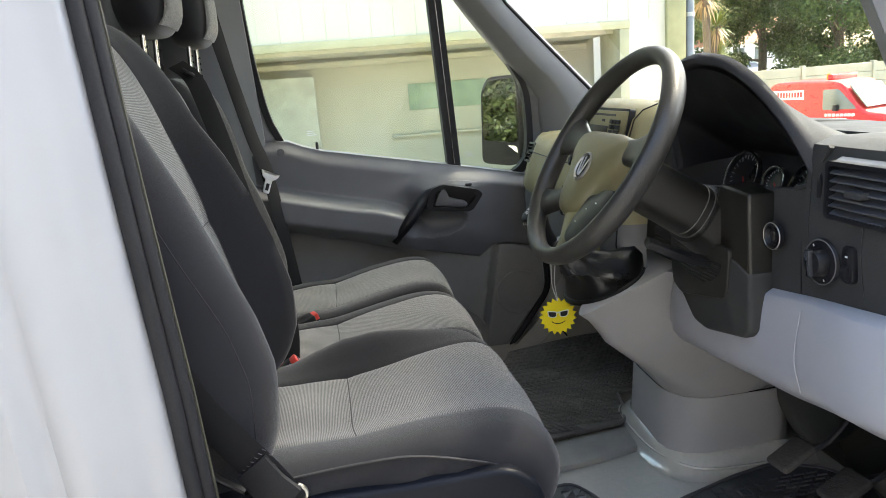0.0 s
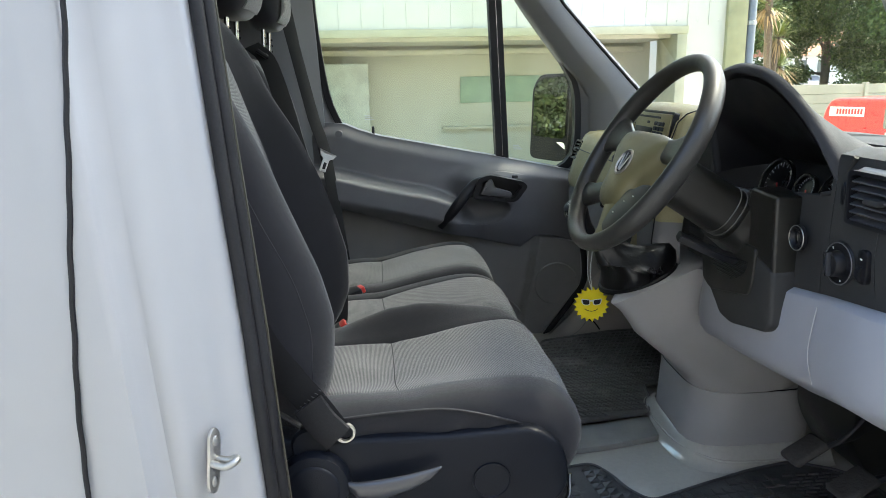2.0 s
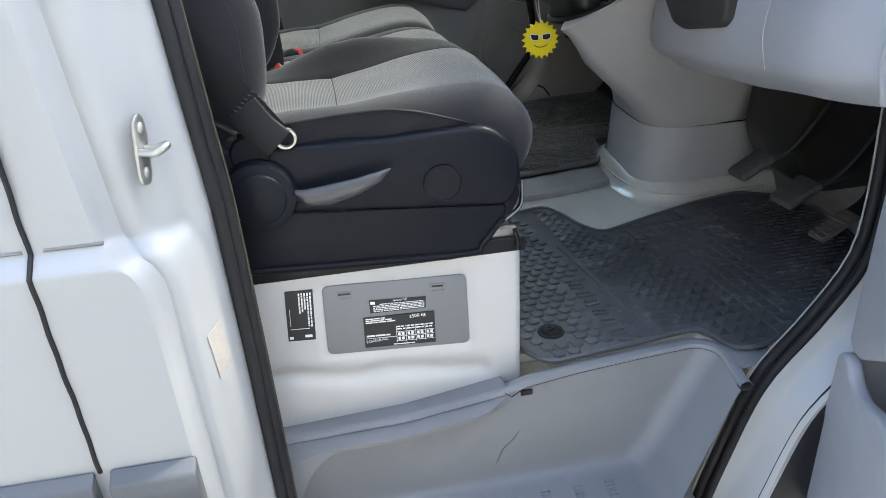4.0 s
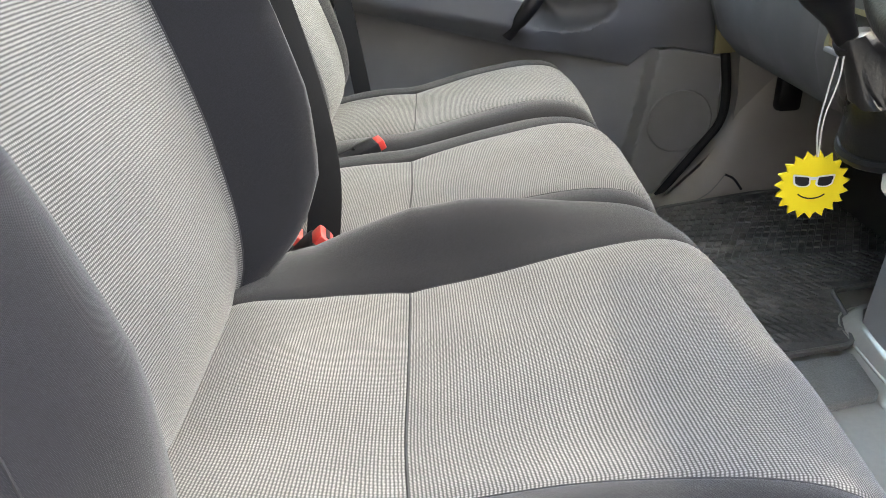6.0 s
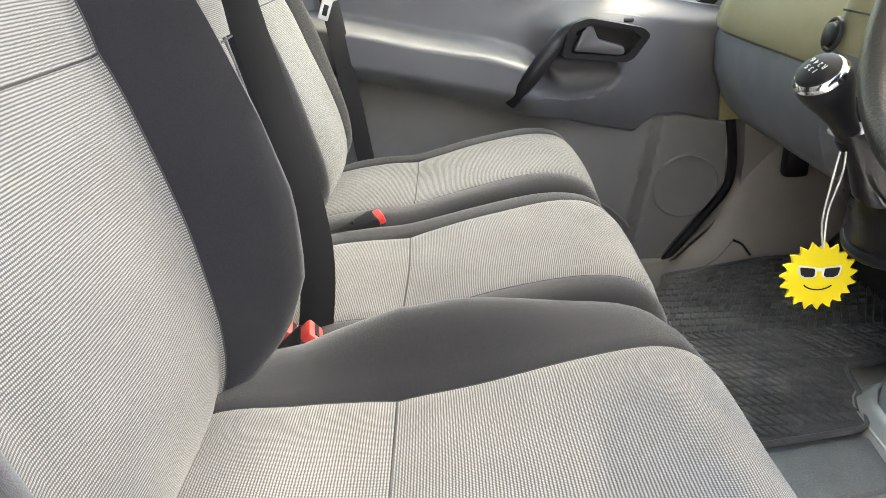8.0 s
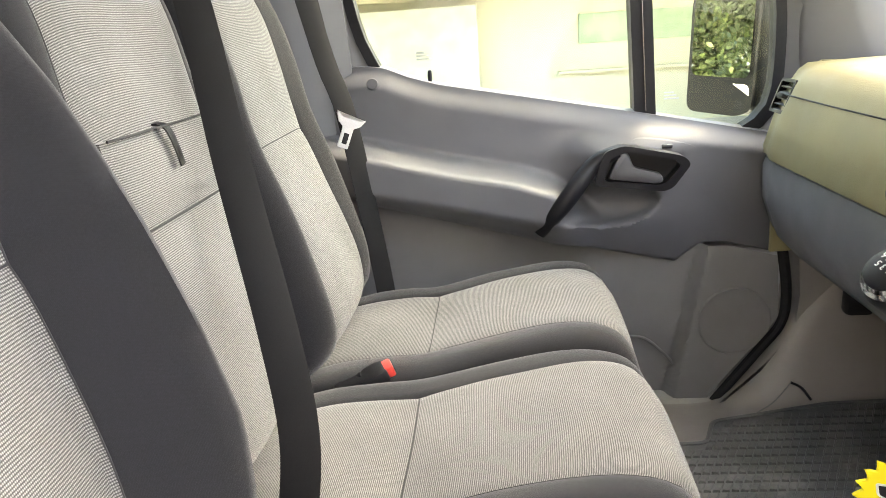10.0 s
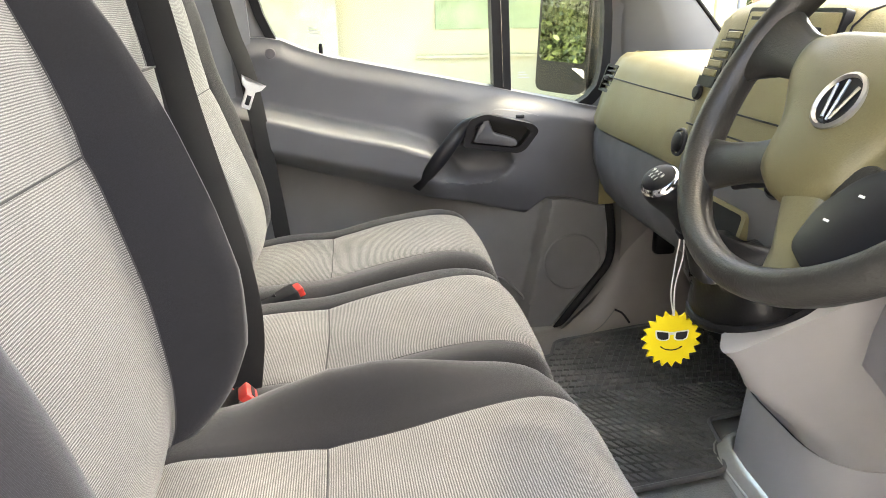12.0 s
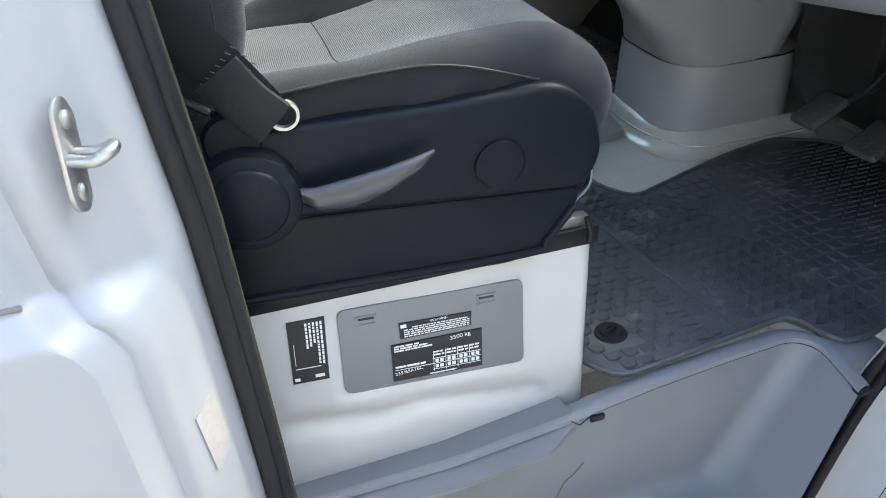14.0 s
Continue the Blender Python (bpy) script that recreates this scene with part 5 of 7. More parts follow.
# centre pad, four spokes
pad = rounded([(-0.112, 0.034), (-0.066, 0.046), (0.066, 0.046), (0.112, 0.034), (0.110, 0.002), (0.066, -0.052), (0.056, -0.100), (0.024, -0.118), (-0.024, -0.118), (-0.056, -0.100), (-0.066, -0.052), (-0.110, 0.002)], 0.020)
rings = []
for sc, h in ((1.0, -0.035), (1.0, -0.012), (0.985, -0.002), (0.94, 0.006), (0.82, 0.012), (0.58, 0.017), (0.28, 0.019)):
    rings.append([wm @ Vector((x * sc, -0.025 + (y + 0.025) * sc, h)) for x, y in pad])
part("airbag_pad", loft(rings), WHEELPAD, stw, "grained charcoal hub pad tinted by warm light", 60)


def spoke(stations, material, label):
    """Stations from hub to rim: centre x, y, z, half width and the direction of the width."""
    rings = []
    for x, y, z, w, a, th in stations:
        t = Vector((math.cos(radians(a)), math.sin(radians(a)), 0))
        c = Vector((x, y, z))
        rings.append([wm @ (c + t * w * math.copysign(abs(math.cos(b)) ** 0.8, math.cos(b)) + Vector((0, 0, th * math.copysign(abs(math.sin(b)) ** 0.8, math.sin(b))))) for b in np.linspace(0, 2 * math.pi, 20, endpoint=False)])
    part("spoke", loft(rings), material, stw, label, 70)


for sx in (-1, 1):
    spoke([(sx * 0.085, 0.018, -0.008, 0.022, 90, 0.014), (sx * 0.115, 0.020, -0.009, 0.024, 90, 0.014), (sx * 0.145, 0.026, -0.008, 0.030, 92, 0.014), (sx * 0.170, 0.030, -0.004, 0.042, 94, 0.014), (sx * 0.185, 0.030, 0.0, 0.050, 95, 0.010)], LEATHER, "leather upper spoke")
    spoke([(sx * 0.045, -0.080, -0.010, 0.024, 90, 0.014), (sx * 0.085, -0.092, -0.012, 0.021, 90 - sx * 14, 0.014), (sx * 0.120, -0.104, -0.010, 0.025, 90 - sx * 28, 0.013), (sx * 0.143, -0.113, -0.004, 0.034, 90 - sx * 37, 0.012), (sx * 0.153, -0.119, 0.0, 0.042, 90 - sx * 38, 0.009)], LEATHER, "leather lower spoke")
spoke([(0.010, -0.085, -0.006, 0.030, 10, 0.014), (0.026, -0.118, -0.008, 0.024, 14, 0.014), (0.045, -0.150, -0.008, 0.022, 18, 0.012), (0.060, -0.176, -0.004, 0.026, 20, 0.009)], WHEELPAD, "charcoal lower spoke tinted by warm light")
panel = [(0.050, -0.148), (0.050, -0.110), (0.072, -0.076), (0.112, -0.052), (0.150, -0.047), (0.166, -0.070), (0.154, -0.104), (0.125, -0.138), (0.085, -0.162)]
b = prism(rounded(panel, 0.012), "z", -0.016, 0.008, 0.005)
b.transform(wm)
part("button_panel", b, surface("gloss_black_buttons", (0.011, 0.011, 0.013), 0.42, relief=0.0, spec=0.25), stw, "glossy black wheel buttons")
for x_, y_ in ((0.072, -0.118), (0.088, -0.092), (0.112, -0.078)):
    part("button_mark", box(-0.0030, 0.0030, -0.0010, 0.0010, 0.0078, 0.0086, m=wm @ Matrix.Translation((x_, y_, 0))), LABELWHITE, stw)
em = wm @ Matrix.Translation((0.010, -0.028, 0.0165)) @ Matrix.Diagonal((0.92, 0.92, 0.92, 1))
part("emblem_disc", lathe([(0, 0.003), (0.024, 0.003), (0.0275, 0.004), (0.029, 0.0)], 40, em), BLACKPL, stw, "round emblem")
b = lathe([(0.0235, 0.003), (0.0255, 0.0062), (0.0285, 0.0045), (0.029, 0.0)], 40, em)
for x0, x1, y0, y1 in ((-0.015, -0.005, 0.015, -0.018), (-0.003, 0.003, 0.020, -0.020), (0.015, 0.005, 0.015, -0.018)):
    tube([em @ Vector((x0, y0, 0.004)), em @ Vector((x1, y1, 0.004))], 0.0015, 6, 3, bm=b)
part("emblem", b, STEEL, stw, "bright round emblem with plain bars")
emb = bmesh.new()
for k in range(3):
    box(-0.010, 0.010, -0.0012, 0.0012, 0.0185, 0.0196, m=wm @ Matrix.Translation((0.0, -0.078 - 0.006 * k, -0.0055)), bm=emb)
part("pad_embossing", emb, WHEELPAD, stw)
# column and stalks
col = thing("steering_column", "black steering column shroud with stalks", "steering column", at=(0.35, 0.28, 1.44))
rings = []
for s, r1, r2 in ((-0.03, 0.045, 0.042), (-0.05, 0.052, 0.046), (-0.10, 0.056, 0.048), (-0.17, 0.060, 0.049), (-0.212, 0.0625, 0.050), (-0.214, 0.069, 0.056), (-0.26, 0.074, 0.062), (-0.36, 0.078, 0.066)):
    rings.append([wm @ Vector((r1 * math.copysign(abs(math.cos(a)) ** 0.75, math.cos(a)), r2 * math.copysign(abs(math.sin(a)) ** 0.75, math.sin(a)) - 0.005, s)) for a in np.linspace(0, 2 * math.pi, 28, endpoint=False)])
part("column_shroud", loft(rings), TINTBLACK, col, "black two-piece shroud with a warm light tint", 60)
for s_, r_, q_ in ((-0.194, 0.0620, 0.0498), (-0.207, 0.0630, 0.0503)):
    part("shroud_bead", tube([wm @ Vector((r_ * math.copysign(abs(math.cos(a)) ** 0.75, math.cos(a)), q_ * math.copysign(abs(math.sin(a)) ** 0.75, math.sin(a)) - 0.005, s_)) for a in np.linspace(-1.35, 1.2, 34)], 0.0012, 6, raw=True), surface("grey_bead", (0.12, 0.118, 0.11), 0.4, relief=0), col, "fine bead round the shroud")
part("stalk", tube([wm @ Vector(p) for p in ((-0.05, -0.045, -0.080), (-0.10, -0.075, -0.072), (-0.14, -0.098, -0.062), (-0.165, -0.112, -0.056))], [0.006, 0.006, 0.007, 0.009, 0.008], 10, 20), BLACKPL, col, "black column stalk")
part("column_lever", tube([(0.355, 0.205, 1.352), (0.325, 0.195, 1.362), (0.285, 0.190, 1.380), (0.245, 0.195, 1.400)], 0, 12, 20, flat=(0.026, 0.014, (0.3, 1, 0.2))), BLACKPL, col, "black adjusting lever below the column")

# centre stack and passenger side
rows = []
for y in np.linspace(0.575, 1.60, 44):
    out = step01(y, 0.93, 1.0)
    hi = 0.128 * (1 - step01(y, 0.90, 0.975)) * step01(y, 0.560, 0.62)
    end = 0.02 * step01(y, 1.50, 1.60)
    rows.append([(1.15, y, 1.46), (0.80, y, 1.485 + hi * 0.4), (0.62, y, 1.485 + hi * 0.8), (0.50 - 0.03 * (1 - out), y, 1.482 + hi), (0.462 - 0.04 * (1 - out) + end, y, 1.470 + hi * 0.97), (0.445 - 0.045 * (1 - out) + end, y, 1.445 + hi * 0.8), (0.418 - 0.02 * (1 - out) + end, y, 1.38), (0.400 - 0.01 * (1 - out) + end, y, 1.315), (0.402 + end, y, 1.298)])
link_mesh("passenger_dash", sheet(rows), LITDASH, dash, "grained dark grey passenger dash tinted by warm light", 50)
rows = []
for y in np.linspace(0.93, 1.61, 30):
    end = 0.02 * step01(y, 1.50, 1.61)
    rows.append([(0.402 + end, y, 1.298), (0.412 + end, y, 1.290), (0.405 + end, y, 1.27), (0.408 + end, y, 1.20), (0.432 + end, y, 1.13), (0.47 + end, y, 1.09), (0.55, y, 1.075), (0.9, y, 1.10)])
link_mesh("glovebox_panel", sheet(rows), surface("grey_glovebox_plastic", (0.15, 0.15, 0.15), 0.5, grain=900, depth=0.0004), dash, "grey lower passenger panel", 50)
part("dash_joint", tube([(0.4375, 1.555, 1.425), (0.4295, 1.30, 1.425), (0.4295, 1.01, 1.425)], 0.0016, 6, 14), BLACKPL, dash)
part("dash_end_cap", prism([(0.45, 1.07), (0.445, 1.30), (0.47, 1.44), (0.53, 1.485), (1.1, 1.46), (0.9, 1.08)], "y", 1.60, 1.61), LITDASH, dash)
air_vent("air_vent", Matrix.Translation((0.441, 1.562, 1.420)) @ Matrix.Rotation(radians(20), 4, "Y") @ FACE, 0.075, 0.072, 6, "small black vent at the passenger end of the dash")

stack = thing("centre_stack", "grey centre stack tinted by warm light, with radio, buttons and tray", "centre console", at=(0.4, 0.78, 1.1))
STACK_Z = [1.10, 1.16, 1.22, 1.30, 1.345, 1.42, 1.53, 1.575, 1.600, 1.612]
STACK_X = [0.45, 0.375, 0.355, 0.352, 0.357, 0.366, 0.390, 0.405, 0.425, 0.46]


def stack_x(z):
    return float(np.interp(z, STACK_Z, STACK_X))


rows = []
for u in np.linspace(-1, 1, 29):
    row = []
    for z in STACK_Z[::-1]:
        half = 0.192 + 0.10 * max(0.0, 1.58 - z) * 0.5
        row.append((stack_x(z) + 0.055 * abs(u) ** 18, 0.768 + u * half, z - 0.02 * abs(u) ** 5 * step01(z, 1.56, 1.61)))
    rows.append(row)
link_mesh("stack_face", sheet([r[:6] for r in rows], 0.004, (-1, 0, 0)), LITDASH, stack, "grey stack face tinted by warm light", 50)
link_mesh("stack_base", sheet([r[5:] for r in rows], 0.004, (-1, 0, 0)), surface("dark_grey_stack_base", (0.15, 0.148, 0.15), 0.5, grain=900, depth=0.0004), stack, "dark grey lower stack", 50)
part("stack_edge", tube([(r[0] - 0.002, r[1] - 0.004, r[2]) for r in rows[-2]], 0.0022, 6, raw=True), BLACKPL, stack, "dark joint beside the stack")
part("stack_edge", tube([(r[0] - 0.002, r[1], r[2]) for r in rows[2]], 0.0016, 6, raw=True), BLACKPL, stack, "dark joint beside the stack")


def on_stack(z):
    return Matrix.Translation((stack_x(z) - 0.002, 0.785, z)) @ Matrix.Rotation(radians(13), 4, "Y") @ FACE


b = frame_prism(rounded([(-0.058, -0.036), (-0.058, 0.036), (0.172, 0.036), (0.172, -0.036)], 0.006), rounded([(-0.053, -0.031), (-0.053, 0.031), (0.167, 0.031), (0.167, -0.031)], 0.005), "y", -0.003, 0.01)
b.transform(on_stack(1.560))
part("radio_frame", b, BLACKPL, stack, "black radio surround")
part("radio", box(-0.052, 0.166, -0.006, 0.02, -0.030, 0.030, 0.003, m=on_stack(1.560)), LITDASH, stack, "grey radio front tinted by warm light")
part("radio_slot", box(-0.040, 0.105, -0.0072, -0.003, 0.017, 0.022, m=on_stack(1.560)), BLACKPL, stack)
part("radio_display", box(-0.045, 0.070, -0.0072, -0.003, -0.024, -0.006, 0.002, m=on_stack(1.560)), BLACKPL, stack, "dark display")
part("radio_badge", box(0.030, 0.045, -0.0072, -0.003, 0.003, 0.009, m=on_stack(1.560)), BLACKPL, stack)
for j in range(3):
    for k in range(3):
        part("radio_button", box(0.082 + 0.020 * k, 0.098 + 0.020 * k, -0.010, -0.003, -0.024 + 0.012 * j, -0.0145 + 0.012 * j, 0.001, 1, m=on_stack(1.560)), DASHTOP, stack)
# slanting column of switches on the passenger side
for k in range(6):
    z = 1.553 - 0.0155 * k
    dx = -0.078 - 0.0095 * k
    part("switch_bed", box(dx - 0.026, dx + 0.030, -0.003, 0.012, -0.0085, 0.0085, m=on_stack(z)), BLACKPL, stack)
    if k < 5:
        part("switch", box(dx - 0.022, dx + 0.020, -0.0055, -0.002, -0.0058, 0.0058, 0.0015, 1, m=on_stack(z)), LITDASH, stack, "grey switch tinted by warm light")
part("rocker_knob", lathe([(0, 0.009), (0.010, 0.008), (0.013, 0.005), (0.013, 0.0)], 20, on_stack(1.456) @ pose(-0.140, 0, 0, 90, 0, 0)), BLACKPL, stack, "black rocker knob")
for z, x0, x1 in ((1.508, -0.045, 0.165), (1.438, -0.060, 0.165), (1.402, -0.150, 0.165)):
    part("face_groove", box(x0, x1, -0.0032, 0.004, -0.0014, 0.0014, m=on_stack(z)), BLACKPL, stack)
for dx in (-0.160, -0.005, 0.150):
    knob_ = part("heater_knob", lathe([(0, 0.010), (0.013, 0.010), (0.017, 0.008), (0.019, 0.0)], 30, on_stack(1.366) @ pose(dx, -0.002, 0, 90, 0, 0)), BLACKPL, stack, "round heater knob")
    part("knob_ring", lathe([(0.0205, 0.0), (0.0215, 0.005), (0.0245, 0.004), (0.026, 0.0)], 30, on_stack(1.366) @ pose(dx, -0.002, 0, 90, 0, 0)), DASHTOP, knob_)
b = frame_prism(rounded([(-0.098, -0.032), (-0.098, 0.032), (0.098, 0.032), (0.098, -0.032)], 0.012), rounded([(-0.088, -0.025), (-0.088, 0.025), (0.088, 0.025), (0.088, -0.025)], 0.010), "y", -0.010, 0.01)
b.transform(on_stack(1.272))
part("tray_frame", b, LITDASH, stack, "grey tray frame tinted by warm light")
part("tray_recess", box(-0.090, 0.090, -0.005, 0.0, -0.026, 0.026, m=on_stack(1.272)), BLACKPL, stack)
part("tray_lip", box(-0.082, 0.082, -0.018, -0.004, -0.034, -0.026, 0.003, m=on_stack(1.272)), LIGHTGREY, stack, "light grey tray lip")
air_vent("air_vent", Matrix.Translation((0.475, 0.566, 1.548)), 0.055, 0.070, 5, "black slatted vent on the side of the stack")

# console that carries the gear lever, and its pedestal
cons = thing("gear_console", "grey plastic gear lever console and pedestal", "console", at=(0.5, 0.75, 0.7))


def plan_ring(z, x0, y0, y1, skew, r, x1, tilt=0.0):
    """Plan outline of the console at one height, with rounded corners and a skewed rear edge."""
    pts = rounded([(x0, y0), (x0 + skew, y1), (x1, y1), (x1, y0)], r, 7)
    return [(x, y, z + max(0.0, x - 0.22) * tilt) for x, y in pts]


body = [plan_ring(*r) for r in ((0.690, 0.492, 0.598, 0.960, 0.01, 0.13, 0.85), (0.745, 0.494, 0.598, 0.960, 0.01, 0.13, 0.85), (0.868, 0.500, 0.596, 0.955, 0.01, 0.13, 0.85), (0.884, 0.503, 0.600, 0.952, 0.01, 0.12, 0.85), (0.889, 0.512, 0.610, 0.94, 0.01, 0.11, 0.85))]
part("pedestal", loft(body), CONSOLE, cons, "grey plastic pedestal", 45)
up = [plan_ring(*r) for r in ((0.886, 0.505, 0.600, 0.945, 0.01, 0.115, 0.80), (0.93, 0.470, 0.588, 0.91, 0.03, 0.10, 0.80), (0.98, 0.414, 0.574, 0.86, 0.055, 0.08, 0.80), (1.03, 0.356, 0.558, 0.81, 0.07, 0.065, 0.78), (1.08, 0.297, 0.540, 0.77, 0.095, 0.055, 0.72, 0.02), (1.11, 0.274, 0.530, 0.750, 0.11, 0.048, 0.66, 0.08), (1.14, 0.248, 0.516, 0.730, 0.122, 0.044, 0.58, 0.22), (1.158, 0.229, 0.506, 0.718, 0.125, 0.040, 0.50, 0.36), (1.166, 0.223, 0.502, 0.714, 0.125, 0.038, 0.47, 0.40), (1.170, 0.229, 0.508, 0.708, 0.125, 0.036, 0.46, 0.40))]
part("pedestal_joint", tube(plan_ring(0.887, 0.5045, 0.6015, 0.9505, 0.01, 0.12, 0.85), 0.0020, 6, closed=True, raw=True), BLACKPL, cons, "dark joint above the pedestal")
part("console_body", loft(up), CONSOLE, cons, "grey console body", 45)
# gaiter and lever
gear = thing("gear_lever", "black gear lever with a bright capped knob and a folded gaiter", "gear lever", at=(0.30, 0.62, 1.16))
rings = []
for i, (x, y, z, r, f) in enumerate(((0.328, 0.604, 1.206, 0.080, 0.0), (0.328, 0.604, 1.226, 0.086, 0.3), (0.324, 0.606, 1.248, 0.083, 0.8), (0.310, 0.610, 1.262, 0.074, 1.0), (0.288, 0.612, 1.258, 0.062, 1.0), (0.272, 0.611, 1.262, 0.046, 0.9), (0.252, 0.609, 1.280, 0.032, 0.6), (0.232, 0.605, 1.303, 0.022, 0.3), (0.214, 0.601, 1.324, 0.017, 0.0))):
    ring_ = []
    for a in np.linspace(0, 2 * math.pi, 64, endpoint=False):
        fold = f * (0.15 * math.sin(3 * a + 0.8 + i * 0.35) + 0.09 * math.sin(5 * a - i * 0.6))
        ring_.append((x + r * (1 + fold) * math.cos(a) * 1.04, y + r * (1 + fold) * math.sin(a) * 1.06, z + 0.36 * r * math.cos(a) + f * (0.014 * math.sin(3 * a + 1.9 + i * 0.4) + 0.006 * math.sin(7 * a + i))))
    rings.append(ring_)
part("gaiter", loft(rings), BOOT, gear, "creased black gaiter", 80)
part("gaiter_ring", tube([(0.328 + 0.086 * math.cos(a), 0.604 + 0.088 * math.sin(a), 1.213 + 0.034 * math.cos(a)) for a in np.linspace(0, 2 * math.pi, 36, endpoint=False)], 0.007, 8, closed=True, raw=True), BLACKPL, gear)
km = Matrix.LocRotScale((0.200, 0.597, 1.332), Euler((radians(14), radians(-36), 0)), (0.86, 0.86, 0.86))
part("knob", lathe([(0.012, -0.03), (0.015, -0.01), (0.017, 0.015), (0.024, 0.040), (0.031, 0.062), (0.033, 0.075), (0.030, 0.086), (0.024, 0.090)], 32, km), BLACKPL, gear, "black gear knob")
part("knob_cap", lathe([(0.022, 0.0925), (0.0265, 0.0905), (0.0300, 0.086), (0.0315, 0.082), (0.0300, 0.080)], 32, km), CHROME, gear, "bright knob cap")
part("knob_badge", lathe([(0, 0.0955), (0.018, 0.0950), (0.0255, 0.0925), (0.027, 0.088)], 28, km), BLACKPL, gear, "black shift pattern disc")
words("1 3 5\nR 2 4 6", 0.0095, km @ Matrix.Translation((0, 0.004, 0.0958)) @ Matrix.Rotation(radians(90), 4, "Z"), LABELWHITE, gear, "shift_pattern", 0.0002, "CENTER")
part("knob_collar", lathe([(0.012, -0.034), (0.0175, -0.032), (0.0175, -0.022), (0.012, -0.020)], 24, km), BLACKPL, gear)

# the hanging sun charm
SUN_AT = (0.229, 0.648, 1.128)
charm = thing("sun_charm", "yellow smiling sun air freshener with sunglasses hung on a string", "air freshener", at=SUN_AT)
hm = Matrix.LocRotScale(SUN_AT, Euler((radians(-4), 0, radians(-6))), (0.95, 0.95, 0.95))
outl = []
for k in range(76):
    a = 2 * math.pi * k / 76
    ph = (k % 4) / 4
    r = (0.0385, 0.043, 0.0475, 0.041)[k % 4]
    outl.append((r * math.cos(a), r * math.sin(a)))
part("foam_sun", prism(outl, "y", -0.0025, 0.0025, 0.0006, 1, m=hm), YELLOW, charm, "yellow foam sun")
gl = bmesh.new()
for sx in (-1, 1):
    prism(rounded([(sx * 0.003, 0.001), (sx * 0.004, 0.013), (sx * 0.027, 0.016), (sx * 0.025, 0.002), (sx * 0.018, -0.002), (sx * 0.008, -0.002)], 0.003), "y", -0.0034, -0.002, m=hm, bm=gl)
box(-0.004, 0.004, -0.0034, -0.002, 0.008, 0.012, m=hm, bm=gl)
part("glasses_frame", gl, WHITEPL, charm, "white sunglasses frame")
gl = bmesh.new()
for sx in (-1, 1):
    prism(rounded([(sx * 0.0055, 0.002), (sx * 0.006, 0.0115), (sx * 0.0245, 0.0135), (sx * 0.0225, 0.003), (sx * 0.017, 0.000), (sx * 0.009, 0.000)], 0.002), "y", -0.0040, -0.003, m=hm, bm=gl)
part("lenses", gl, BLACKPL, charm, "black lenses")
part("smile", tube([hm @ Vector((0.020 * math.sin(a), -0.003, -0.004 - 0.014 * math.cos(a))) for a in np.linspace(-1.0, 1.0, 16)], 0.0009, 6, raw=True), BLACKPL, charm)
part("string", tube([(SUN_AT[0], SUN_AT[1], SUN_AT[2] + 0.038), (0.212, 0.628, 1.21), (0.206, 0.612, 1.26), (0.204, 0.602, 1.300)], 0.0011, 6, 20, bm=tube([(SUN_AT[0] + 0.001, SUN_AT[1], SUN_AT[2] + 0.038), (0.218, 0.630, 1.22), (0.216, 0.612, 1.27), (0.206, 0.594, 1.302)], 0.0011, 6, 20)), WHITEPL, charm, "white string")

# ---- floor, seat box, step, near sill and open door ----
flo = thing("floor", "painted cab floor with a raised strip between the mats", "floor", kind="structure")


def floor_z(x, y):
    z = 0.690 + 0 * x
    z = z - 0.02 * hump(y, 0.50, 0.05) * hump(x, 0.28, 0.06)
    return z


rows = []
for x in np.linspace(-0.78, 1.20, 70):
    rows.append([(x, y, float(floor_z(np.array(x), np.array(y)))) for y in np.linspace(-0.02 if x > 0.365 else 0.03, 1.70, 60)])
link_mesh("floor_pan", sheet(rows, 0.02, (0, 0, 1)), FLOORMETAL, flo, "glossy grey painted floor", 60)
part("floor_strip", prism(rounded([(-0.05, 0.665), (-0.05, 0.775), (0.247, 0.812), (0.474, 0.850), (0.462, 0.735), (0.30, 0.700)], 0.012), "z", 0.69, 0.708, 0.003), FLOORGRAIN, flo, "grained grey floor strip")
part("console_skirt", tube([(0.82, 0.985, 0.714), (0.62, 0.985, 0.714), (0.53, 0.975, 0.714), (0.490, 0.93, 0.714), (0.482, 0.86, 0.714), (0.480, 0.74, 0.714), (0.500, 0.645, 0.714), (0.552, 0.578, 0.714), (0.64, 0.560, 0.714), (0.82, 0.562, 0.714)], 0.0032, 10, 40), FLOORMETAL, flo, "pressed floor edge round the pedestal")
rows = []
for i, s in enumerate(np.linspace(0, 1, 24)):
    p = smooth_line([(0.86, 1.01), (0.60, 1.01), (0.50, 0.99), (0.472, 0.94), (0.462, 0.86), (0.458, 0.74), (0.470, 0.62), (0.52, 0.56), (0.62, 0.548), (0.86, 0.552)], 24)[i]
    q = smooth_line([(0.86, 0.955), (0.66, 0.955), (0.57, 0.95), (0.52, 0.92), (0.503, 0.86), (0.505, 0.74), (0.530, 0.66), (0.58, 0.615), (0.66, 0.605), (0.86, 0.60)], 24)[i]
    rows.append([(p[0] + (q[0] - p[0]) * w, p[1] + (q[1] - p[1]) * w, 0.692 + 0.05 * math.sin(math.pi / 2 * w) ** 2) for w in np.linspace(0, 1, 8)])
link_mesh("pedestal_fillet", sheet(rows), FLOORMETAL, flo, "", 70)
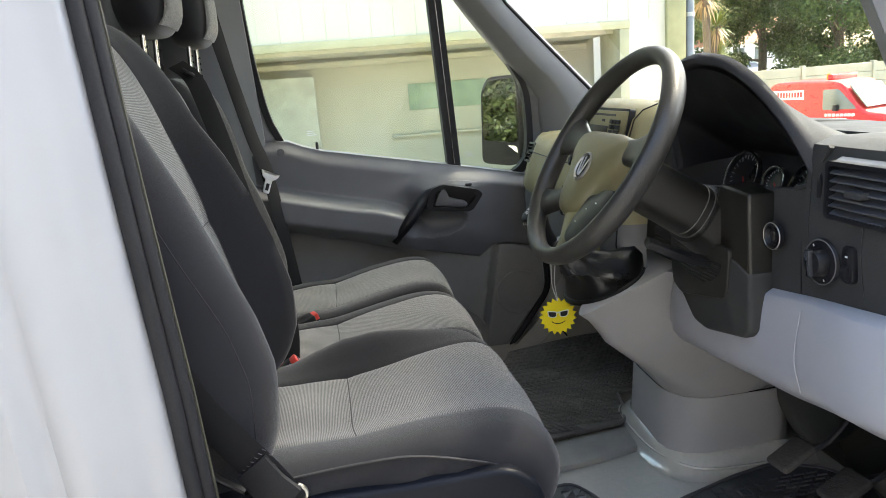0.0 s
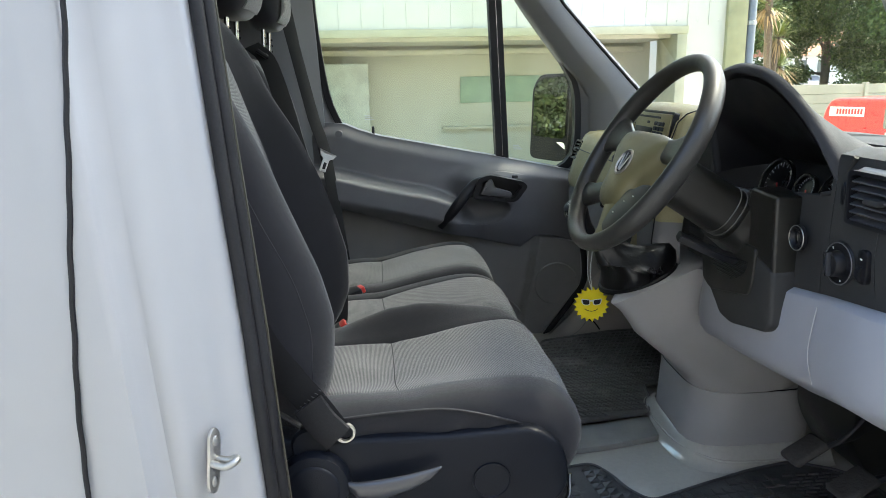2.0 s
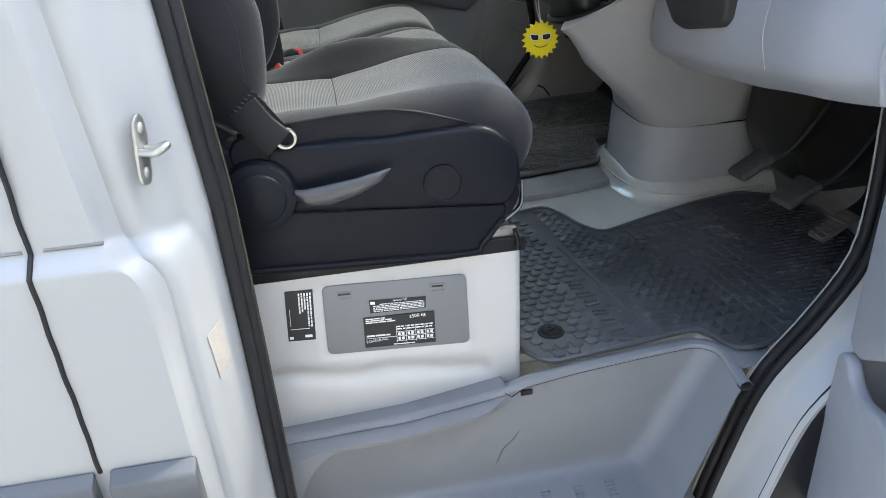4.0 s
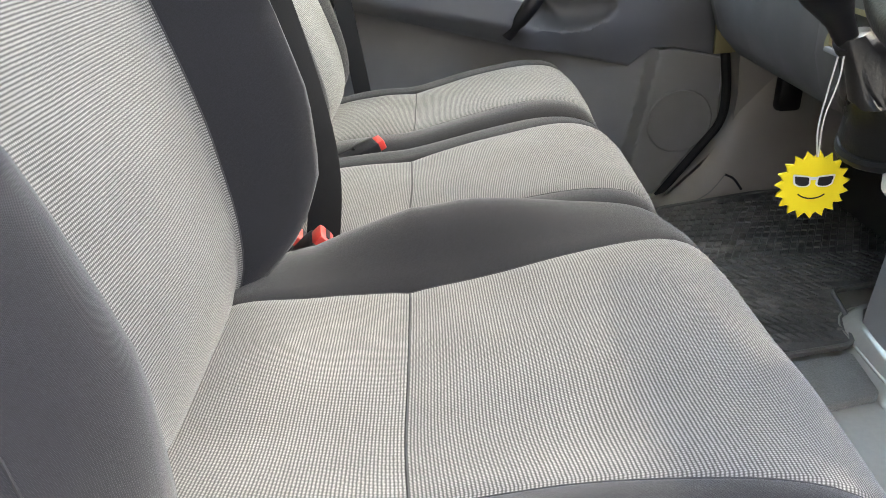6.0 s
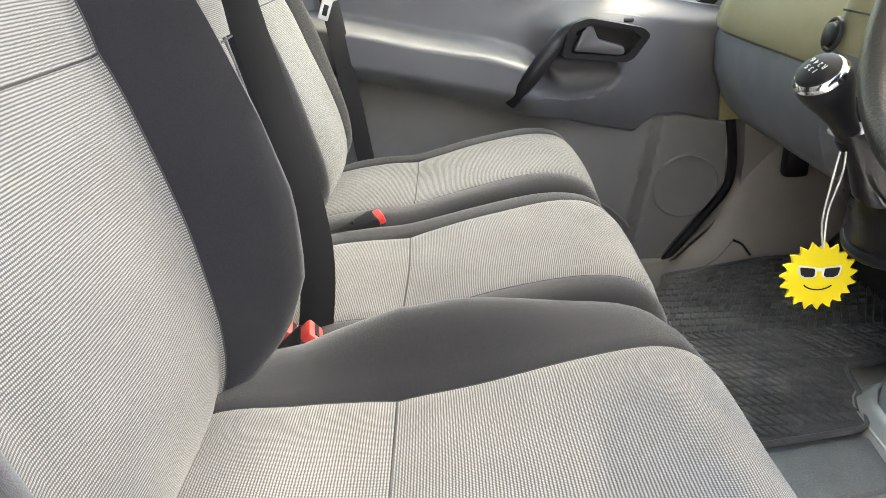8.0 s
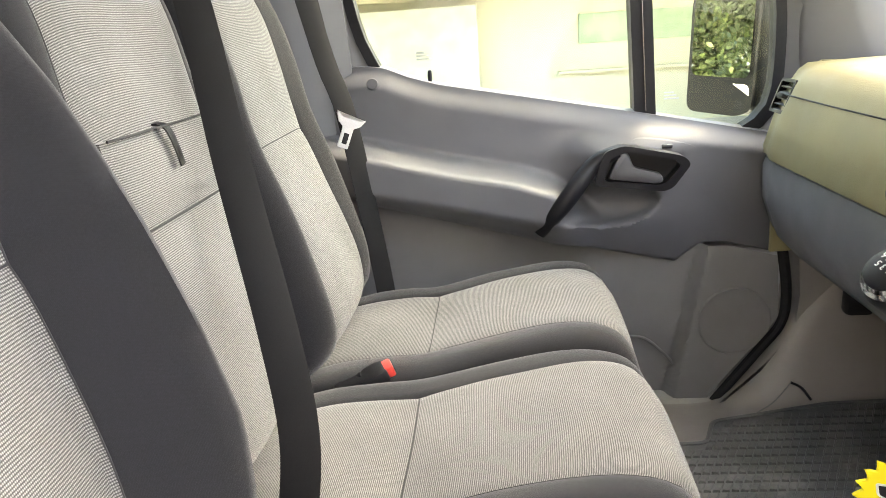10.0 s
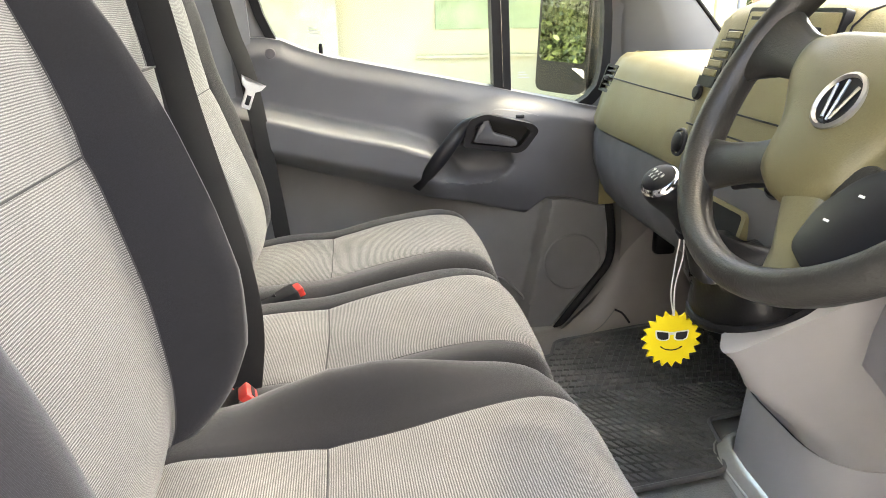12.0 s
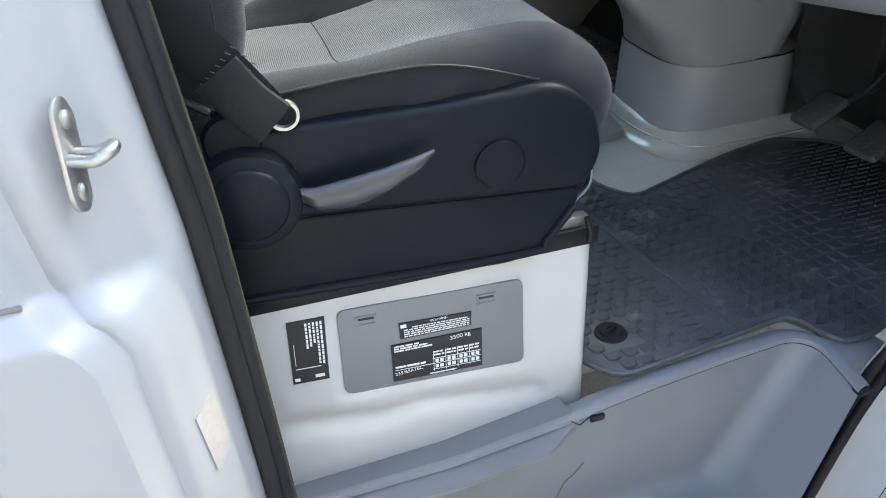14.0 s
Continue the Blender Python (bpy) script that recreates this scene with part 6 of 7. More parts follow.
part("firewall", box(1.02, 1.05, -0.02, 1.70, 0.62, 1.40), BLACKPL, flo, "dark footwell bulkhead")
part("toe_board", prism([(0.955, 0.69), (1.03, 0.79), (1.03, 0.69)], "y", 0.0, 0.60), FLOORGRAIN, flo, "grey sloping toe board")
part("toe_board", prism([(0.72, 0.70), (1.03, 1.0), (1.03, 0.70)], "y", 0.99, 1.66), DASH, flo)
part("underdash_duct", prism(rounded([(0.72, 1.20), (0.70, 0.90), (0.76, 0.80), (1.0, 0.80), (1.0, 1.2)], 0.04), "y", 0.30, 0.52, 0.02), TINTBLACK, flo, "dark ducting below the dash")

# driver's rubber mat
dmat = thing("driver_floor_mat", "black ribbed rubber mat in the driver's footwell", "floor mat", at=(0.4, 0.25, 0.70))
dm_out = rounded([(0.004, 0.03), (0.045, -0.024), (0.10, -0.018), (0.355, 0.012), (0.378, -0.070), (0.45, -0.066), (0.62, 0.03), (0.80, 0.13), (0.86, 0.25), (0.885, 0.42), (0.845, 0.512), (0.745, 0.568), (0.62, 0.542), (0.468, 0.492), (0.325, 0.440), (0.285, 0.50), (0.270, 0.56), (0.235, 0.625), (0.11, 0.60), (0.012, 0.55)], 0.03)
part("mat_sheet", prism(dm_out, "z", 0.695, 0.7015, 0.001), MATRUBBER, dmat)
part("mat_rim", tube([(x, y, 0.7025) for x, y in dm_out], 0.0045, 6, closed=True, raw=True), MATRUBBER, dmat, "raised mat edge")


def inside(p, poly):
    c = False
    n = len(poly)
    for i in range(n):
        (x1, y1), (x2, y2) = poly[i], poly[i - 1]
        if (y1 > p[1]) != (y2 > p[1]) and p[0] < (x2 - x1) * (p[1] - y1) / (y2 - y1) + x1:
            c = not c
    return c


def tiles(poly, z, cells, name, margin=0.018):
    """Raised rubber cells inside an outline: each has its own plan outline, height, slope towards its first corner and inset of the top."""
    cen = np.mean(np.array(poly), axis=0)
    shrunk = [(cen[0] + (x - cen[0]) * (1 - margin), cen[1] + (y - cen[1]) * (1 - margin)) for x, y in poly]
    verts, faces = [], []
    for pts, h, slope, top in cells:
        if not all(inside(p, shrunk) for p in pts):
            continue
        n, k = len(pts), len(verts)
        mid = np.mean(np.array(pts), axis=0)
        verts += [(x, y, z) for x, y in pts]
        for i, (x, y) in enumerate(pts):
            verts.append((mid[0] + (x - mid[0]) * top, mid[1] + (y - mid[1]) * top, z + h * (1.0 if i == 0 else 1 - slope)))
        faces += [(k + i, k + (i + 1) % n, k + n + (i + 1) % n, k + n + i) for i in range(n)]
        faces += [(k + n, k + n + i, k + n + i + 1) for i in range(1, n - 1)]
    me = bpy.data.meshes.new(name)
    me.from_pydata(verts, [], faces)
    return me


def letters_x(y):
    return 0.180 + 0.11 * (0.218 - y)


def groove_x(y):
    return 0.200 + 0.165 * (0.393 - y)


cells = []
p0 = 0.029
for i in range(-4, 26):
    for j in range(-4, 26):
        x, y = 0.20 + 0.93 * p0 * i - 0.10 * p0 * j, -0.09 + p0 * 0.98 * j + 0.10 * p0 * i
        if x < groove_x(y) + 0.019 or x > 0.60 + 0.25 * (y - 0.2):
            continue
        g = 0.46 * p0
        sq = [(x - g, y - g), (x + g, y - g), (x + g, y + g), (x - g, y + g)]
        if 0.32 < x + 0.3 * y < 0.50:
            cells.append((sq[:3], 0.0062, 0.75, 0.90))
            cells.append(([sq[2], sq[3], sq[0]], 0.0050, 0.6, 0.90))
        else:
            cells.append((sq, 0.0062, 0.68, 0.88))
for j in range(-4, 40):
    for i in range(0, 16):
        x, y = 0.58 + 0.034 * i + (0.017 if j % 2 else 0.0), -0.08 + 0.0150 * j
        if x > 0.615 + 0.25 * (y - 0.2):
            cells.append(([(x - 0.0135, y - 0.0022), (x + 0.0135, y - 0.0022), (x + 0.0135, y + 0.0022), (x - 0.0135, y + 0.0022)], 0.0046, 0.1, 0.8))
# overlapping scales behind the moulded line, leaving a plain band for the raised lettering
for j in range(-3, 30):
    for i in range(-2, 12):
        x, y = 0.0 + 0.0285 * i + (0.01425 if j % 2 else 0), -0.07 + 0.0225 * j
        if x > groove_x(y) - 0.017 or math.hypot(x - 0.078, y - 0.070) < 0.036 or (abs(x - letters_x(y)) < 0.024 and -0.03 < y < 0.245):
            continue
        cells.append(([(x - 0.002, y - 0.0118), (x + 0.0095, y - 0.007), (x + 0.0132, y + 0.004), (x + 0.0132, y + 0.0098), (x - 0.0132, y + 0.0098), (x - 0.0132, y + 0.004), (x - 0.0110, y - 0.007)], 0.0052, 0.62, 0.90))
link_mesh("mat_tread", tiles(dm_out, 0.7012, cells, "mat_tread", 0.012), MATRUBBER, dmat, "moulded raised cells", 30, kind="stuff")
part("mat_groove", tube([(groove_x(y), y, 0.7022) for y in (0.02, 0.20, 0.40)], 0.0016, 6, 12), MATRUBBER, dmat, "moulded line across the mat")
for k in range(7):
    y = 0.216 - 0.0355 * k
    bar = box(-0.0145, 0.0145, -0.0035, 0.0035, 0, 0.0055, 0.001, 1, m=pose(letters_x(y), y + 0.007, 0.7012, 0, 0, -6))
    box(-0.0145, 0.0145, -0.003, 0.003, 0, 0.0055, 0.001, 1, m=pose(letters_x(y), y - 0.007, 0.7012, 0, 0, -6 + 8 * (k % 3)), bm=bar)
    part("raised_bar", bar, MATRUBBER, dmat)
stud = part("mat_stud", lathe([(0.0, 0.004), (0.007, 0.004), (0.008, 0.007), (0.016, 0.007), (0.018, 0.003), (0.024, 0.003), (0.026, 0.0)], 30, pose(0.078, 0.070, 0.7012)), RUBBER, dmat, "round mat fastener")
part("stud_wing", box(-0.012, 0.012, -0.003, 0.003, 0.004, 0.0085, 0.002, m=pose(0.078, 0.070, 0.7012, 0, 0, 20)), BLACKPL, stud)

pmat = thing("passenger_floor_mat", "black rubber mat with a herringbone grid in the passenger footwell", "floor mat", at=(0.4, 1.25, 0.70))
pm_out = rounded([(-0.05, 0.788), (0.25, 0.822), (0.478, 0.858), (0.512, 0.94), (0.53, 1.04), (0.66, 1.065), (0.90, 1.07), (0.90, 1.55), (0.575, 1.535), (0.30, 1.47), (0.265, 1.385), (-0.05, 1.37)], 0.02)
part("mat_sheet", prism(pm_out, "z", 0.708, 0.7165, 0.001), MATSUNDUST, pmat)
part("mat_rim", tube([(x, y, 0.718) for x, y in pm_out], 0.005, 6, closed=True, raw=True), MATSUNDUST, pmat, "raised mat edge")
cells = []
# slanted cells whose rows meet in a chevron along the middle of the mat
for i in range(-34, 66):
    for j in range(0, 26):
        sgn = -1 if j < 14 else 1
        y0 = 0.79 + 0.0285 * j
        lean = 0.55 * 0.0285 * sgn
        x0 = -0.05 + 0.0175 * i + lean * (j - 14) + (0.0 if sgn > 0 else lean)
        w, d = 0.0146, 0.0255
        a_, b_ = (0.0, lean * 0.9) if sgn > 0 else (-lean * 0.9, 0.0)
        cells.append(([(x0 + a_, y0), (x0 + a_ + w, y0), (x0 + b_ + w, y0 + d), (x0 + b_, y0 + d)], 0.0062, 0.35, 0.88))
link_mesh("mat_tread", tiles(pm_out, 0.7162, cells, "mat_tread"), MATSUNDUST, pmat, "moulded slanted cells", 30, kind="stuff")

# pedals
for nm, x, y, z, w, lab in (("clutch_pedal", 0.600, 0.300, 0.893, 0.060, "worn black clutch pedal pad"), ("brake_pedal", 0.655, 0.215, 0.858, 0.068, "worn black brake pedal pad")):
    ped = thing(nm, lab, "pedal", "pedals", at=(x, y, z))
    m = pose(x, y, z, 0, -27, 6)
    part("pad", box(-0.043, 0.043, -w / 2, w / 2, -0.008, 0.010, 0.009, 3, m=m), surface("worn_pedal_rubber_" + nm, (0.045, 0.041, 0.038), 0.75, grain=120, relief=0.8, depth=0.002, var=0.4), ped, "rubber pedal pad")
    part("pedal_arm", tube([(x + 0.01, y, z), (x + 0.10, y - 0.03, z + 0.06), (x + 0.20, y - 0.05, z + 0.25)], 0, 8, 16, flat=(0.035, 0.012, (1, 0, 0.3))), BLACKPL, ped)
acc = thing("accelerator_pedal", "ribbed black accelerator pedal", "pedal", "pedals", at=(0.715, 0.165, 0.78))
am = pose(0.722, 0.165, 0.795, 0, -24, 8)
TREAD = surface("worn_brown_pedal_tread", (0.075, 0.062, 0.053), 0.7, grain=200, relief=0.6, var=0.4)
part("pad", box(-0.050, 0.048, -0.022, 0.022, -0.006, 0.006, 0.005, 3, m=am), TREAD, acc)
part("pedal_arm", tube([am @ Vector((0.04, 0, -0.002)), am @ Vector((0.10, 0.0, 0.015)), am @ Vector((0.17, 0.03, 0.10))], 0, 8, 14, flat=(0.040, 0.012, (0, 1, 0))), BLACKPL, acc)
for k in range(7):
    part("pad_rib", box(-0.046 + 0.0135 * k, -0.039 + 0.0135 * k, -0.019, 0.019, 0.005, 0.0085, 0.001, 1, m=am), TREAD, acc)

# white seat box
sbox = thing("seat_box", "white painted steel seat box with a grey flap and black labels", "seat box", at=(-0.25, 0.25, 0.63))
rows = []
for z in np.linspace(0.60, 0.948, 40):
    r = []
    for x in np.concatenate([[-0.62], np.linspace(-0.55, -0.012, 60), [-0.005, -0.001, 0.0]]):
        bead = np.interp(x, [-0.62, -0.40, -0.30, -0.24, -0.06], [0.742, 0.736, 0.716, 0.722, 0.692])
        dz = z - bead
        y = 0.0 + 0.010 * math.exp(-(dz / 0.016) ** 2) * step01(-x, 0.05, 0.075)
        inset = step01(x, -0.35, -0.343) * (1 - step01(x, -0.092, -0.085)) * step01(z, np.interp(x, [-0.34, -0.09], [0.770, 0.752]) - 0.006, np.interp(x, [-0.34, -0.09], [0.770, 0.752])) * (1 - step01(z, np.interp(x, [-0.34, -0.09], [0.906, 0.894]), np.interp(x, [-0.34, -0.09], [0.906, 0.894]) + 0.006))
        y += 0.004 * inset
        c = max(0.0, (x + 0.012) / 0.012)
        r.append((min(x, 0.0), y + 0.010 * (1 - math.sqrt(max(0, 1 - c * c))), z))
    r += [(0.0, 0.03, z), (0.0, 0.25, z), (0.0, 0.50, z)]
    rows.append(r)
link_mesh("box_wall", sheet(rows), BOXWHITE, sbox, "white painted pressed steel side", 40)
part("box_top", box(-0.60, 0.0, 0.005, 0.50, 0.925, 0.945, 0.004), BLACKPL, sbox)
part("seat_rail", box(-0.55, 0.008, -0.002, 0.028, 0.925, 0.952, 0.004), BLACKPL, sbox, "black seat rail")
part("seat_rail", box(-0.55, 0.0, 0.40, 0.44, 0.925, 0.952, 0.004), BLACKPL, sbox, "black seat rail")
part("rail_slide", box(-0.5, -0.005, 0.004, 0.020, 0.951, 0.966, 0.003), STEEL, sbox)
part("rail_hook", tube([(-0.012, -0.004, 0.968), (-0.006, -0.004, 0.945), (-0.008, -0.004, 0.932)], 0.004, 8, 8), BLACKPL, sbox)
part("release_bar", tube([(-0.02, 0.03, 0.97), (0.01, 0.04, 0.99), (0.015, 0.05, 1.03)], 0.004, 8, 10), CHROME, sbox)
flap = part("flap", prism(rounded([(-0.340, 0.771), (-0.334, 0.905), (-0.095, 0.893), (-0.093, 0.754)], 0.012), "y", 0.0005, 0.006, 0.0015), PLATEGREY, sbox, "grey plastic flap")
for x, z in ((-0.300, 0.884), (-0.145, 0.876)):
    part("flap_latch", frame_prism([(x - 0.013, z - 0.008), (x - 0.013, z + 0.008), (x + 0.013, z + 0.007), (x + 0.013, z - 0.009)], [(x - 0.010, z - 0.005), (x - 0.010, z + 0.005), (x + 0.010, z + 0.004), (x + 0.010, z - 0.006)], "y", -0.0008, 0.002), PLATEGREY, flap)
    part("latch_recess", prism([(x - 0.010, z + 0.001), (x - 0.010, z + 0.005), (x + 0.010, z + 0.004), (x + 0.010, z)], "y", -0.0002, 0.001), LABELBLACK, flap)


def label_plate(name, quad, label, lines, parent=None, text=()):
    """A black label with rows of unreadable white print; lines: (u0, u1, v, height) in the label's unit square."""
    t = thing(name, label, "label", "labels", at=(quad[0][0], 0, quad[0][1]))
    part("label_film", prism(quad, "y", -0.0016, 0.0004), LABELBLACK, t)
    q = [np.array(p) for p in quad]

    def at(u, v):
        return tuple((q[0] * (1 - u) + q[3] * u) * (1 - v) + (q[1] * (1 - u) + q[2] * u) * v)
    b = bmesh.new()
    for u0, u1, v, h in lines:
        prism([at(u0, v), at(u0, v + h), at(u1, v + h), at(u1, v)], "y", -0.0020, -0.0014, bm=b)
    part("print", b, LABELWHITE, t, "white print")
    for s, u, v, size in text:
        x, z = at(u, v)
        words(s, size, pose(x, -0.0016, z, 90, -3 if size < 1 else 0, 0), LABELWHITE, t, "lettering", 0.0002)
    return t


rnd = random.Random(5)


def scribble(u0, u1, v, h, n):
    out, u = [], u0
    while u < u1 - 0.02:
        w = min(rnd.uniform(0.5, 1.4) * (u1 - u0) / n, u1 - u)
        out.append((u, u + w, v, h))
        u += w + 0.012
    return out


vin = [(-0.401, 0.811), (-0.394, 0.906), (-0.349, 0.904), (-0.356, 0.808)]
ln = []
for k in range(5):
    u = 0.92 - 0.10 * k
    v = 0.95
    while v > (0.30 if k < 2 else 0.62):
        hh = rnd.uniform(0.02, 0.07)
        ln.append((u - 0.055, u, v - hh, hh))
        v -= hh + 0.015
ln += [(0.12, 0.80, 0.235, 0.012), (0.12, 0.135, 0.30, 0.35), (0.06, 0.2, 0.04, 0.05), (0.62, 0.88, 0.06, 0.05)]
label_plate("type_label", vin, "black type label with white print on the seat box", ln)
wrn = [(-0.261, 0.8435), (-0.261, 0.868), (-0.166, 0.8615), (-0.167, 0.8405)]
ln = []
for k in range(5):
    ln += scribble(0.06 if k else 0.18, 0.97, 0.64 - 0.14 * k, 0.07, 14)
label_plate("warning_label", wrn, "black warning label with white print on the grey flap", ln + [(0.02, 0.10, 0.70, 0.22)], None, (("Warning!", 0.42, 0.86, 0.0062),))
tyr = [(-0.276, 0.776), (-0.274, 0.836), (-0.153, 0.831), (-0.154, 0.768)]
ln = scribble(0.03, 0.30, 0.93, 0.035, 3) + scribble(0.03, 0.42, 0.87, 0.035, 4) + scribble(0.03, 0.46, 0.81, 0.035, 5) + scribble(0.03, 0.36, 0.36, 0.05, 3) + [(0.02, 0.98, 0.30, 0.012)]
for k in range(4):
    u = 0.46 + 0.135 * k
    ln += scribble(u, u + 0.11, 0.60, 0.04, 2) + scribble(u, u + 0.11, 0.52, 0.04, 2) + [(u - 0.012, u - 0.006, 0.10, 0.55)]
    for r in range(2):
        ln += [(u + 0.01, u + 0.045, 0.18 + 0.15 * r, 0.09), (u + 0.06, u + 0.10, 0.18 + 0.15 * r, 0.09)]
ln += [(0.44, 0.98, 0.14, 0.012), (0.44, 0.98, 0.44, 0.012), (0.40, 0.70, 0.03, 0.03)]
label_plate("tyre_pressure_label", tyr, "black tyre pressure label with white figures on the grey flap", ln, None, (("3500 kg", 0.64, 0.90, 0.0088), ("235/65R16C", 0.02, 0.19, 0.0075)))

# step well
stp = thing("cab_step", "grey moulded plastic step well with ribbed treads", "step", kind="structure")


def lip_z(x):
    return np.interp(x, [-0.60, -0.43, -0.22, -0.05, 0.0, 0.09, 0.345, 0.37, 0.50], [0.632, 0.638, 0.650, 0.678, 0.692, 0.699, 0.700, 0.692, 0.680])


def riser_y(x):
    """Rear wall of the well below its cover."""
    return float(np.interp(x, [-0.60, -0.05, 0.0, 0.10, 0.21, 0.33], [-0.040, -0.055, -0.057, -0.049, -0.038, -0.029]))


# plan of the well: along the rear wall, round a soft corner, out along the leaning forward wall
base = 0.458
stations = []
for x in np.concatenate([np.linspace(-0.56, -0.455, 8), np.linspace(-0.45, -0.30, 40), np.linspace(-0.29, -0.05, 20), np.linspace(-0.045, -0.03, 5), np.linspace(-0.02, 0.310, 34)]):
    stations.append((x, riser_y(x), lip_z(x), x - 0.125 * float(step01(x, -0.05, 0.31)), -0.042, (0.0, -1.0)))
for a in np.linspace(80, 0, 12):
    c, q = math.cos(radians(a)), math.sin(radians(a))
    stations.append((0.314 + 0.038 * c, -0.0685 + 0.038 * q, 0.699, 0.188 + 0.040 * c, -0.082 + 0.040 * q, (-c, -q)))
for y in np.linspace(-0.080, -0.146, 7):
    k = (-0.075 - y) / 0.085
    stations.append((0.352 - 0.006 * k, y, 0.699 - 0.010 * k, 0.228 - 0.004 * k, -0.085 - 0.13 * k, (-1.0, 0.0)))
rows = []
for x, ry, lz, xb, yb, (nx, ny) in stations:
    wide, inn = (0.06, 0.004) if x < -0.04 else (0.034, 0.016)
    if nx < -0.9:
        wide = 0.10 if ry > -0.10 else 0.025
    r = [(x - nx * d, ry - ny * d, lz + dz) for d, dz in ((wide, -0.010), (inn, 0.002), (0.008, 0.003), (0.001, 0.0), (-0.002, -0.006), (0.0005, -0.009))]
    # a flange stands proud above the brim of the recess, which curves down at the rear end
    brim = 0.634 - 0.22 * (1 - math.sqrt(max(0.0, 1 - min(1.0, max(0.0, (-0.30 - x) / 0.135)) ** 2.2))) + 0.10 * (x + 0.30) * float(x > -0.30)
    out = 0.032 * (1 - float(step01(x, -0.10, -0.03)))
    brim = min(max(brim, base + 0.03), lz - 0.022)
    levels = [lz - 0.010 + (brim + 0.006 - lz + 0.010) * k / 5 for k in range(1, 6)] + [brim + 0.002, brim - 0.003, brim - 0.009, brim - 0.016] + [brim - 0.016 + (base + 0.028 - brim + 0.016) * k / 10 for k in range(1, 11)]
    fade = 1.0 if x > -0.434 else 0.0
    for z in levels:
        z = max(z, base + 0.028)
        w = (lz - 0.010 - z) / (lz - 0.010 - base)
        proud = out * (1 - fade * (1 - float(step01(z, brim - 0.016, brim + 0.004))))
        r.append((x + (xb - x) * w + nx * proud, ry + (yb - ry) * w + ny * proud, z))
    r += [(xb + nx * (0.003 + d), yb + ny * (0.003 + d), base + h) for d, h in ((0.0, 0.014), (0.004, 0.006), (0.012, 0.001), (0.026, -0.001))]
    ye = r[-1][1]
    r += [(xb + nx * 0.026, min(ye - 0.002, -0.15), base - 0.003), (xb + nx * 0.026, min(ye - 0.004, -0.215), base - 0.005), (xb + nx * 0.026, min(ye - 0.006, -0.222), base - 0.017), (xb + nx * 0.026, min(ye - 0.006, -0.222), base - 0.09)]
    rows.append(r)
link_mesh("step_well", sheet(rows), STEP, stp, "grey scuffed plastic step well", 40)
part("cover_joint", tube([(-0.046, riser_y(-0.046) - 0.001, lip_z(-0.046) - 0.002), (-0.034, riser_y(-0.034) - 0.004, lip_z(-0.034) - 0.014)] + [tuple(r[5]) for r in rows if r[5][0] > -0.02], 0.0009, 6, raw=True), BLACKPL, stp, "dark joint below the step cover")
part("cover_plug", box(0.346, 0.366, -0.150, -0.132, 0.676, 0.690, 0.004), BLACKPL, stp, "black end plug of the step cover")
SCUFF = surface("brown_scuff", (0.115, 0.098, 0.085), 0.7, grain=300, relief=0.3, var=0.3)
part("scuff_mark", tube([(-0.062, -0.0515, 0.512), (-0.048, -0.0515, 0.545), (-0.034, -0.0518, 0.558), (-0.020, -0.053, 0.580)], 0, 6, 16, flat=(0.0016, 0.0008, (0, 1, 0))), SCUFF, stp, "brown scuff on the riser")
part("sill_clip", box(-0.018, 0.004, -0.0620, -0.0560, 0.668, 0.6785, 0.002), BLACKPL, stp)
for k in range(9):
    b = bmesh.new()
    x = -0.36 + 0.062 * k
    prism([(x, -0.085), (x + 0.018, -0.085), (x + 0.008, -0.185), (x - 0.010, -0.185)], "z", base - 0.004, base - 0.0002, 0.001, 1, bm=b)
    for j in range(12):
        y = -0.090 - 0.008 * j
        o = -0.010 * (j / 12)
        box(x + o + 0.001, x + o + 0.017, y - 0.002, y + 0.002, base - 0.001, base + 0.002, 0.0008, 1, bm=b)
    part("tread_pad", b, STEP, stp, "ribbed tread pad")

# front door seal, sill flange and hinge pillar
frt = [(0.28, -0.125, 0.36), (0.322, -0.115, 0.497), (0.378, -0.110, 0.665), (0.465, -0.108, 0.785), (0.525, -0.105, 0.880), (0.540, -0.102, 0.97), (0.532, -0.100, 1.13), (0.512, -0.098, 1.37), (0.49, -0.09, 1.62), (0.40, -0.05, 1.95), (0.22, 0.0, 2.30)]
L = smooth_line(frt, 60)
part("front_seal", tube(L + np.array([0.015, -0.003, 0.0]), 0.0085, 10, raw=True, bm=tube(L + np.array([0.026, -0.015, -0.006]), 0.0085, 10, raw=True)), RUBBER, van, "black rubber door seal")
part("seal_edge", tube(L + np.array([0.0055, 0.003, 0.002]), 0.0018, 6, raw=True), surface("pale_seal_edge", (0.22, 0.22, 0.21), 0.5), van, "thin pale edge of the seal")
rows = []
for i, p in enumerate(L):
    d = L[min(i + 1, 59)] - L[max(i - 1, 0)]
    n = np.array([d[2], 0, -d[0]])
    n = n / np.linalg.norm(n)
    rows.append([tuple(p + n * a + np.array([0, b, 0])) for a, b in ((0.018, 0.010), (0.022, -0.010), (0.034, -0.023), (0.045, -0.028), (0.060, -0.042), (0.064, -0.075), (0.075, -0.09), (0.16, -0.095), (0.24, -0.09))])
link_mesh("hinge_pillar", sheet(rows), WHITE, van, "white painted hinge pillar", 45)
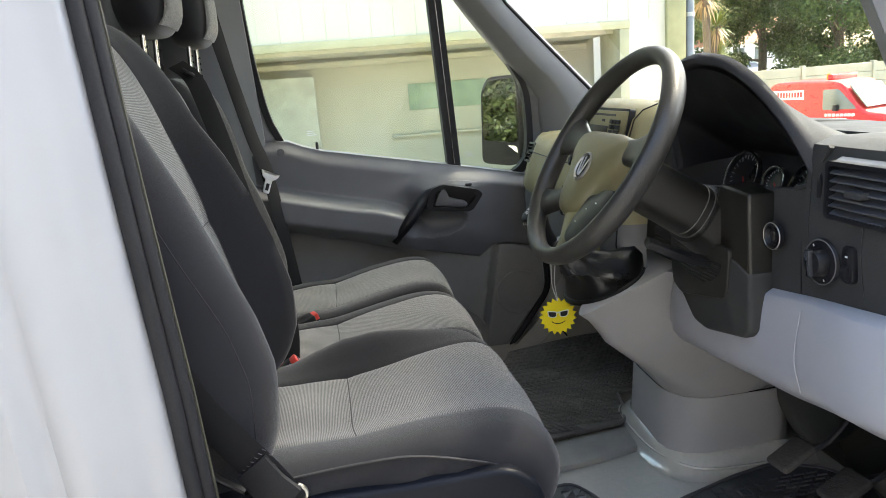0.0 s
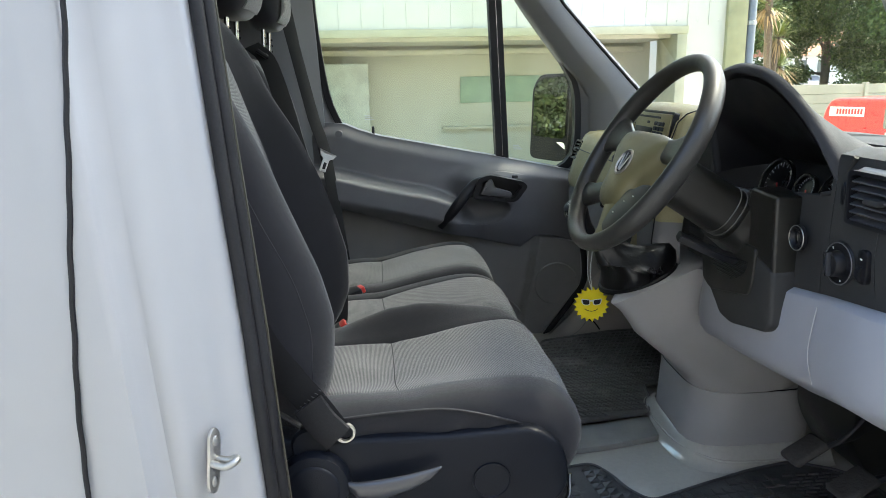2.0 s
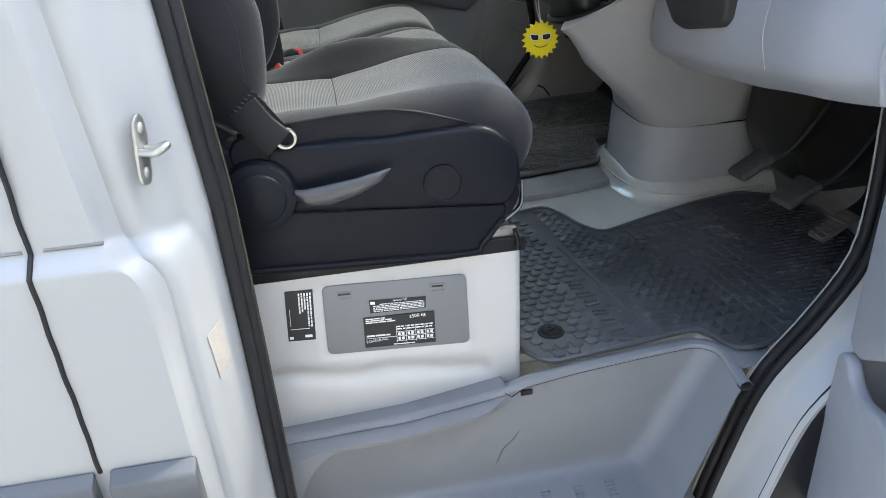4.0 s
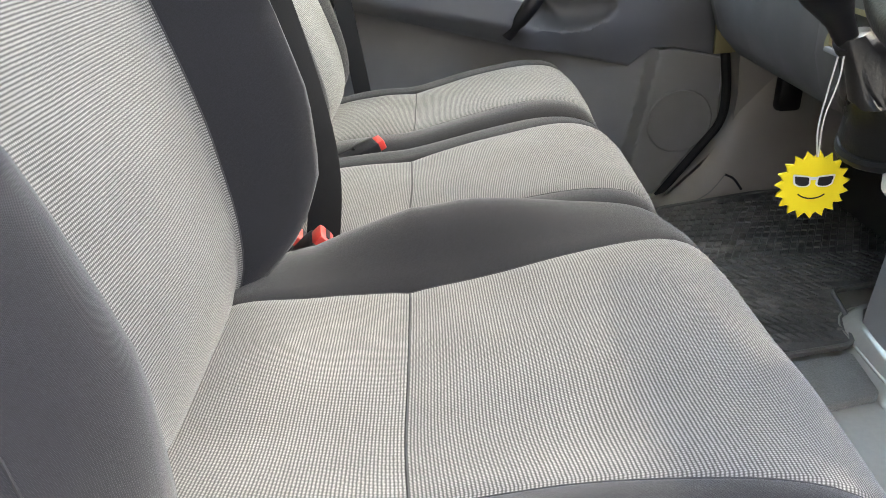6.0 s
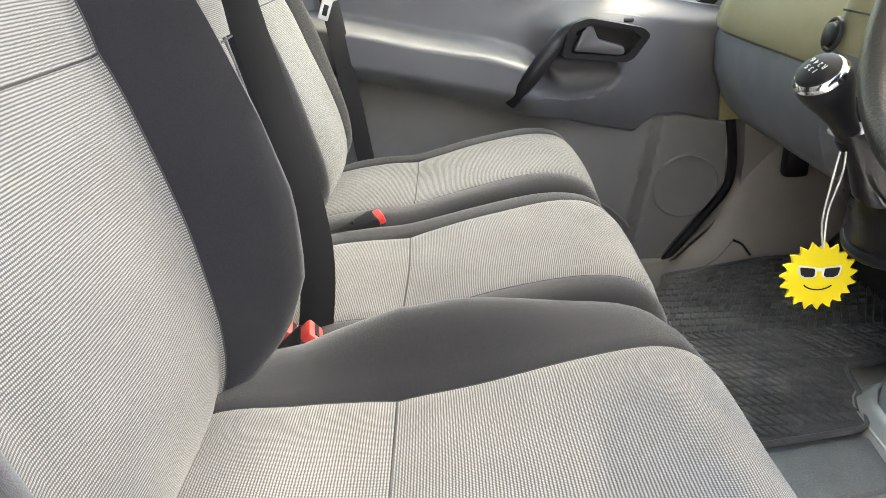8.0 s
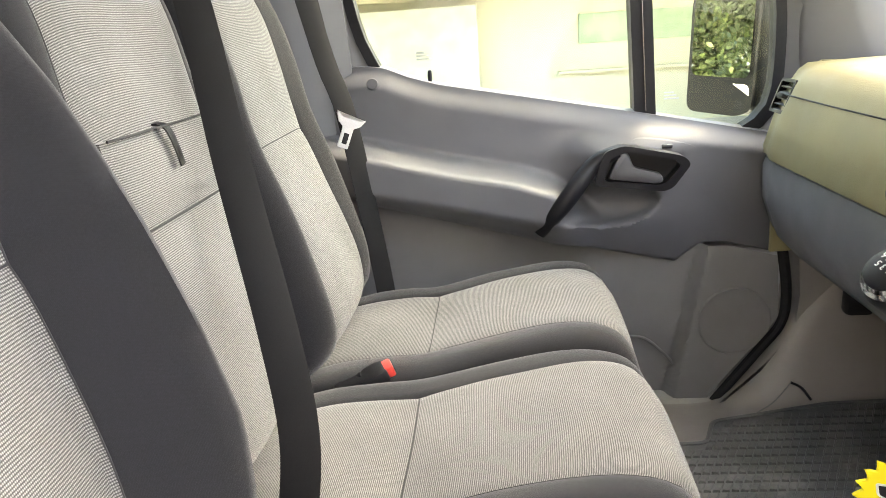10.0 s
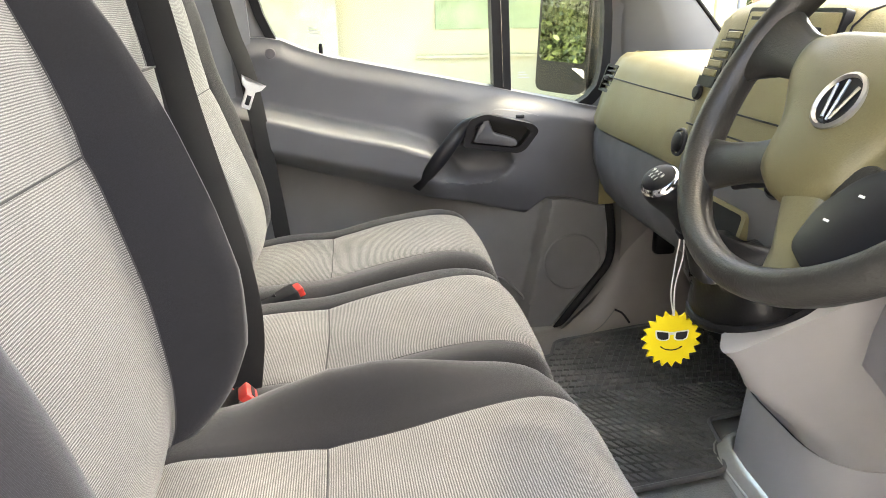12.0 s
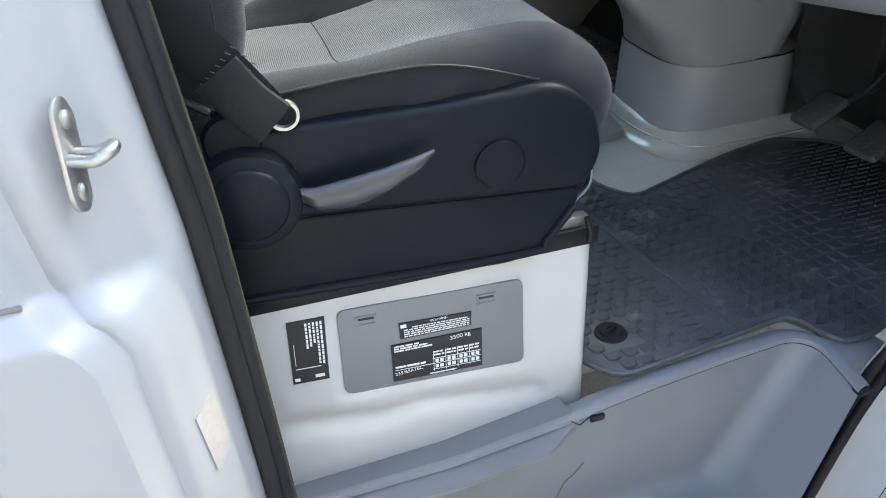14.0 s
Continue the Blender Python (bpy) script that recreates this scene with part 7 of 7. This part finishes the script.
# black sheet laid in for the shadow of the hinge gap
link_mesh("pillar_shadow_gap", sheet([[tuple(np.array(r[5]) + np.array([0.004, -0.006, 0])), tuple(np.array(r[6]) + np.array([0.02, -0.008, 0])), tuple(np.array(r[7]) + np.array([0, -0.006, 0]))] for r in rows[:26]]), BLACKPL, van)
part("front_wing", box(0.66, 1.55, -0.205, -0.175, 0.35, 1.32, 0.01), WHITE, van)
part("lower_sill", box(-0.62, 0.30, -0.215, -0.03, 0.28, 0.43, 0.01), WHITE, van)

# open driver's door: local x runs from the lining's front edge to the free edge, local y to the inside
dd = thing("door_2", "open driver's door with a grey plastic lining and bottle pocket", "door", kind="structure", at=(0.60, -0.24, 0.45))
TH = radians(70)
dmx = Matrix(((-math.cos(TH), -math.sin(TH), 0, 0.485), (-math.sin(TH), math.cos(TH), 0, -0.20), (0, 0, 1, 0), (0, 0, 0, 1)))


def on_door(outline, d0, d1, bevel, seg=3):
    bm_ = prism(outline, "y", d0, d1, bevel, seg)
    bm_.transform(dmx)
    return bm_


DOORGREY = surface("pale_grey_door_plastic", (0.31, 0.312, 0.335), 0.55, grain=700, relief=0.4, var=0.08)
part("door_skin", on_door(rounded([(-0.015, 0.42), (-0.015, 1.36), (0.92, 1.40), (0.94, 1.0), (0.94, 0.46)], 0.05), -0.195, -0.118, 0.012), WHITE, dd, "white door shell")
part("door_lining", on_door(rounded([(0.0, 0.80), (0.012, 0.789), (0.045, 0.789), (0.21, 0.902), (0.40, 0.985), (0.86, 1.01), (0.88, 1.37), (-0.01, 1.33), (-0.006, 1.0)], 0.010), -0.030, 0.0, 0.006), DOORGREY, dd, "grey plastic door lining")
part("door_pocket", on_door(rounded([(0.0, 0.46), (0.0, 0.770), (0.020, 0.785), (0.045, 0.782), (0.066, 0.764), (0.105, 0.758), (0.165, 0.780), (0.50, 0.782), (0.88, 0.79), (0.88, 0.46)], 0.012), -0.012, 0.012, 0.008), DOORGREY, dd, "grey moulded bottle pocket")
part("pocket_back", on_door([(0.0, 0.46), (0.0, 1.34), (0.88, 1.37), (0.88, 0.46)], -0.115, -0.095, 0.004), DOORGREY, dd)
part("pocket_end", on_door([(0.001, 0.46), (0.0, 0.79), (-0.007, 1.0), (-0.010, 1.33), (0.012, 1.33), (0.014, 0.46)], -0.100, -0.010, 0.004), DOORGREY, dd)
part("pocket_floor", on_door([(0.01, 0.612), (0.01, 0.625), (0.87, 0.625), (0.87, 0.612)], -0.098, -0.008, 0.002), DOORGREY, dd)
part("window_channel", on_door(rounded([(-0.01, 1.36), (-0.01, 1.38), (0.90, 1.42), (0.90, 1.36)], 0.006), -0.16, -0.02, 0.003), RUBBER, dd)

# ---- outside ----
def ground_z(x, y):
    return -0.55 * step01(y, 3.0, 11.0)


rows = []
gx = np.concatenate([[-600, -120, -40], np.linspace(-20, 30, 24), [60, 150, 700]])
gy = np.concatenate([[-600, -100, -30], np.linspace(-12, 24, 30), [60, 150, 700]])
rows = [[(x, y, float(ground_z(np.array(x), np.array(y)))) for y in gy] for x in gx]
g = link_mesh("ground", sheet(rows), surface("worn_concrete_yard", (0.36, 0.355, 0.335), 0.85, grain=60, relief=0.8, depth=0.006, var=0.25, big=0.6), None, "pale worn concrete yard", kind="structure")
tagged(g, "pale worn concrete yard", "ground", kind="structure")

# white cladding with the warmth of sunlight mixed into its base colour
CLAD = surface("sun_tinted_white_cladding", (0.54, 0.52, 0.43), 0.5, grain=40, relief=0.1, var=0.05, big=0.8)
OLIVE = surface("cream_trim_paint", (0.36, 0.34, 0.21), 0.5, grain=60, var=0.08)
# bay wall, yellowed further for the same sunlight
SHUTTER = surface("sun_tinted_cream_wall", (0.50, 0.475, 0.35), 0.6, grain=30, var=0.07, big=0.7)
BY = 13.0
bld = thing("workshop_building", "white clad workshop with a recessed loading bay", "building", at=(0, BY, -0.55))
K = 1.4


def bx(x):
    return -0.28 + (x + 0.28) * K


def bz(z):
    return 1.69 + (z - 1.69) * K


top, right = bz(2.29), bx(4.61)
part("upper_wall", box(-14, right, BY, BY + 0.3, top, 7.5), CLAD, bld, "white upper wall")
for k in range(46):
    x = right - 0.35 - 0.42 * k
    part("cladding_rib", box(x, x + 0.030, BY - 0.012, BY, top + 0.06, 7.5, 0.004, 1), CLAD, bld)
    part("cladding_screw", lathe([(0, 0.012), (0.012, 0.010), (0.015, 0)], 8, pose(x + 0.21, BY, top + 0.14, 90, 0, 0)), STEEL, bld)
part("wall_end", box(bx(4.05), right, BY, BY + 0.3, -0.6, top), CLAD, bld, "white wall beside the bay")
part("bay_lintel", box(-14, bx(4.07), BY - 0.06, BY + 0.05, top - 0.10, top + 0.05, 0.01), OLIVE, bld, "cream lintel")
part("bay_jamb", box(bx(3.92), bx(4.06), BY - 0.04, BY + 1.0, -0.6, top - 0.1, 0.01), OLIVE, bld, "cream bay jamb")
part("bay_ceiling", box(-14, bx(4.0), BY + 0.3, BY + 2.6, top - 0.16, top - 0.06), SHUTTER, bld)
part("bay_back_wall", box(-14, bx(4.2), BY + 2.4, BY + 2.6, -0.6, top), SHUTTER, bld, "cream wall inside the bay with a sunlight tint")
part("bay_beam", box(-14, bx(4.0), BY + 2.1, BY + 2.25, top - 0.36, top - 0.24, 0.01), SHUTTER, bld)
part("green_panel", box(1.62, 3.96, BY + 2.34, BY + 2.40, 1.12, 1.70, 0.01), surface("pale_green_board", (0.30, 0.38, 0.25), 0.5, grain=30), bld, "long pale green board")
# darker grey block stands in for a reflection over the left of the bay
part("bay_reflection_block", box(-14, -0.42, BY + 1.6, BY + 2.4, -0.6, 2.0), surface("grey_reflection_tone", (0.40, 0.395, 0.30), 0.6, grain=30), bld, "darker grey block in place of a reflection")
part("bay_shelf", box(1.2, 5.6, BY + 2.2, BY + 2.4, 0.55, 0.60), SHUTTER, bld)
part("corner_column", box(right, bx(4.90), BY - 0.10, BY + 0.4, -0.6, 7.5, 0.02), surface("olive_column_paint", (0.30, 0.285, 0.15), 0.5, grain=60), bld, "olive corner column")
pipe = part("downpipe", tube([(bx(4.98), BY - 0.02, -0.5), (bx(4.98), BY - 0.02, 7.4)], 0.085, 14, 4), surface("grey_downpipe", (0.17, 0.19, 0.22), 0.45, grain=60), bld, "grey downpipe")
part("pipe_clip", lathe([(0.085, -0.04), (0.10, -0.035), (0.10, 0.035), (0.085, 0.04)], 20, pose(bx(4.98), BY - 0.02, bz(2.35))), STEEL, pipe)
part("building_side", box(bx(4.6), bx(4.9), BY + 0.4, BY + 9, -0.6, 7.5), CLAD, bld)
part("building_roof", box(-14, bx(4.95), BY - 0.2, BY + 9, 7.5, 7.7), STEEL, bld)

# plain unseen block added behind to cut sky light on the near side
wall_b = thing("rear_sky_blocker", "unseen grey block added behind to cut near-side sky light", "building", at=(-2, -3.6, 0))
part("rear_blocker_wall", box(-16, 7, -9, -3.6, 0, 4.6), surface("grey_render", (0.34, 0.335, 0.33), 0.9, grain=20, var=0.08, big=0.5), wall_b, "grey wall of the rear blocker")
part("rear_blocker_top", box(-16.1, 7.1, -9.1, -3.5, 4.6, 4.75, 0.02), STEEL, wall_b)

# low unseen block added ahead of the van to darken the seat backs
fwd_b = thing("front_sky_blocker", "unseen brown block added ahead of the van to cut low sky", "building", at=(11, -2, 0))
part("front_blocker_wall", box(9.0, 15.0, -12, 4.0, -0.1, 3.6), surface("brown_brick_wall", (0.24, 0.17, 0.13), 0.9, grain=14, var=0.2, big=0.8), fwd_b, "brown wall of the front blocker")
part("front_blocker_top", box(8.9, 15.1, -12.1, 4.1, 3.6, 3.8, 0.02), STEEL, fwd_b)

# boundary fence beyond the red van
fen = thing("concrete_fence", "pale concrete panel fence along the yard", "fence", at=(20, 21, -0.55))
FENCE = surface("pale_concrete_panel", (0.36, 0.345, 0.26), 0.85, grain=40, relief=0.5, depth=0.004, big=0.9)
for k in range(10):
    x = 7.5 + 2.6 * k
    part("fence_post", box(x - 0.07, x + 0.07, 20.95, 21.12, -0.55, 1.30, 0.01), FENCE, fen)
    for j in range(6):
        part("panel", box(x + 0.07, x + 2.53, 21.0, 21.08, -0.55 + 0.30 * j + 0.004, -0.55 + 0.30 * j + 0.296, 0.012, 1), FENCE, fen)

# red recovery van
rv = thing("red_van", "red panel van with a white sign and amber beacon", "van", at=(11.6, 15.5, -0.55))
REDP = surface("red_van_paint", (0.50, 0.010, 0.016), 0.32, grain=300, relief=0.02, var=0.04, coat=0.15)
DGL = surface("dark_vehicle_glass", (0.10, 0.12, 0.12), 0.05, relief=0, coat=1.0)
VM = pose(10.22, 15.35, -0.72, 0, 0, -63) @ Matrix.Diagonal((0.76, 1, 1, 1))
side = [(0.0, 0.35), (0.0, 1.00), (0.10, 1.45), (0.26, 1.70), (0.50, 1.77), (1.75, 1.78), (2.35, 1.74), (2.55, 1.62), (3.05, 1.14), (3.75, 1.02), (4.0, 0.88), (4.05, 0.45), (3.9, 0.32), (0.1, 0.30)]
b = prism(smooth_line(side, 60, True).tolist(), "y", 0.0, 1.66, 0.10, 4)
b.transform(VM)
part("body", b, REDP, rv, "red painted body", 50)
for o in (rounded([(1.92, 1.12), (1.92, 1.58), (2.38, 1.58), (2.90, 1.14)], 0.06),):
    b = prism(o, "y", -0.012, 0.01, 0.004)
    b.transform(VM)
    part("side_window", b, DGL, rv, "cab side window")
b = prism([(2.60, 1.64), (3.10, 1.17), (3.14, 1.18), (2.64, 1.66)], "y", 0.10, 1.56)
b.transform(VM)
part("front_glass", b, DGL, rv, "windscreen")
for x in (0.85, 3.28):
    b = lathe([(0, 0.10), (0.19, 0.10), (0.21, 0.08), (0.31, 0.08), (0.32, -0.08), (0, -0.08)], 28, VM @ pose(x, 0.06, 0.31, 90, 0, 0))
    part("wheel", b, RUBBER, rv, "black tyre")
b = prism([(0.30, 1.37), (0.30, 1.58), (1.35, 1.58), (1.35, 1.37)], "y", -0.018, -0.008)
b.transform(VM)
sign = part("side_sign", b, LABELWHITE, rv, "white side sign")
bmq = bmesh.new()
for k in range(9):
    box(0.52 + 0.09 * k, 0.58 + 0.09 * k, -0.024, -0.016, 1.42, 1.54, m=VM, bm=bmq)
part("sign_bars", bmq, REDP, sign)
bmq = bmesh.new()
for j in range(2):
    for k in range(8 - 2 * j):
        box(2.0 + 0.11 * k, 2.08 + 0.11 * k, -0.016, -0.006, 0.98 - 0.10 * j, 1.04 - 0.10 * j, m=VM, bm=bmq)
part("door_bars", bmq, LABELWHITE, rv)
b = lathe([(0.06, 0), (0.06, 0.10), (0.045, 0.14), (0, 0.15)], 16, VM @ pose(1.75, 0.5, 1.77))
part("beacon", b, surface("amber_lens", (0.85, 0.25, 0.02), 0.2, relief=0), rv, "amber beacon")
b = box(1.9, 2.05, 0.2, 1.4, 1.76, 1.90, 0.03, m=VM)
part("light_bar", b, surface("dark_red_lens", (0.35, 0.01, 0.015), 0.2, relief=0), rv, "red roof light bar")
b = box(2.30, 2.40, -0.16, 0.0, 1.10, 1.24, 0.02, m=VM)
part("wing_mirror", b, BLACKPL, rv)

# far white house
hs = thing("white_house", "white house with a red tiled roof behind the trees", "house", at=(33, 52, 0))
WALLW = surface("white_render", (0.75, 0.74, 0.72), 0.9, grain=10, big=0.3)
part("house_wall", box(30.4, 37.0, 52.0, 59.0, -0.6, 2.9), WALLW, hs, "white rendered wall")
part("house_roof", prism([(51.4, 2.8), (55.5, 5.6), (59.6, 2.8)], "x", 30.0, 37.4), surface("red_roof_tiles", (0.36, 0.15, 0.09), 0.85, grain=8, var=0.25), hs, "red tiled roof")
for x in (31.2, 33.0, 34.8):
    for z in (1.35,):
        wn_ = part("house_window", box(x, x + 1.1, 51.93, 52.0, z, z + 1.2, 0.02), WHITEPL, hs, "white framed window")
        for k in range(2):
            part("window_pane", box(x + 0.08 + 0.5 * k, x + 0.52 + 0.5 * k, 51.91, 51.94, z + 0.08, z + 1.12), DGL, wn_)
part("porch_roof", prism([(50.2, 0.75), (52.0, 1.30), (52.0, 0.7)], "x", 30.6, 33.2), surface("grey_slate", (0.20, 0.21, 0.24), 0.8, grain=10), hs, "grey porch roof")


# trees
def leaf_material(name, a, b):
    m, t, p = nodes_of(name)
    geo = t.nodes.new("ShaderNodeNewGeometry")
    t.links.new(ramp(t, geo.outputs["Random Per Island"], 0.0, 1.0, a, b), p.inputs["Base Color"])
    p.inputs["Roughness"].default_value = 0.55
    p.inputs["Transmission Weight"].default_value = 0.0
    p.inputs["Subsurface Weight"].default_value = 0.0
    return m


LEAF = leaf_material("broad_leaf", (0.032, 0.060, 0.012), (0.095, 0.14, 0.028))
LEAF2 = leaf_material("bright_leaf", (0.07, 0.11, 0.015), (0.17, 0.20, 0.035))
LEAF3 = leaf_material("shaded_leaf", (0.020, 0.036, 0.008), (0.070, 0.095, 0.018))
BARK = surface("bark", (0.12, 0.095, 0.07), 0.95, grain=20, relief=1.0, depth=0.02, big=2)


def tree(x, y, z0, h, spread, seed, mat, label, n=4200, leaf=0.13, trunk=0.22, low=0.30):
    rg = np.random.default_rng(seed)
    t = thing("tree", label, "tree", "trees round the yard", at=(x, y, z0))
    b = tube([(x, y, z0), (x + 0.1, y, z0 + h * 0.3), (x - 0.1, y + 0.1, z0 + h * 0.75)], [trunk, trunk * 0.8, trunk * 0.6, trunk * 0.35], 9, 12)
    clumps = []
    for k in range(60):
        a, u = rg.uniform(0, 6.283), rg.uniform(0, 1)
        rad = spread * (0.35 + 0.65 * math.sin(math.pi * (0.12 + 0.80 * u))) * rg.uniform(0.55, 1.0)
        zz = z0 + h * (low + (1 - low) * u)
        c = np.array([x + rad * math.cos(a), y + rad * math.sin(a), zz])
        clumps.append(c)
        if k % 3 == 0:
            tube([(x, y, z0 + h * (0.15 + 0.5 * u)), tuple((np.array([x, y, zz]) + c) / 2 + 0.1), tuple(c)], [0.07, 0.05, 0.03, 0.015], 6, 8, bm=b)
    part("trunk", b, BARK, t, "brown trunk and limbs")
    C = np.array(clumps)[rg.integers(0, len(clumps), n)]
    size = spread * 0.26
    off = rg.normal(0, 1, (n, 3))
    off = off / np.linalg.norm(off, axis=1, keepdims=True) * (rg.uniform(0, 1, (n, 1)) ** 0.45) * size * rg.uniform(0.6, 1.35, (n, 1))
    P = C + off * np.array([1, 1, 0.75])
    A = rg.normal(0, 1, (n, 3))
    A /= np.linalg.norm(A, axis=1, keepdims=True)
    B = np.cross(A, rg.normal(0, 1, (n, 3)))
    B /= np.linalg.norm(B, axis=1, keepdims=True)
    s = leaf * rg.uniform(0.6, 1.4, (n, 1))
    V = np.stack([P - A * s, P + B * s * 0.5, P + A * s, P - B * s * 0.5], axis=1).reshape(-1, 3)
    me = bpy.data.meshes.new("crown")
    me.from_pydata(V.tolist(), [], [(4 * i, 4 * i + 1, 4 * i + 2, 4 * i + 3) for i in range(n)])
    link_mesh("crown", me, mat, t, "uneven leafy crown", kind="stuff")
    return t


tree(13.5, 27, -0.6, 9.0, 2.7, 11, LEAF, "broad green tree behind the fence", 42000, 0.075, low=0.12)
tree(20.3, 26, -0.6, 9.5, 3.3, 12, LEAF, "broad green tree behind the fence", 60000, 0.075, low=0.10)
tree(16.4, 28.5, -0.6, 9.5, 2.3, 21, LEAF, "tall green tree above the house", 42000, 0.075, low=0.44)
tree(18.9, 29, -0.6, 8.5, 2.0, 22, LEAF, "dense green tree beside the house", 40000, 0.075, low=0.06)
tree(24.0, 31, -0.6, 10.5, 3.6, 23, LEAF, "broad green tree behind the fence", 42000, 0.09, low=0.06)
tree(25.5, 25, -0.6, 8.0, 3.0, 13, LEAF2, "yellow-green tree behind the fence", 38000, 0.07, low=0.08)
tree(30.0, 27, -0.6, 10.0, 3.8, 14, LEAF, "broad green tree behind the fence", 40000, 0.08, low=0.10)
tree(12.5, 30, -0.6, 7.0, 2.6, 15, LEAF, "dark green tree beside the workshop", 32000, 0.07, low=0.05)
# added out of view so that its crown filters sun into the cab
tree(6.4, 3.2, -0.1, 12.5, 3.0, 51, LEAF, "unseen leafy tree added ahead of the van to filter the sun", 11000, 0.09, 0.2, low=0.5)
# greenery seen in the door mirror
for k, (x, y) in enumerate(((-24, 8.0), (-30, 16.0), (-22, 20.0), (-34, 4.0), (-27, 12.5))):
    tree(x, y, 0, 11.0, 4.4, 30 + k, LEAF2 if k == 1 else LEAF3, "leafy tree behind the van", 60000 if k in (0, 4) else 26000, 0.12 if k in (0, 4) else 0.14, low=0.03)


# cordyline palm beside the downpipe
def palm(x, y, z0, heads, seed):
    rg = random.Random(seed)
    t = thing("palm_tree", "cordyline palm with spiky tufts and dry skirts", "palm tree", at=(x, y, z0))
    b = bmesh.new()
    for hx, hy, hz in heads:
        tube([(x, y, z0), (x + hx * 0.3, y + hy * 0.3, z0 + hz * 0.5), (x + hx, y + hy, z0 + hz)], 0.10, 8, 10, bm=b)
    part("trunk", b, BARK, t, "brown branching trunk")
    green, dry = bmesh.new(), bmesh.new()
    for hx, hy, hz in heads:
        c = Vector((x + hx, y + hy, z0 + hz))
        for k in range(150):
            a, e = rg.uniform(0, 2 * math.pi), radians(rg.uniform(-75, 80))
            tgt = dry if e < radians(-15) else green
            d = Vector((math.cos(a) * math.cos(e), math.sin(a) * math.cos(e), math.sin(e)))
            w = d.cross(Vector((0, 0, 1))).normalized() * 0.022
            ln_ = rg.uniform(0.55, 0.85)
            p1, p2 = c + d * ln_ * 0.55, c + d * ln_ + Vector((0, 0, -0.14 * ln_))
            v = [tgt.verts.new(q) for q in (c - w * 0.6, c + w * 0.6, p1 + w, p1 - w, p2)]
            tgt.faces.new((v[0], v[1], v[2], v[3]))
            tgt.faces.new((v[3], v[2], v[4]))
    part("green_blades", green, LEAF2, t, "green sword leaves", kind="stuff")
    part("dry_blades", dry, leaf_material("dry_leaf", (0.22, 0.14, 0.06), (0.40, 0.28, 0.14)), t, "dry brown hanging leaves", kind="stuff")


palm(10.6, 18.5, -0.6, ((-0.15, 0, 4.0), (0.30, 0.2, 3.2), (0.45, 0.3, 2.4), (-0.3, -0.2, 4.9)), 3)
